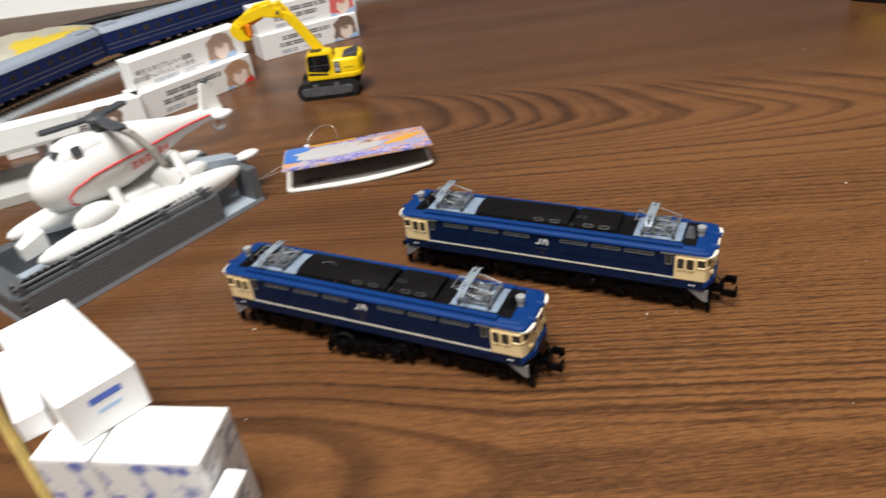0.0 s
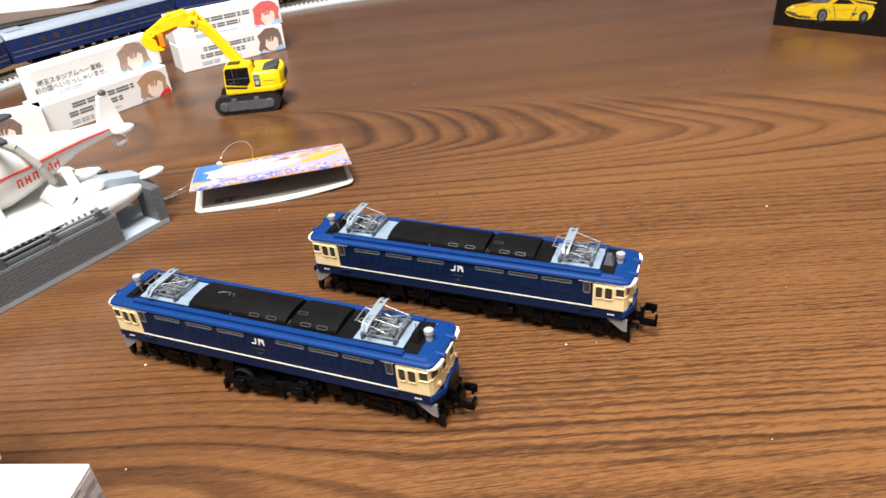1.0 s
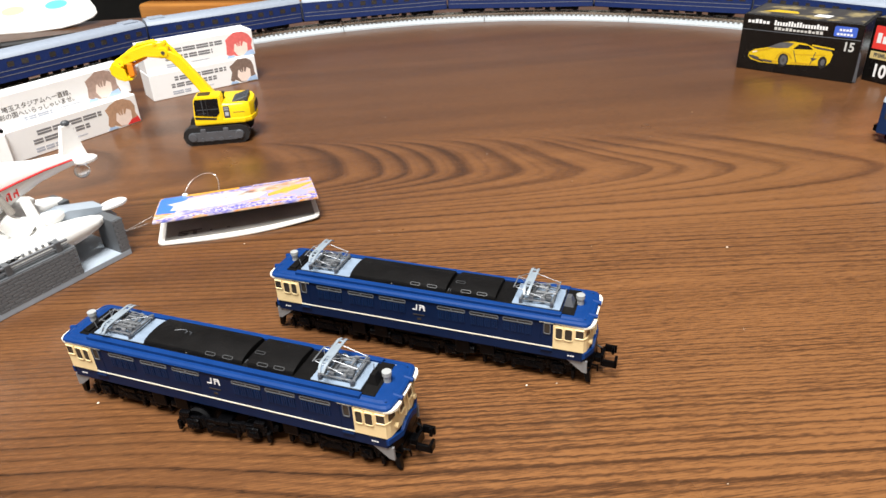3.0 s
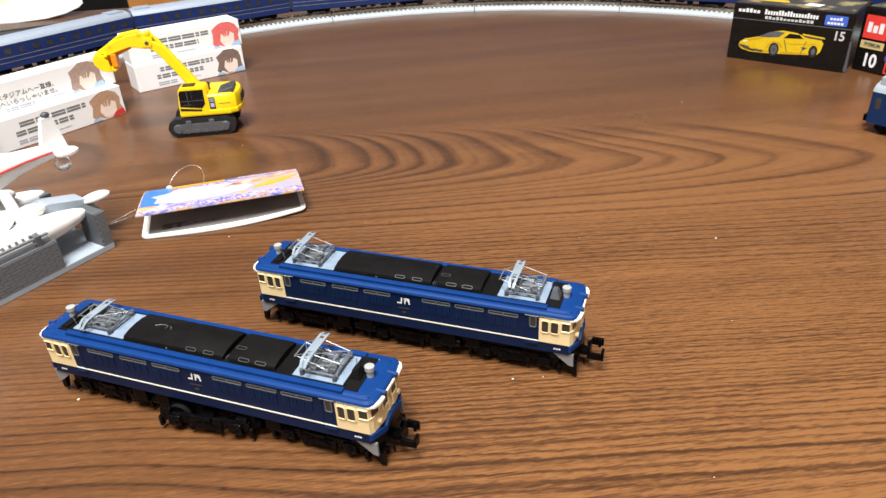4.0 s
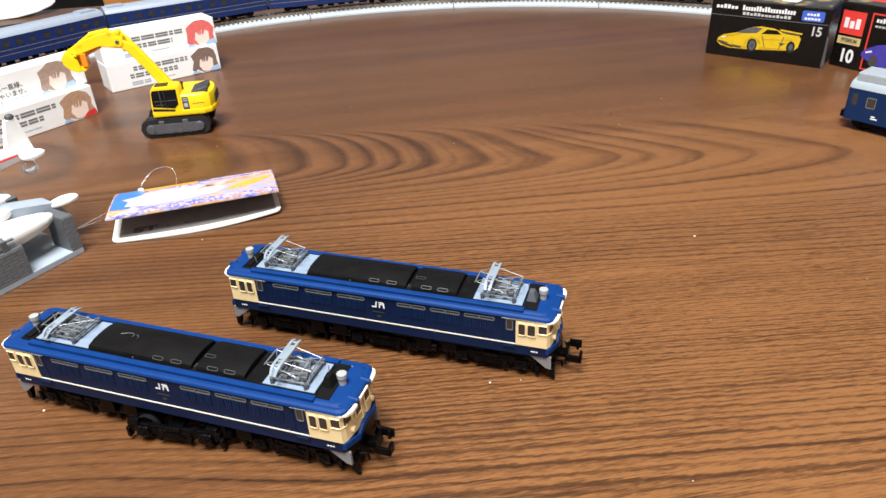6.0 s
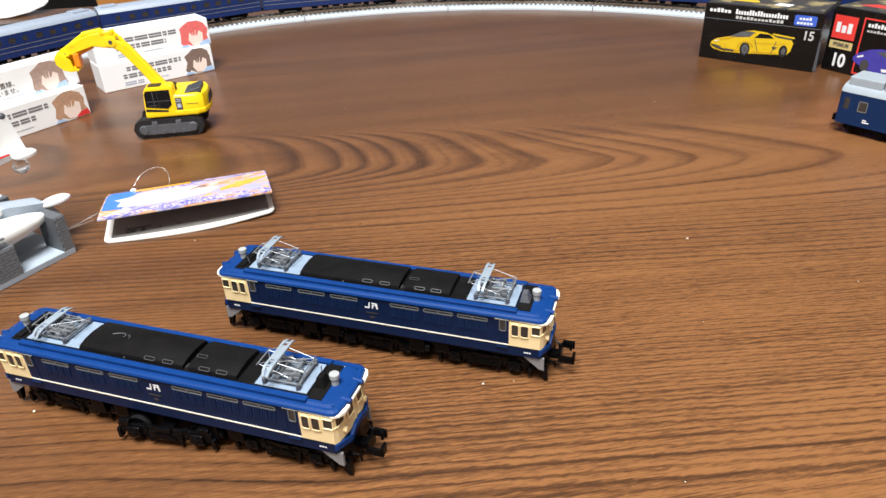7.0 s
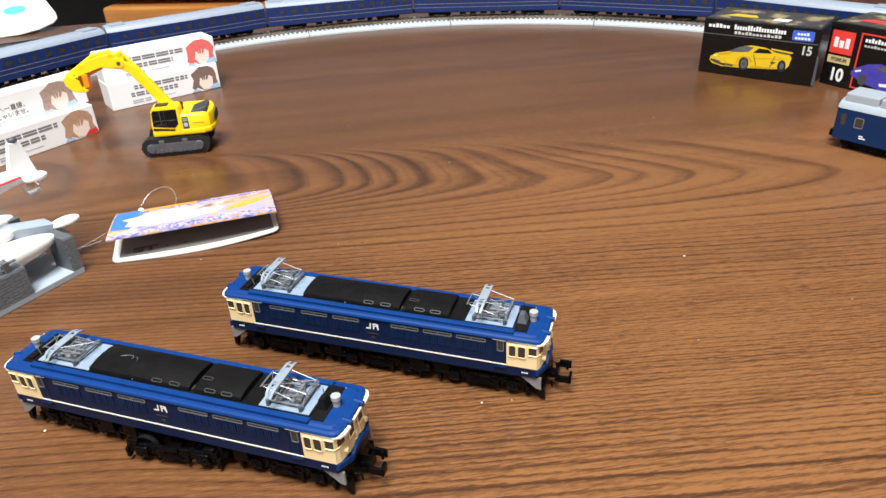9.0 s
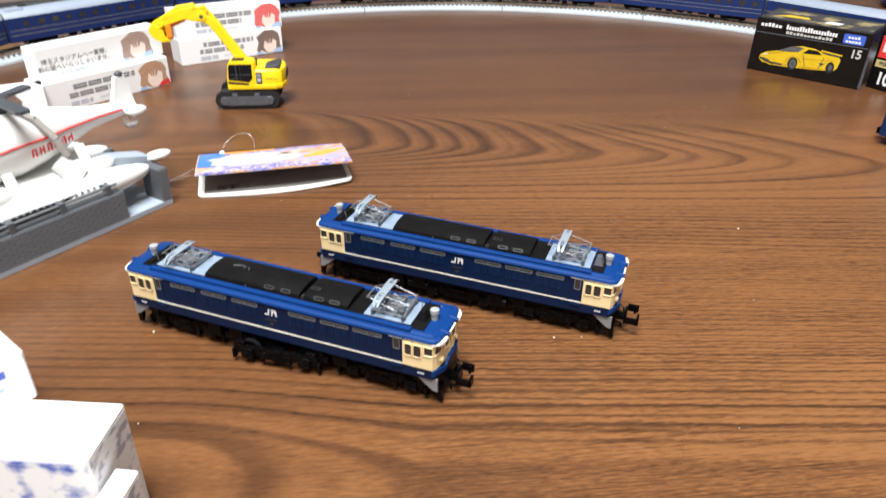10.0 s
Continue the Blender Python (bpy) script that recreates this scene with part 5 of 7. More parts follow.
    rod(bm, [(-0.5, 9.0, 9.6), (-6, 4.5, 9.0), (-12.5, 0.0, 8.4)], 0.2, 6)
    rod(bm, [(-1.5, 2.0, 10.0), (-7, 0.5, 9.4), (-12.5, 0.0, 8.4)], 0.2, 6)
    part("plastic_thread", bm, CLEAR, T, "taut clear plastic thread")
    bm = bmesh.new()
    ball(bm, (10.6, 34, 6.3), (1.3, 1.0, 0.8), 10)
    part("thread_knot", bm, WHITE, T)
    return T


build_tag(mm_pose(-29.3, 335.3, 0, 8.7))


# ---------------------------------------------------------------- white figure cartons
def build_carton(at, w, h, d, label, hair, lines, extra=None, patch_at=0.82, words=None):
    C = thing("figure_carton", label, "box", at, "white figure cartons")
    bm = bmesh.new()
    box(bm, 0, w, 0, d, 0, h, 0.35, 1)
    part("carton", bm, WHITE_CARD, C)
    m = front(-0.02)
    f = lambda x: x * w
    g = lambda z: z * h
    # picture area as plain patches: background shape, peach field, strands across it, cloth below
    cx, cz = f(patch_at + 0.04), g(0.52)
    rnd = random.Random(int(w * 10 + h))

    def patch(pts, depth, mat, label=""):
        bm = bmesh.new()
        prism(bm, [(cx + w * px, max(0.25, min(h - 0.25, cz + h * pz))) for px, pz in pts], front(-0.02 - depth), 0.05)
        part("print_patch", bm, mat, C, label)
    edge = [(-0.13, -0.30), (-0.115, 0.0), (-0.13, 0.20), (-0.09, 0.33), (-0.03, 0.47), (0.04, 0.45), (0.09, 0.33), (0.12, 0.10), (0.115, -0.15), (0.135, -0.40), (0.085, -0.34), (0.06, -0.47), (-0.04, -0.47), (-0.075, -0.36), (-0.10, -0.45)]
    patch([(px + rnd.uniform(-0.01, 0.01), pz + rnd.uniform(-0.03, 0.03)) for px, pz in edge], 0.0, hair, "brownish or reddish plain printed patch")
    patch([(-0.045, 0.02), (-0.06, -0.22), (-0.03, -0.44), (0.03, -0.47), (0.07, -0.30), (0.075, -0.02), (0.03, 0.12)], 0.06, PEACH, "pale peach printed patch")
    for px, lean in ((-0.04, 0.02), (0.0, -0.005), (0.045, -0.03)):
        patch([(px - 0.022, 0.30), (px + 0.022, 0.30), (px + lean + 0.006, -0.10), (px + lean - 0.004, -0.06)], 0.12, hair)
    patch([(0.02, -0.48), (0.135, -0.48), (0.12, -0.28), (0.06, -0.33)], 0.18, extra or SKYBLUE)
    patch([(-0.14, -0.48), (-0.05, -0.48), (-0.075, -0.40), (-0.12, -0.38)], 0.18, SKYBLUE)
    for x0, x1, z0, z1, mat in lines:
        bm = bmesh.new()
        rnd = random.Random(int(x0 * 1000 + z0 * 77 + w * 13))
        x = f(x0)
        tall = g(z1) - g(z0)
        while x < f(x1):
            run = min(f(x1) - x + 0.3, tall * rnd.choice((0.8, 1.7, 2.6)))
            for k in range(2):
                zz = g(z0) + tall * (0.06 + 0.5 * k)
                prism(bm, [(x, zz), (x + run, zz), (x + run, zz + tall * 0.36), (x, zz + tall * 0.36)], m, 0.05)
            x += run + tall * 0.28
        part("ink_line", bm, mat, C, "small grey print bars")
    for text, size, x, z in words or ():
        lettering("letters", text, size, INK, C, pose(f(x) * MM, -0.00006, g(z) * MM, 90, 0, 0))
    return C


plainlines = [(0.22, 0.70, 0.62, 0.80, INK_MID), (0.18, 0.60, 0.36, 0.54, INK_MID), (0.18, 0.34, 0.10, 0.26, INK_PALE), (0.40, 0.56, 0.17, 0.21, INK_PALE)]
fewlines = [(0.16, 0.36, 0.06, 0.20, INK_PALE), (0.42, 0.60, 0.14, 0.18, INK_PALE), (0.42, 0.52, 0.06, 0.10, INK_PALE)]
build_carton(mm_pose(-128.3, 445.8, 0, 47.0), 77.5, 17.0, 18, "white cardboard figure carton with dark print, lower of a pair", HAIR_TAN, plainlines, RED)
build_carton(mm_pose(-130.2, 452.2, 17.0, 47.4), 76.5, 17.0, 13, "white figure carton with two dark printed lines, stacked on another", HAIR_BROWN, fewlines, patch_at=0.735, words=(("埼玉スタジアムへ一直線、", 3.35, 0.295, 0.55), ("彩の国へいらっしゃいませ。", 3.35, 0.285, 0.33)))
build_carton(mm_pose(-76.6, 541.5, 0, 28.8), 72.5, 17.0, 20, "white cardboard figure carton with pale print, lower of a pair", HAIR_DARK, plainlines)
build_carton(mm_pose(-77.6, 543.8, 17.0, 28.3), 74.0, 17.2, 20, "white cardboard figure carton with coral print, lying on another", HAIR_RED, plainlines)
build_carton(mm_pose(-193.6, 414.0, 0, 24.0), 74.0, 17.0, 13, "white cardboard figure carton with brown print beside the toy dock", HAIR_DARK, plainlines, patch_at=0.675)


# ---------------------------------------------------------------- toy dock with the rescue helicopter
def build_dock(at):
    D = thing("toy_dock", "grey plastic toy dock with brick walls and railings", "toy dock", at)
    # x runs along the front wall towards the open end, y to the back
    L, W = 103.0, 46.0
    bm = bmesh.new()
    box(bm, 0, L, 0, W, 0, 2.4, 0.3)
    part("base", bm, DOCK_LIGHT, D, "pale blue-grey dock floor")
    walls = []
    for y0, y1 in ((0.2, 5.4), (W - 5.4, W - 0.2)):
        bm = bmesh.new()
        box(bm, 0.2, L - 20.5, y0, y1, 2.0, 13.6, 0.2)
        walls.append(part("side_wall", bm, DOCK, D))
    bm = bmesh.new()
    box(bm, 0.2, 9.0, 5.4, W - 5.4, 2.0, 11.0, 0.3)
    walls.append(part("end_wall", bm, DOCK, D))
    for y0, y1 in ((0.2, 11.5), (W - 11.5, W - 0.2)):
        bm = bmesh.new()
        box(bm, L - 4.4, L - 0.2, y0, y1, 2.2, 16.4, 0.3)
        walls.append(part("gate_post", bm, DOCK, D, "grey brick gate post"))
    brick = None
    bm = bmesh.new()
    box(bm, 0, 3.65, -0.24, 0.05, 0, 1.04, 0.08, 1)
    brick = part("brick", bm, DOCK_BRICK, walls[0], at=mm_pose(0.4, 0.2, 2.2))
    for row in range(9):
        for i in range(22):
            x = 0.4 + i * 3.85 - (1.9 if row % 2 else 0)
            if x < 0.2 or x + 3.7 > L - 20.6 or (row == 0 and i == 0):
                continue
            twin(brick, "brick", walls[0], mm_pose(x, 0.2, 2.2 + row * 1.24))
    # cut bricks at the wall's end, and the gate post's brick face
    short = {}
    for size in (1.2, 3.0):
        for row in range(9):
            if (row % 2 == 1) != (size > 2):
                continue
            at_x = 79.4 if size > 2 else 81.2
            if size not in short:
                bm = bmesh.new()
                box(bm, 0, size, -0.24, 0.05, 0, 1.04, 0.08, 1)
                short[size] = part("brick", bm, DOCK_BRICK, walls[0], at=mm_pose(at_x, 0.2, 2.2 + row * 1.24))
            else:
                twin(short[size], "brick", walls[0], mm_pose(at_x, 0.2, 2.2 + row * 1.24))
    for row in range(11):
        at_z = 2.6 + row * 1.24
        if row % 2:
            twin(brick, "brick", walls[3], mm_pose(L - 3.9, 0.2, at_z))
        else:
            twin(short[1.2], "brick", walls[3], mm_pose(L - 4.3, 0.2, at_z))
            twin(short[3.0], "brick", walls[3], mm_pose(L - 3.0, 0.2, at_z))
    # Black strip put behind the rails so the hollow gaps look shaded.
    bm = bmesh.new()
    box(bm, 1, L - 21, 4.0, 5.2, 13.5, 17.4)
    part("rail_gap_shade", bm, RUBBER, D, "dark strip standing in for shade behind the railing")
    for z in (15.0, 16.8):
        bm = bmesh.new()
        box(bm, 1, L - 22, 1.2, 2.2, z - 0.42, z + 0.42, 0.15, 1)
        part("rail", bm, DOCK_BRICK, D, "grey rail")
    post = None
    for i in range(5):
        if post is None:
            bm = bmesh.new()
            box(bm, -1.1, 1.1, 0.6, 4.2, 13.4, 17.7, 0.3)
            post = part("rail_post", bm, DOCK, D, at=mm_pose(3, 0, 0))
        else:
            twin(post, "rail_post", D, mm_pose(3 + i * 18.5, 0, 0))
    stud = None
    for i in range(32):
        if stud is None:
            bm = bmesh.new()
            box(bm, -0.4, 0.4, 3.0, 4.0, 17.2, 18.1, 0.15, 1)
            stud = part("stud", bm, STUD_GREY, D, at=mm_pose(2, 0, 0))
        else:
            twin(stud, "stud", D, mm_pose(2 + i * 2.45, 0, 0))
    return D


def torpedo(bm, x0, x1, y, z, r, squash=1.0, n=16, steps=14):
    rings = []
    for i in range(steps + 1):
        u = 0.5 - 0.5 * math.cos(math.pi * i / steps)
        k = max(0.02, math.sin(math.pi * min(1, max(0, u))) ** 0.42)
        x = x0 + (x1 - x0) * u
        rings.append([(x, y + r * k * math.cos(a), z + r * squash * k * math.sin(a) + (0.10 * r * (1 - k))) for a in (2 * math.pi * j / n for j in range(n))])
    loft(bm, rings)


def build_helicopter(at):
    H = thing("toy_helicopter", "white toy helicopter with a red line, floats in a dock", "toy helicopter", at)
    # x forward from the tail tip, y to its left, z up; the dock stands at z 0
    prof = [(-4, 36.6, 2.0, 2.4), (4, 36.6, 2.8, 3.2), (14, 36.4, 3.8, 4.4), (24, 36.0, 6.2, 7.2), (34, 35.5, 9.2, 10.4), (44, 35.0, 11.0, 12.2), (54, 34.6, 11.6, 12.4), (63, 34.0, 11.0, 11.2), (70, 33.4, 9.0, 9.0), (74.5, 33.0, 5.4, 5.6), (76.4, 32.8, 1.6, 1.8)]
    bm = bmesh.new()
    loft(bm, [[(x, w * math.cos(a), zc + h * math.sin(a)) for a in (2 * math.pi * j / 24 for j in range(24))] for x, zc, w, h in prof])
    body = part("fuselage", bm, WHITE, H, "white rounded fuselage", True)
    bm = bmesh.new()
    loft(bm, [[(x, w * math.cos(a), zc + h * math.sin(a)) for a in (math.pi * j / 12 for j in range(13))] for x, zc, w, h in ((44, 43, 4.5, 1.5), (48, 43, 7.4, 4.8), (57, 43, 7.9, 5.6), (62.5, 42, 7.4, 5.2), (64.5, 41.5, 6.6, 3.6), (66.5, 41, 4.5, 1))])
    part("canopy", bm, WHITE, H, "white cockpit hood", True)
    for y0 in (-3.0, 3.0):
        bm = bmesh.new()
        loft(bm, [[(66.4 + q - abs(y) * 0.25, y, 42.6 + q * 0.3), (64.5 + q - abs(y) * 0.25, y, 46.0 + q * 0.3)] + [(61.0 + q - abs(y) * 0.25, y, 45.0 + q * 0.3), (62.6 + q - abs(y) * 0.25, y, 42.0 + q * 0.3)] for q in (0.5,) for y in (y0 - 1.8, y0, y0 + 1.8)])
        part("window", bm, DARK_GREY, H, "dark square cockpit window")
    for sy in (-1, 1):
        bm = bmesh.new()
        prism(bm, round_rect(-1.9, 1.9, -1.8, 1.8, 0.6), Matrix.Translation((58.2, sy * 7.4, 44.8)) @ Euler((radians(90 - sy * 22), 0, radians(180 if sy > 0 else 0))).to_matrix().to_4x4(), 0.7)
        part("window", bm, DARK_GREY, H, "dark square side window")
    # red line along both sides, and the bars of the printed name
    for sy in (-1, 1):
        bm = bmesh.new()
        pts = []
        for x, dz in ((0, 0.3), (12, 0.5), (24, 0.8), (36, 1.2), (48, 1.6), (57, 1.0), (64, -0.6), (67, -3.4), (66.6, -6.4), (64.0, -8.6)):
            zc, w, h = [float(np.interp(x, [q[0] for q in prof], [q[k] for q in prof])) for k in (1, 2, 3)]
            z = zc + dz
            y = sy * (w * math.sqrt(max(0.02, 1 - ((z - zc) / h) ** 2)) + 0.1)
            pts.append((x, y, z))
        rod(bm, pts, 0.42, 6)
        part("red_line", bm, RED, H)
        bm = bmesh.new()
        for i in range(6):
            x = 25.5 + i * 3.1
            zc, w, h = [float(np.interp(x, [q[0] for q in prof], [q[k] for q in prof])) for k in (1, 2, 3)]
            z = zc - 2.6
            y = sy * (w * math.sqrt(1 - (2.6 / h) ** 2))
            box(bm, x - 1.0, x - 0.55, y - 0.3, y + 0.3, z - 1.5, z + 1.5, 0.05, 1)
            box(bm, x + 0.35, x + 0.8, y - 0.3, y + 0.3, z - 1.5, z + 1.5, 0.05, 1)
            box(bm, x - 1.0, x + 0.8, y - 0.25, y + 0.25, z - 0.25 + 1.2 * (i % 2), z + 0.25 + 1.2 * (i % 2))
        part("red_print_strip", bm, RED, H, "red plain print bars")
    # tail fin and tailplane
    bm = bmesh.new()
    loft(bm, [[(-6, y, 36), (4, y, 37), (0.5, y * 0.7, 49.5), (-3.5, y * 0.7, 50)] for y in (-1.6, 1.6)])
    part("tail_fin", bm, WHITE, H)
    bm = bmesh.new()
    box(bm, -5.5, 1.0, -6.0, 6.0, 35.5, 37.7, 1.0)
    for sy in (-1, 1):
        ball(bm, (-2.6, sy * 6.2, 36.6), (4.6, 3.2, 1.7), 14)
    part("tailplane", bm, WHITE, H)
    bm = bmesh.new()
    ball(bm, (-1.8, 0, 50.2), (1.7, 1.5, 1.3), 12)
    part("tail_light", bm, DARK_GREY, H, "dark round tail cap")
    bm = bmesh.new()
    ball(bm, (-2.0, 1.5, 31.0), (3.2, 2.4, 3.0), 14)
    part("tail_rotor_guard", bm, CLEAR, H, "clear plastic tail blister", True)
    # rotor
    bm = bmesh.new()
    cyl(bm, (45, 0, 46), (45, 0, 51.5), 3.4, 2.6, 14)
    ball(bm, (45, 0, 51.6), (4.4, 4.4, 1.8), 14)
    hub = part("rotor", bm, DARK_GREY, H, "dark grey rotor hub", True)
    for ang, k in ((-12, 0.72), (203, 0.56), (90, 0.82)):
        bm = bmesh.new()
        m = Matrix.Translation((45, 0, 51.2)) @ Euler((0, 0, radians(ang))).to_matrix().to_4x4()
        prism(bm, [(x * k, y) for x, y in ((2, -1.6), (14, -2.6), (26, -2.6), (28, -1.6), (28, 1.6), (26, 2.4), (14, 2.0), (2, 1.6))], m, 1.0)
        part("blade", bm, DARK_GREY, hub)
    bm = bmesh.new()
    rod(bm, [(42, 3, 48.5), (37, 8, 44), (33, 11.6, 36), (31, 12.6, 29)], 1.4, 8)
    part("strut", bm, STRUT, H, "grey-brown folded strut")
    # floats and their legs
    for sy in (-1, 1):
        bm = bmesh.new()
        torpedo(bm, 1.5, 87, sy * 15.5, 15.0, 6.8, 0.95)
        part("float", bm, WHITE, H, "white torpedo-shaped float", True)
        bm = bmesh.new()
        ball(bm, (62, sy * 13.6, 21.5), (9, 5.0, 5.2), 14)
        rod(bm, [(52, sy * 10, 28), (52, sy * 14, 20)], 2.0, 10)
        rod(bm, [(24, sy * 8, 30), (24, sy * 14, 20)], 2.0, 10)
        part("float_leg", bm, WHITE, H, "", True)
        bm = bmesh.new()
        ball(bm, (29, sy * 11.5, 22.5), (4.4, 3.6, 3.6), 14)
        ball(bm, (20, sy * 11.4, 21.5), (6.5, 3.0, 3.0), 14)
        cyl(bm, (29, sy * 13.5, 20), (34, sy * 10.5, 27), 4.2, 3.4, 16)
        part("engine_pod", bm, WHITE, H, "white winch pod", True)
    bm = bmesh.new()
    loft(bm, [[(-6, y, 12.5), (26, y, 12.5), (27, y, 20.2), (12, y, 21.6), (-2, y, 18.0)] for y in (2.0, 11.0)])
    part("rear_fairing", bm, DOCK_LIGHT, H, "pale blue-grey rear fairing")
    bm = bmesh.new()
    cyl(bm, (1, 8.5, 16.8), (-3, 9.5, 17.0), 1.1, seg=8)
    ball(bm, (-6, 10, 17.0), (6.0, 3.2, 1.8), 14)
    part("rudder", bm, WHITE, H, "white spoon-shaped rudder", True)
    bm = bmesh.new()
    box(bm, 20, 60, -12, 12, 8.0, 22.5, 2.0)
    part("undertray", bm, WHITE, H)
    bm = bmesh.new()
    loft(bm, [[(79, y, 14), (88, y * 0.6, 12), (88, y * 0.6, 17), (79, y, 21)] for y in (-5, 5)])
    part("bow_fender", bm, WHITE, H, "white bow fender")
    return H


DOCK_TURN = math.degrees(math.atan2(79.5, 65.6))
dock_at = mm_pose(-104.0, 252.0, 0, DOCK_TURN)
build_dock(dock_at)
build_helicopter(mm_pose(-56.0, 346.0, 0, math.degrees(math.atan2(-0.718, -0.695))))


# ---------------------------------------------------------------- white cartons in the foreground
def build_small_carton(at, w, d, h, label, sides, bands):
    C = thing("small_carton", label, "box", at, "white small cartons")
    bm = bmesh.new()
    box(bm, 0, w, 0, d, 0, h, 0.4, 1)
    part("carton", bm, WHITE_CARD, C)
    bm = bmesh.new()
    if sides:
        prism(bm, [(0.4, 0.4), (w - 0.4, 0.4), (w - 0.4, h - 1.2), (0.4, h - 1.2)], front(-0.02), 0.05)
        part("front_print", bm, CARTON_PRINT, C, "smudged blue print")
        bm = bmesh.new()
        m = Matrix.Translation((w, 0, 0)) @ Euler((radians(90), 0, radians(90))).to_matrix().to_4x4()
        prism(bm, [(0.4, 0.4), (d - 0.4, 0.4), (d - 0.4, h - 1.2), (0.4, h - 1.2)], m, 0.05)
        part("end_print", bm, CARTON_GREY, C, "grey printed lines")
    for x0, x1, z0, z1, mat in bands:
        prism(bm := bmesh.new(), [(x0, z0), (x1, z0), (x1, z1), (x0, z1)], front(-0.08), 0.05)
        part("print_bar", bm, mat, C)
    return C


# the tall pair lies askew on the two printed ones
build_small_carton(mm_pose(-37.2, 162.5, 0, -9.5), 24.3, 15.8, 30.0, "small white carton with smudged blue print on its sides", True, [])
build_small_carton(mm_pose(-40.9, 166.0, 30.0, 44.3), 17.0, 40.2, 12.2, "small white carton with a blue printed bar, lying askew on another", False, [(5.5, 12.5, 8.0, 9.6, LOGO_BLUE), (6.5, 11.5, 5.2, 6.0, SKYBLUE)])
build_small_carton(mm_pose(-54.2, 169.3, 30.0, 37.0), 6.2, 30.0, 6.4, "small white carton lying beside another on the pile", False, [])
build_small_carton(mm_pose(-51.6, 165.0, 0, -9.5), 13.9, 15.8, 30.0, "small white carton with smudged print under the pile", True, [])
build_small_carton(mm_pose(-15.45, 144.4, 0, -12.0), 5.0, 20.0, 22.0, "small white carton with grey printed ends", True, [])
pencil = thing("pencil", "worn gold pencil lying beside the cartons", "pencil", mm_pose(-92.4, 208.4, 1.5, -47.8))
bm = bmesh.new()
cyl(bm, (-24, 0, 0), (62, 0, 0), 1.7, seg=6)
part("shaft", bm, PENCIL_GOLD, pencil)
bm = bmesh.new()
cyl(bm, (62, 0, 0), (69, 0, 0), 1.9, 0.4, 12)
part("tip", bm, PINE, pencil)


# ---------------------------------------------------------------- toy car boxes
def box_front_parts(name, parent, shapes):
    for mat, poly, off, label in shapes:
        bm = bmesh.new()
        prism(bm, poly, front(-0.02 - off), 0.05)
        part(name, bm, mat, parent, label)


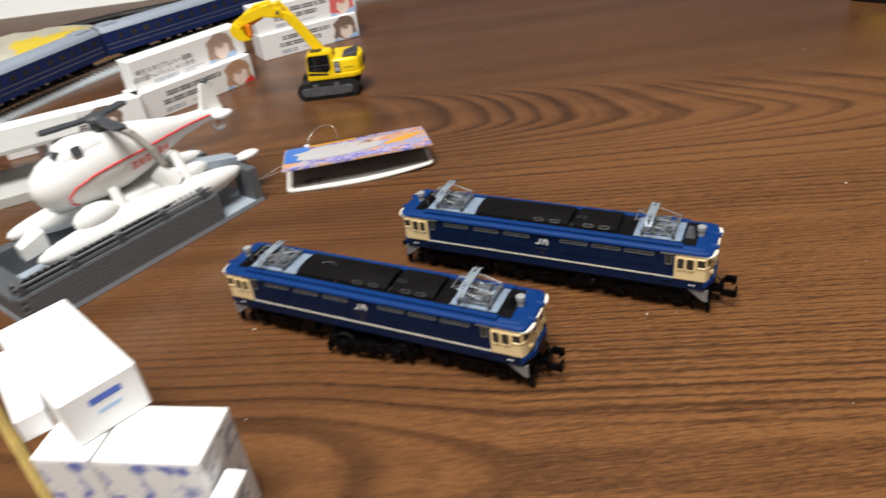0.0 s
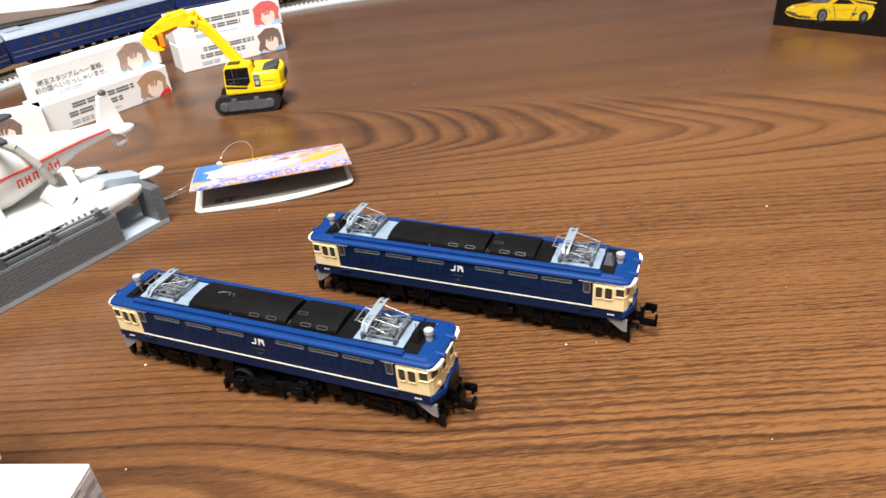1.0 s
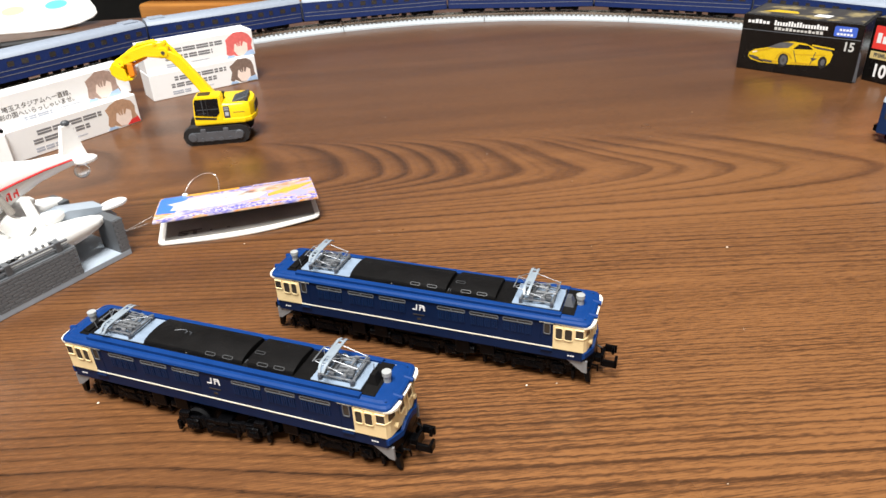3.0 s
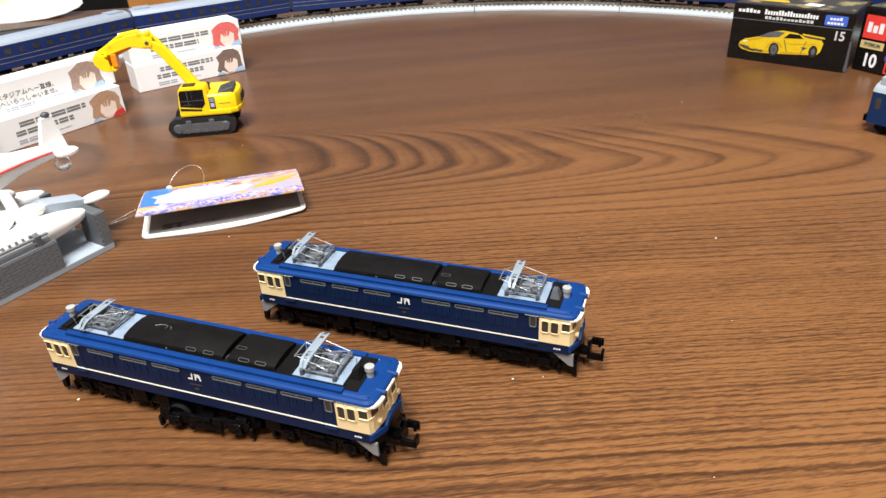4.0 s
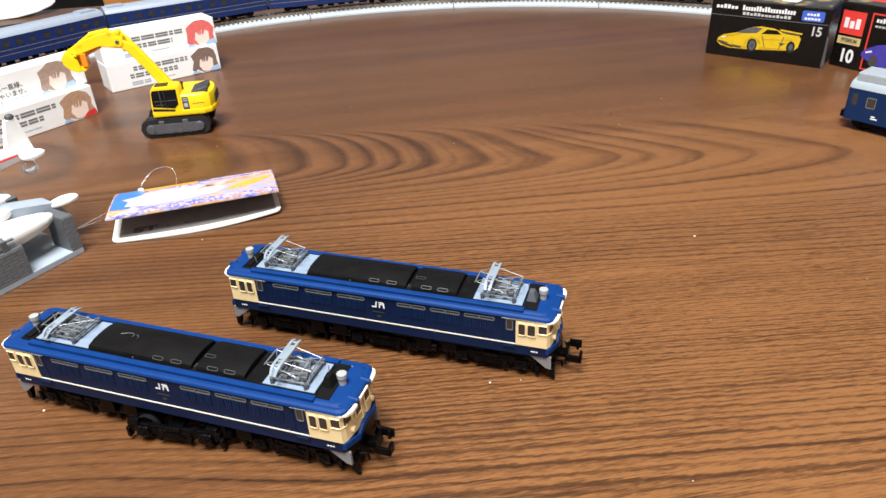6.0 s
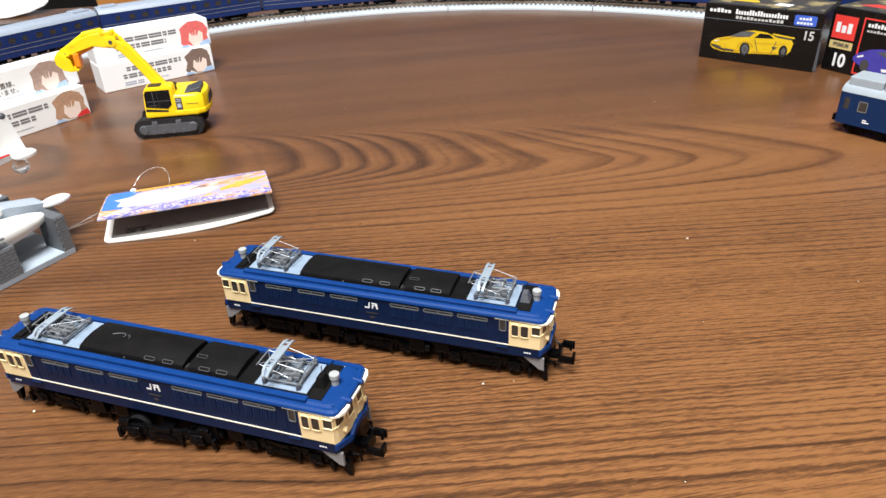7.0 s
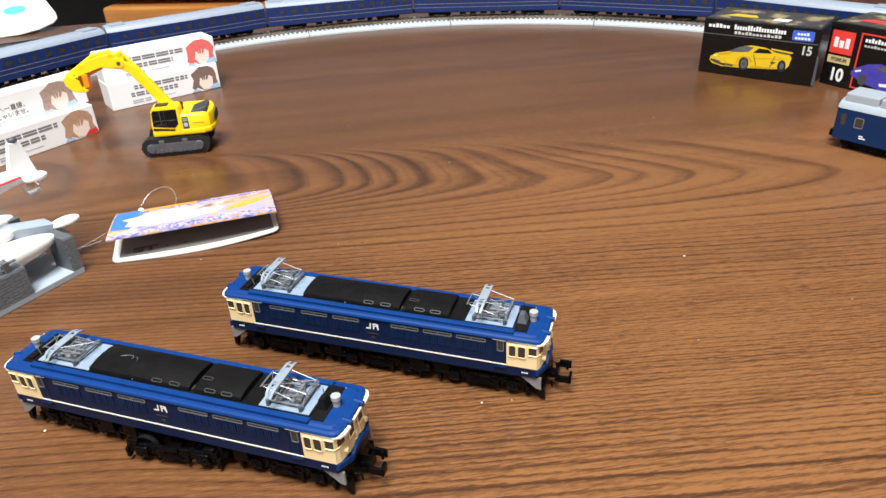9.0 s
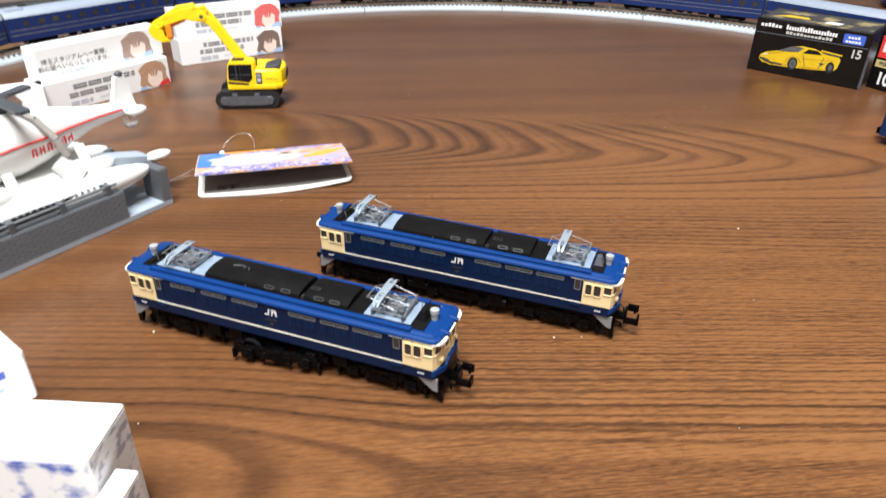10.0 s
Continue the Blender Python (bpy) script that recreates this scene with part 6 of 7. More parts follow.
def build_car_box(at, w, d, h, label, second):
    B = thing("toy_car_box", label, "box", at, "toy car boxes")
    bm = bmesh.new()
    box(bm, 0, w, 0, d, 0, h, 0.4, 1)
    part("carton", bm, BOX_BLACK, B)
    bm = bmesh.new()
    prism(bm, [(1.5, 2), (w - 1.5, 2), (w - 1.5, d - 2), (1.5, d - 2)], Matrix.Translation((0, 0, h)), 0.08)
    part("top_print", bm, BOX_TOP, B, "mottled yellow and grey print")
    bm = bmesh.new()
    prism(bm, [(8, 12), (w * 0.42, 13), (w * 0.38, 19), (14, 20)], Matrix.Translation((0, 0, h + 0.09)), 0.06)
    part("top_patch", bm, PRINT_YELLOW if not second else RED_LOGO, B)
    bm = bmesh.new()
    prism(bm, [(w * 0.55, 10), (w * 0.68, 9), (w * 0.70, 16), (w * 0.57, 17)], Matrix.Translation((0, 0, h + 0.09)), 0.06)
    part("top_patch", bm, WHITE_INK, B)
    # clear torn tuck flap on the corner
    bm = bmesh.new()
    loft(bm, [[(w - 0.2, 0.2, 1), (w + 1.6, 1.2, 0.2), (w + 1.0, 1.6, h * 0.5), (w - 0.1, 0.5, h * 0.55)], [(w - 0.2, 0.5, 1), (w + 1.5, 1.5, 0.2), (w + 0.9, 1.9, h * 0.5), (w - 0.1, 0.8, h * 0.55)]])
    part("corner_flap", bm, GUNMETAL, B, "worn pale carton corner")

    def bars(x0, x1, z0, z1, n, mat, off=0.0, seed=1):
        rnd = random.Random(seed)
        bm = bmesh.new()
        step = (x1 - x0) / n
        for i in range(n):
            zz = z1 - (0 if rnd.random() < 0.35 else (z1 - z0) * 0.28)
            prism(bm, [(x0 + i * step, z0), (x0 + i * step + step * 0.74, z0), (x0 + i * step + step * 0.74, zz), (x0 + i * step, zz)], front(-0.02 - off), 0.05)
        part("print_line", bm, mat, B, "pale plain print bars")
    if not second:
        bars(3.2, 17, h - 5.2, h - 2.8, 6, WHITE_INK, seed=2)
        bars(19.5, 51, h - 5.4, h - 2.4, 19, WHITE_INK, seed=3)
        bars(20, 49, h - 8.2, h - 6.4, 13, LIGHT_GREY, seed=4)
        box_front_parts("grey_line", B, [(FRAME_GREY, [(0.6, h - 9.6), (w - 0.6, h - 9.6), (w - 0.6, h - 9.2), (0.6, h - 9.2)], 0, "")])
        box_front_parts("badge", B, [(LOGO_BLUE, round_rect(54.5, 67, h - 8.2, h - 2.2, 1.0), 0, "blue plain badge")])
        bars(56.2, 65.4, h - 7.4, h - 5.6, 5, WHITE_INK, 0.06, 5)
        bars(57.2, 64.4, h - 4.9, h - 3.2, 4, WHITE_INK, 0.06, 6)
        lettering("letters", "15", 7.4, LIGHT_GREY, B, pose((w - 6.4) * MM, -0.00006, (h - 14.0) * MM, 90, 0, 0), 0.9, "", 0.18)
        # yellow sports car picture
        x0, z0 = 6.6, 5.0
        car = [(0, 3.2), (0.4, 5.6), (3.4, 7.6), (9.0, 9.0), (14.0, 10.2), (20.0, 13.4), (24.5, 14.2), (32.0, 13.8), (39.0, 11.6), (46.4, 11.2), (47.6, 9.6), (46.8, 5.2), (45.2, 3.4), (37.5, 2.4), (25.5, 1.4), (17, 0.8), (7.5, 0.6), (2.0, 1.6)]
        def q(pts):
            return [(x0 + x * 1.05, z0 + z * 1.12) for x, z in pts]
        shapes = [(PRINT_YELLOW, q(car), 0.0, "yellow printed car body"),
                  (YELLOW_SHADE, q(((4.0, 1.2), (17.5, 1.0), (18.4, 2.6), (8.0, 3.0), (3.0, 3.8))), 0.06, ""),
                  (YELLOW_SHADE, q(((24.5, 1.6), (38.0, 2.6), (40.5, 3.6), (26.0, 3.0))), 0.06, ""),
                  (YELLOW_SHADE, q(((26.0, 7.0), (44.0, 8.6), (44.0, 9.0), (26.0, 7.5))), 0.06, ""),
                  (WINDSCREEN, q(((10.6, 9.5), (16.0, 9.6), (22.6, 10.4), (25.6, 13.2), (21.4, 13.5), (17.6, 12.8))), 0.06, ""),
                  (GLASS_BLACK, q(((25.4, 10.2), (36.6, 11.0), (33.8, 12.9), (28.4, 13.0))), 0.06, ""),
                  (INK, q(((37.4, 4.8), (39.6, 6.6), (36.0, 6.5))), 0.06, ""),
                  (INK, q(((37.0, 12.0), (46.6, 11.2), (46.6, 12.0), (37.0, 12.8))), 0.06, ""),
                  (PRINT_YELLOW, q(((35.5, 13.8), (47.8, 12.9), (47.8, 12.1), (35.5, 13.0))), 0.12, ""),
                  (RUBBER, ellipse(x0 + 22.0, z0 + 3.9, 3.1, 4.2, 20), 0.06, "dark printed wheel"),
                  (WINDSCREEN, ellipse(x0 + 22.2, z0 + 3.9, 2.1, 3.1, 16), 0.12, ""),
                  (INK, ellipse(x0 + 22.3, z0 + 3.9, 0.8, 1.2, 12), 0.18, ""),
                  (YELLOW_SHADE, q(((3.4, 7.2), (13.6, 9.6), (14.4, 9.2), (9.0, 7.4), (4.4, 6.2))), 0.06, "bonnet shade"),
                  (YELLOW_SHADE, q(((16.0, 3.4), (17.2, 6.2), (20.0, 8.2), (24.2, 7.4), (26.0, 5.0), (25.2, 4.6), (23.4, 6.4), (20.2, 7.0), (18.0, 5.4), (16.8, 3.2))), 0.06, "wheel arch shade"),
                  (INK, q(((1.6, 3.0), (6.4, 2.0), (6.6, 3.4), (2.2, 4.2))), 0.14, "dark air intake"),
                  (INK, q(((9.0, 1.5), (14.6, 1.2), (14.8, 2.2), (9.2, 2.5))), 0.14, "dark air intake"),
                  (WHITE_TRIM, q(((2.0, 6.0), (4.6, 6.9), (5.4, 6.6), (2.8, 5.6))), 0.14, "pale headlamp"),
                  (INK, q(((25.8, 9.4), (26.2, 9.4), (28.6, 3.2), (28.2, 3.2))), 0.14, "door line"),
                  (INK, q(((36.2, 3.0), (36.6, 3.0), (38.4, 9.8), (38.0, 9.8))), 0.14, "door line"),
                  (RUBBER, ellipse(x0 + 45.0, z0 + 5.4, 2.5, 3.7, 20), 0.06, "dark printed wheel"),
                  (WINDSCREEN, ellipse(x0 + 45.2, z0 + 5.4, 1.2, 2.1, 16), 0.12, ""),
                  (RUBBER, q(((0.4, 3.4), (3.4, 2.2), (9.6, 1.0), (9.8, 2.0), (4.4, 3.0), (0.8, 4.3))), 0.12, "")]
        box_front_parts("car_print", B, shapes)
    else:
        box_front_parts("red_badge", B, [(RED_LOGO, [(2.0, h - 17.8), (16.2, h - 17.8), (16.2, h - 4.4), (2.0, h - 4.4)], 0, "red plain square badge")])
        bars(4.0, 14.6, h - 14.2, h - 8.4, 3, WHITE_INK, 0.06, 8)
        box_front_parts("gold_plate", B, [(GOLD, [(2.0, h - 23.6), (16.2, h - 23.6), (16.2, h - 19.2), (2.0, h - 19.2)], 0, "gold plain plate")])
        lettering("letters", "PREMIUM", 3.2, INK, B, pose(9.1 * MM, -0.00009, (h - 21.4) * MM, 90, 0, 0), 0.75, "", 0.12)
        lettering("letters", "10", 10.5, WHITE_INK, B, pose(9.6 * MM, -0.00006, (h - 30.6) * MM, 90, 0, 0), 0.85, "", 0.35)
        bm = bmesh.new()
        ring_of([(19.5, 1.5), (w - 1.5, 1.5), (w - 1.5, h - 3.5), (19.5, h - 3.5)], [(20.4, 2.4), (w - 2.4, 2.4), (w - 2.4, h - 4.4), (20.4, h - 4.4)], front(-0.02), 0.06, bm)
        part("red_frame", bm, RED_LOGO, B)
        bars(22.5, 50, h - 8.4, h - 5.8, 15, WHITE_INK, 0, 9)
        bars(22.5, 42, h - 11.2, h - 9.6, 10, LIGHT_GREY, 0, 10)
        car = [(18.6, 9.0), (18.2, 11.0), (21.0, 14.0), (27, 17.0), (34, 18.6), (44, 18.0), (56, 15.0), (64, 11.5), (66, 8), (60, 4.5), (48, 3.6), (36, 4.2), (28, 5.6), (22, 7.4)]
        box_front_parts("car_print", B, [(PURPLE, car, 0.08, "violet-blue printed car body"), (WINDSCREEN, [(31, 16.2), (37, 17.6), (46, 16.6), (52, 13.6), (40, 13.4)], 0.14, ""), (INK, ellipse(26.0, 7.6, 2.6, 3.4, 18), 0.14, "dark printed wheel"), (WHITE_INK, [(20.4, 12.0), (24.0, 13.4), (24.4, 12.4), (21.0, 11.2)], 0.14, ""), (WHITE_INK, [(36.0, 7.6), (42.0, 8.4), (42.4, 6.6), (36.8, 6.0)], 0.14, ""), (RED_LOGO, [(44.0, 10.2), (48.0, 10.6), (48.2, 9.6), (44.4, 9.2)], 0.14, "")])
    return B


build_car_box(mm_pose(307.3, 514.0, 0, -47.6), 70.5, 40.0, 35.0, "black glossy toy car box with a yellow sports car picture", False)
build_car_box(mm_pose(365.0, 468.5, 0, -68.0), 71.0, 40.0, 37.5, "black toy car box with a red badge and violet car picture", True)


# ---------------------------------------------------------------- coaches
def build_coach(at, label, group, body, roofm, windows, L=126.0, on_rail=0.0, end_door=True, goods=False):
    C = thing("toy_coach", label, "model coach", at, group)
    W = 9.2
    z0 = on_rail
    bm = bmesh.new()
    ring = [(-W, 5.2), (-W, 20.6), (W, 20.6), (W, 5.2)]
    loft(bm, [[(x, y, z0 + z) for y, z in ring] for x in (-L / 2, L / 2)])
    bmesh.ops.bevel(bm, geom=[e for e in bm.edges if abs(e.verts[0].co.z - e.verts[1].co.z) > 5], offset=0.8, segments=2, affect="EDGES")
    part("body", bm, body, C, "blue coach body")
    bm = bmesh.new()
    prof = [(-W - 0.15, 20.4), (-W * 0.93, 22.2), (-W * 0.72, 23.6), (-W * 0.38, 24.4), (0, 24.7), (W * 0.38, 24.4), (W * 0.72, 23.6), (W * 0.93, 22.2), (W + 0.15, 20.4)]
    loft(bm, [[(x, y * k, z0 + 20.4 + (z - 20.4) * k) for y, z in prof] for x, k in ((-L / 2 - 0.1, 0.93), (-L / 2 + 1.2, 1), (L / 2 - 1.2, 1), (L / 2 + 0.1, 0.93))])
    rf = part("roof", bm, roofm, C, "rounded pale roof", True)
    if goods:
        bm = bmesh.new()
        for x0 in (-L / 2 + 1.5, -L / 2 + 17.5):
            box(bm, x0, x0 + 15.4, -6.9, 6.9, z0 + 22.8, z0 + 27.4, 0.7)
        part("cooling_unit", bm, roofm, rf, "pale raised roof unit")
    else:
        for xx in (-L / 2 + 9, L / 2 - 9):
            bm = bmesh.new()
            box(bm, xx - 6, xx + 6, -5.0, 5.0, z0 + 24.0, z0 + 25.0, 0.3)
            part("vent", bm, roofm, rf)
    pane = None
    for side in (-1, 1):
        m = (front if side < 0 else back)(side * W)
        for zz in (9.0, 12.0) if not goods else ():
            bm = bmesh.new()
            prism(bm, [(-L / 2 + 0.9, z0 + zz), (L / 2 - 0.9, z0 + zz), (L / 2 - 0.9, z0 + zz + 0.45), (-L / 2 + 0.9, z0 + zz + 0.45)], m, 0.12)
            part("trim_line", bm, SILVER, C, "thin silver line")
        for x0, x1, za, zb in windows:
            bm = bmesh.new()
            prism(bm, round_rect(x0, x1, z0 + za, z0 + zb, 0.4, 2), m, 0.05)
            p = part("window", bm, GLASS_DARK, C)
            bm = bmesh.new()
            ring_of(round_rect(x0 - 0.35, x1 + 0.35, z0 + za - 0.35, z0 + zb + 0.35, 0.5, 2), round_rect(x0, x1, z0 + za, z0 + zb, 0.4, 2), m, 0.14, bm)
            part("frame", bm, SILVER if goods else body, p)
        if goods:
            bm = bmesh.new()
            prism(bm, [(-L / 2 + 12.6, z0 + 7.4), (-L / 2 + 15.6, z0 + 7.4), (-L / 2 + 15.6, z0 + 8.0), (-L / 2 + 12.6, z0 + 8.0)], m, 0.05)
            prism(bm, [(-L / 2 + 12.6, z0 + 8.4), (-L / 2 + 14.4, z0 + 8.4), (-L / 2 + 14.4, z0 + 9.0), (-L / 2 + 12.6, z0 + 9.0)], m, 0.05)
            part("print_line", bm, WHITE_INK, C, "tiny white bars")
            bm = bmesh.new()
            prism(bm, round_rect(-L / 2 + 2.6, -L / 2 + 5.0, z0 + 12.5, z0 + 18, 0.3, 2), m, 0.06)
            part("door", bm, GLASS_DARK, C)
    for s in (-1, 1):
        bm = bmesh.new()
        box(bm, min(s * (L / 2), s * (L / 2 + 1.3)), max(s * (L / 2), s * (L / 2 + 1.3)), -3.2, 3.2, z0 + 6, z0 + 20, 0.3)
        part("gangway", bm, FRAME_GREY, C, "grey gangway bellows")
        if goods:
            bm = bmesh.new()
            loft(bm, [[(s * (L / 2 + 0.05), y, z0 + 20.0) , (s * (L / 2 + 0.35), y, z0 + 20.0), (s * (L / 2 - 0.8), y, z0 + 22.4 - abs(y) * 0.12), (s * (L / 2 - 1.6), y, z0 + 22.6 - abs(y) * 0.12)] for y in (-7, -3, 0, 3, 7)])
            part("end_band", bm, COACH_BLUE, C, "bright blue band over the end")
        bm = bmesh.new()
        box(bm, min(s * (L / 2 - 3), s * (L / 2 + 3.2)), max(s * (L / 2 - 3), s * (L / 2 + 3.2)), -1.2, 1.2, z0 + 3.4, z0 + 5.0, 0.2)
        box(bm, min(s * (L / 2 + 2.4), s * (L / 2 + 4.0)), max(s * (L / 2 + 2.4), s * (L / 2 + 4.0)), -2.0, 2.0, z0 + 3.2, z0 + 6.4, 0.3)
        part("coupler", bm, BLACK, C, "black coupler")
        bm = bmesh.new()
        bx = s * (L / 2 - (14 if goods else 22))
        for sy in (-1, 1):
            box(bm, bx - 10, bx + 10, sy * 6.6 - 0.6, sy * 6.6 + 0.6, z0 + 2.4, z0 + 4.6, 0.3)
            for o in (-7, 7):
                box(bm, bx + o - 1.6, bx + o + 1.6, sy * 7.0 - 0.9, sy * 7.0 + 0.9, z0 + 1.6, z0 + 4.4, 0.4)
        box(bm, bx - 6, bx + 6, -6, 6, z0 + 3.0, z0 + 5.3)
        bg = part("bogie", bm, BLACK, C, "black bogie")
        for o in (-7, 7):
            bm = bmesh.new()
            for sy in (-1, 1):
                cyl(bm, (bx + o, sy * 3.6, z0 + 2.75), (bx + o, sy * 4.8, z0 + 2.75), 2.7, seg=14)
            cyl(bm, (bx + o, -3.6, z0 + 2.75), (bx + o, 3.6, z0 + 2.75), 0.6, seg=8)
            part("wheelset", bm, BLACK if goods else GUNMETAL, bg)
    bm = bmesh.new()
    rnd = random.Random(11)
    box(bm, -L / 2 + 1, L / 2 - 1, -6.5, 6.5, z0 + 4.3, z0 + 5.6)
    for xx in range(int(-L / 2 + 40), int(L / 2 - 38), 9):
        for sy in (-1, 1):
            box(bm, xx, xx + rnd.uniform(4, 7), sy * 7.2 - 1.2, sy * 7.2 + 1.2, z0 + rnd.uniform(2.4, 3.4), z0 + 5.4, 0.3)
    part("underframe", bm, BLACK, C, "black underframe boxes")
    return C


sleeper_windows = [(-52 + i * 9.6, -52 + i * 9.6 + (4.6 if i % 3 else 3.2), 14.4, 18.0) for i in range(12)]
CX, CY, R_TRACK, PITCH = 110.0, 357.0, 368.0, 20.2


def on_ring(deg, r=R_TRACK):
    a = radians(deg)
    return CX + r * math.cos(a), CY + r * math.sin(a)


first = None
for k in range(-2, 6):
    deg = 75.0 + PITCH * k
    x, y = on_ring(deg, R_TRACK - 1.5)
    # the side nearest the ring's middle faces -y of the coach
    m = mm_pose(x, y, 6.6, deg - 90)
    if first is None:
        first = build_coach(m, "dark blue sleeping coach with a silver roof on the curved track", "coaches of the blue train", COACH_BLUE, COACH_ROOF, sleeper_windows)
    else:
        copy_thing(first, m)
end = (305.8, 373.0)
dx, dy = math.cos(radians(-60)), math.sin(radians(-60))
gx, gy = end[0] + dx * 63 - dy * 9.2, end[1] + dy * 63 + dx * 9.2
build_coach(mm_pose(gx, gy, 0, -60), "blue baggage coach with a pale roof standing on the table", "", COACH_BLUE_LIGHT, COACH_ROOF_WHITE, [(-53.5, -50.0, 12.6, 17.0), (-20, -16, 12.6, 17.0), (10, 14, 12.6, 17), (40, 44, 12.6, 17)], goods=True)


# ---------------------------------------------------------------- curved track
def arc(bm, a0, a1, profile, steps):
    rings = []
    for i in range(steps + 1):
        deg = a0 + (a1 - a0) * i / steps
        rings.append([(*on_ring(deg, R_TRACK + dr), z) for dr, z in profile])
    loft(bm, rings)


def build_track(a0, a1):
    T = thing("track_section", "curved model railway track section on grey ballast roadbed", "model track", Matrix.Identity(4), "track sections")
    bm = bmesh.new()
    arc(bm, a0 + 0.05, a1 - 0.05, [(-9.4, 0), (-9.2, 1.2), (-6.4, 4.4), (6.4, 4.4), (9.2, 1.2), (9.4, 0)], 16)
    part("roadbed", bm, BALLAST, T, "pale grey ballast roadbed")
    bm = bmesh.new()
    n = int((a1 - a0) / 0.62)
    for i in range(n):
        deg = a0 + (i + 0.5) * (a1 - a0) / n
        x, y = on_ring(deg)
        q = Matrix.Translation((x, y, 4.6)) @ Euler((0, 0, radians(deg))).to_matrix().to_4x4() @ Matrix.Diagonal((15, 1.6, 0.8, 1))
        bmesh.ops.create_cube(bm, size=1.0, matrix=q)
    tagged(part("sleeper_bed", bm, SLEEPER, T, "dark brown sleepers"), kind="stuff")
    for dr in (-4.8, 4.8):
        bm = bmesh.new()
        arc(bm, a0 + 0.05, a1 - 0.05, [(dr - 0.35, 4.8), (dr - 0.35, 6.6), (dr + 0.35, 6.6), (dr + 0.35, 4.8)], 16)
        part("rail", bm, RAIL, T, "nickel rail")
    return T


for a in range(-20, 220, 20):
    build_track(a, a + 20)


# ---------------------------------------------------------------- station platform, tray, cable, far furniture
P = thing("station_platform", "model station platform with a grey canopy on brown posts", "model platform", mm_pose(-133, 383, 0, 25))
bm = bmesh.new()
box(bm, -150, 0, 0, 34, 20.5, 22.5, 0.3)
part("canopy", bm, LIGHT_GREY, P, "flat pale grey canopy")
bm = bmesh.new()
box(bm, -150, -14, -12, 26, 0, 5.0, 0.4)
part("platform_slab", bm, LIGHT_GREY, P, "pale grey platform slab")
for xx in (-20, -60, -100, -140):
    bm = bmesh.new()
    box(bm, xx - 2.2, xx + 2.2, 14, 18, 5.0, 20.6, 0.3)
    box(bm, xx - 1.4, xx + 1.4, 4, 30, 18.6, 20.6, 0.2)
    part("post", bm, HAIR_BROWN, P, "brown canopy post")

tray = thing("plastic_tray", "white rounded plastic lid with coloured dots, propped up beyond the track", "tray", mm_pose(-290, 880, 22, 0, 16))
bm = bmesh.new()
out = [(-220, -76), (40, -75), (66, -71), (82, -63), (92, -52), (94, -44), (90, -32), (62, 21), (30, 82), (16, 100), (-4, 110), (-220, 110)]
loft(bm, [[(x + dx * (1 if x > 0 else 0), y + dy, z) for x, y in out] for dx, dy, z in ((-1.2, 0.6, -2.0), (0, 0, -1.4), (0, 0, -0.5), (-0.8, 0.5, 0.0))])
part("lid", bm, WHITE, tray, "white rounded lid")
for (cx, cy, mat) in ((49.5, -21.5, CYAN), (10, -30, PALE_YELLOW)):
    bm = bmesh.new()
    prism(bm, ellipse(cx, cy, 10.5, 9.5, 24), Matrix.Translation((0, 0, 0.02)), 0.2)
    part("dot", bm, mat, tray, "coloured printed dot")
# Added support block, made wide and black for the shadow under the lid.
bm = bmesh.new()
box(bm, -200, 60, -58, -12, -12.5, -2.0, 1)
part("foot", bm, RUBBER, tray, "dark foot under the lid, widened to stand for its shade")

bag = thing("snack_packet", "crumpled cream packet with yellow and red print", "packet", mm_pose(-300, 640, 0, 30))
rnd = random.Random(5)
bm = bmesh.new()
nx, ny = 14, 9
grid = []
for j in range(ny):
    row = []
    for i in range(nx):
        u, v = i / (nx - 1), j / (ny - 1)
        h = 16 * (math.sin(math.pi * u) * math.sin(math.pi * v)) ** 0.5 + rnd.uniform(-1.6, 1.6) * (0 < i < nx - 1 and 0 < j < ny - 1)
        row.append((-75 + 150 * u, -45 + 90 * v, max(0.6, h + 0.6)))
    grid.append(row)
top = [[bm.verts.new(p) for p in row] for row in grid]
bot = [[bm.verts.new((p[0], p[1], 0.2)) for p in row] for row in grid]
for j in range(ny - 1):
    for i in range(nx - 1):
        bm.faces.new((top[j][i], top[j][i + 1], top[j + 1][i + 1], top[j + 1][i]))
        bm.faces.new((bot[j][i], bot[j + 1][i], bot[j + 1][i + 1], bot[j][i + 1]))
edge = [(0, i) for i in range(nx)] + [(j, nx - 1) for j in range(1, ny)] + [(ny - 1, i) for i in range(nx - 2, -1, -1)] + [(j, 0) for j in range(ny - 2, 0, -1)]
for a, b_ in zip(edge, edge[1:] + edge[:1]):
    bm.faces.new((top[a[0]][a[1]], bot[a[0]][a[1]], bot[b_[0]][b_[1]], top[b_[0]][b_[1]]))
part("packet_film", bm, newsprint("packet_print", (0.50, 0.47, 0.38), (0.70, 0.52, 0.05), 22, 22, 0.54, 0.6), bag)

cable = thing("cable", "black power cable lying behind the track", "cable", mm_pose(0, 0))
bm = bmesh.new()
pts = [(-420, 620, 3), (-330, 690, 3), (-250, 740, 3), (-170, 770, 3), (-90, 800, 3), (0, 812, 3)]
rod(bm, pts, 3.0, 8)
for p in pts:
    ball(bm, p, 3.0, 8)
part("cord", bm, RUBBER, cable)

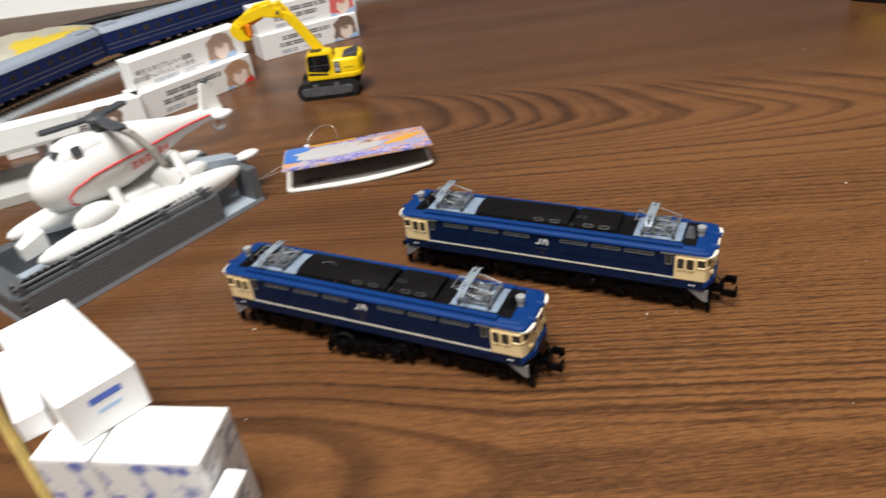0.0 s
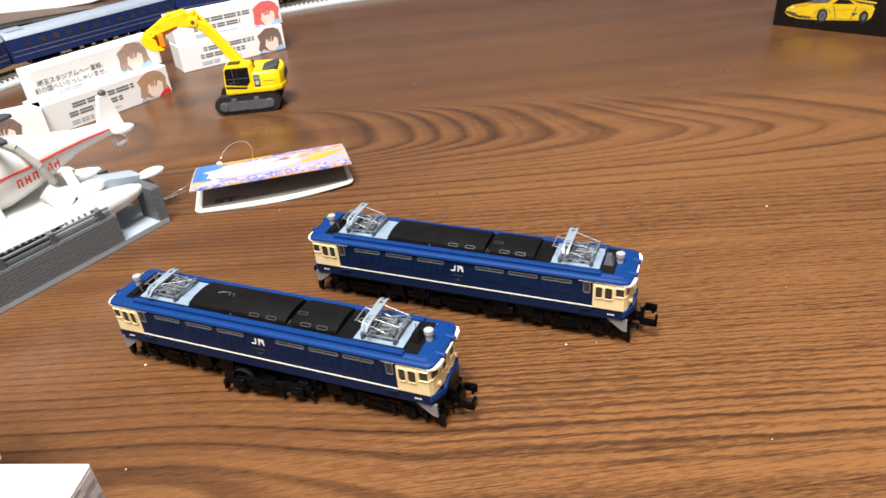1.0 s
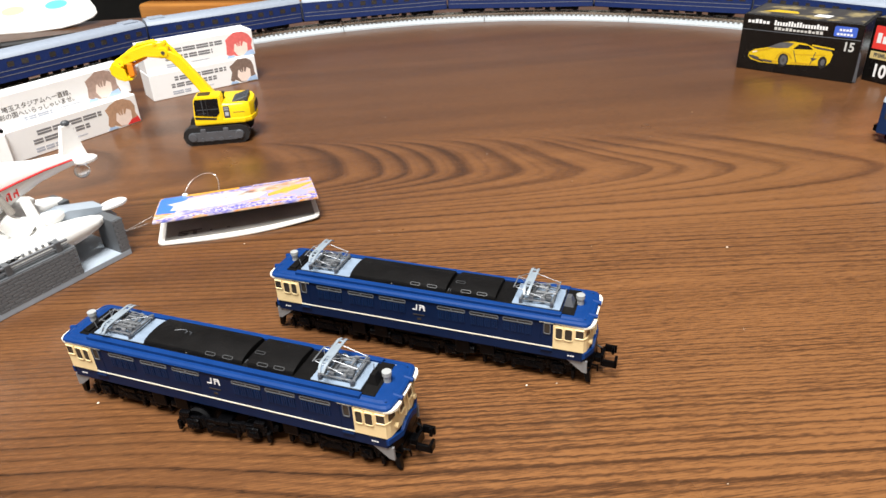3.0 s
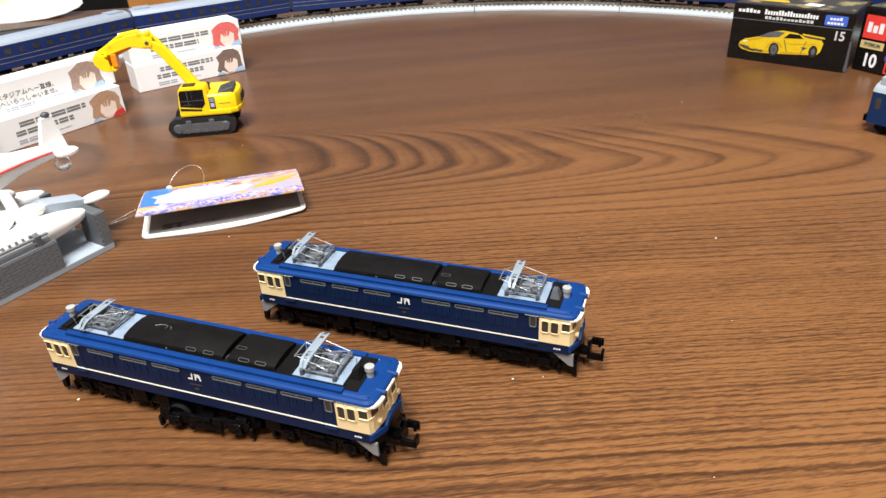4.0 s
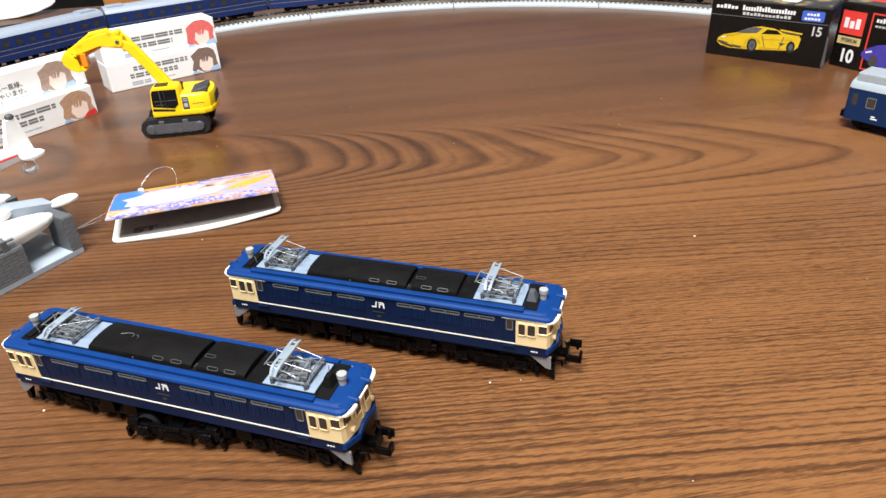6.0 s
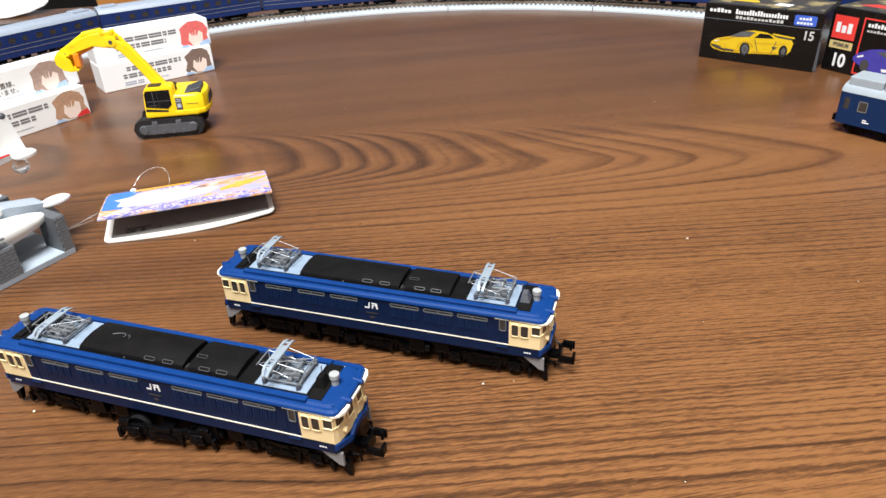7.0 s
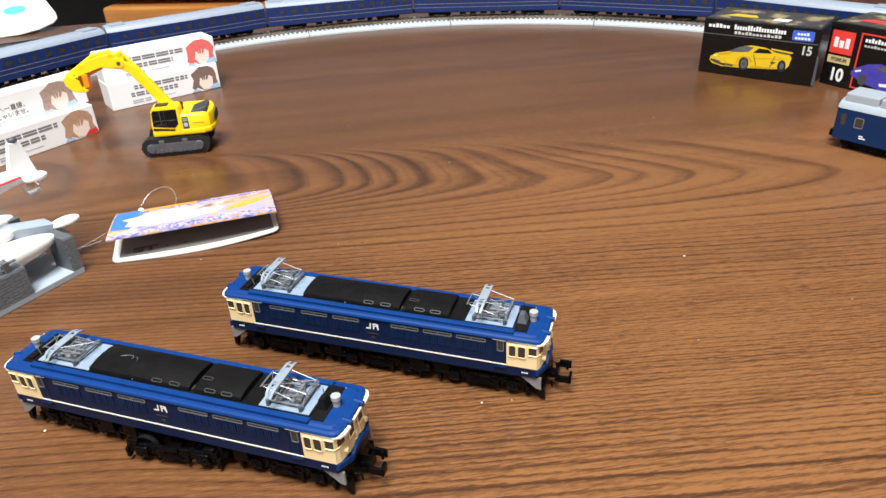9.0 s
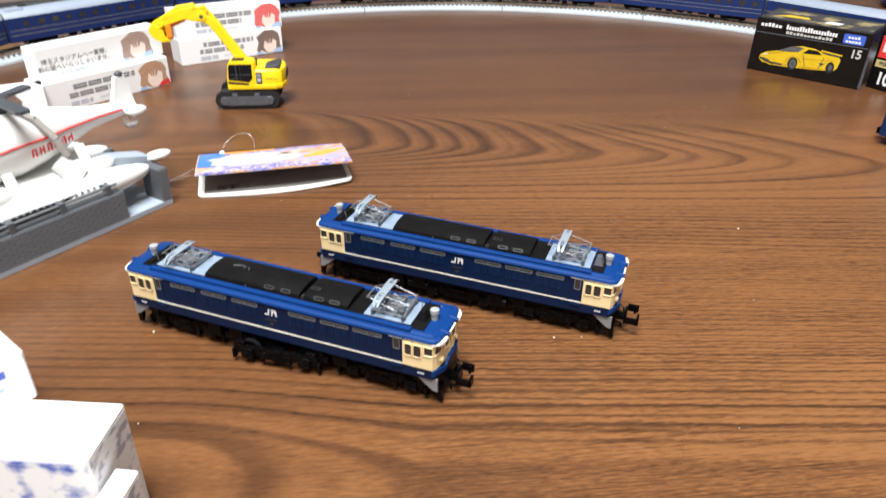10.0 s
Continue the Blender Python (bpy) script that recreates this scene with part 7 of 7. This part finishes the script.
pouch = thing("blue_case", "dark blue glossy plastic case beyond the track", "case", mm_pose(640, 690, 0, -35))
bm = bmesh.new()
loft(bm, [[(x * k, y * k, z) for x, y in round_rect(-90, 90, -45, 45, 20, 5)] for k, z in ((0.95, 0), (1.0, 4), (1.0, 24), (0.95, 30), (0.8, 33))])
part("shell", bm, plain("glossy_navy", (0.01, 0.015, 0.10), 0.1, vary=0.2), pouch, "", True)

# cabinet behind the table, its drawers a little below the table's top
cab = thing("drawer_cabinet", "varnished orange pine cabinet with wide drawers", "cabinet", mm_pose(-60, 1150, 0, -18))
bm = bmesh.new()
box(bm, -420, 760, 6, 420, -690, -150, 3)
box(bm, -420, 760, 60, 420, -150, 0, 3)
part("carcass", bm, RUBBER, cab, "dark cabinet body")
for x0, x1 in ((-205, 90), (135, 430), (472, 700)):
    bm = bmesh.new()
    box(bm, x0, x1, -14, 60, -170, -42, 8, 3)
    d = part("drawer", bm, PINE, cab, "orange pine drawer front with rounded edge")
bm = bmesh.new()
box(bm, -460, 780, -10, 420, -24, 16, 6, 3)
part("top_rail", bm, PINE, cab, "orange pine top board")
for lx in (-400, 740):
    bm = bmesh.new()
    box(bm, lx - 20, lx + 20, 10, 50, -700, -690, 1)
    part("foot", bm, RUBBER, cab)

# ---------------------------------------------------------------- crumbs on the table
for i, (x, y, r) in enumerate(((189.1, 289.2, 0.9), (97.4, 226.1, 0.8), (5.6, 330.2, 0.7), (-25.4, 240.3, 0.9), (241.7, 436.2, 0.7), (106, 225.4, 0.4), (70.4, 471.4, 0.6), (136.2, 183.0, 0.4), (150, 360, 0.4), (-20, 200, 0.5), (118, 402, 0.5), (205, 405, 0.5), (60, 330, 0.35), (170, 240, 0.35), (140, 300, 0.3), (0, 430, 0.4), (230, 250, 0.4))):
    bm = bmesh.new()
    rnd = random.Random(i)
    bmesh.ops.create_icosphere(bm, subdivisions=1, radius=r * 0.5)
    for v in bm.verts:
        v.co = Vector((v.co.x * rnd.uniform(0.7, 1.3), v.co.y * rnd.uniform(0.6, 1.2), max(-0.2, v.co.z * 0.5))) + Vector((0, 0, 0.2))
    c = part("crumb", bm, CRUMB, at=mm_pose(x, y, 0, i * 40))
    tagged(c, "tiny pale crumb on the wooden table", "crumb", "crumbs on the table")
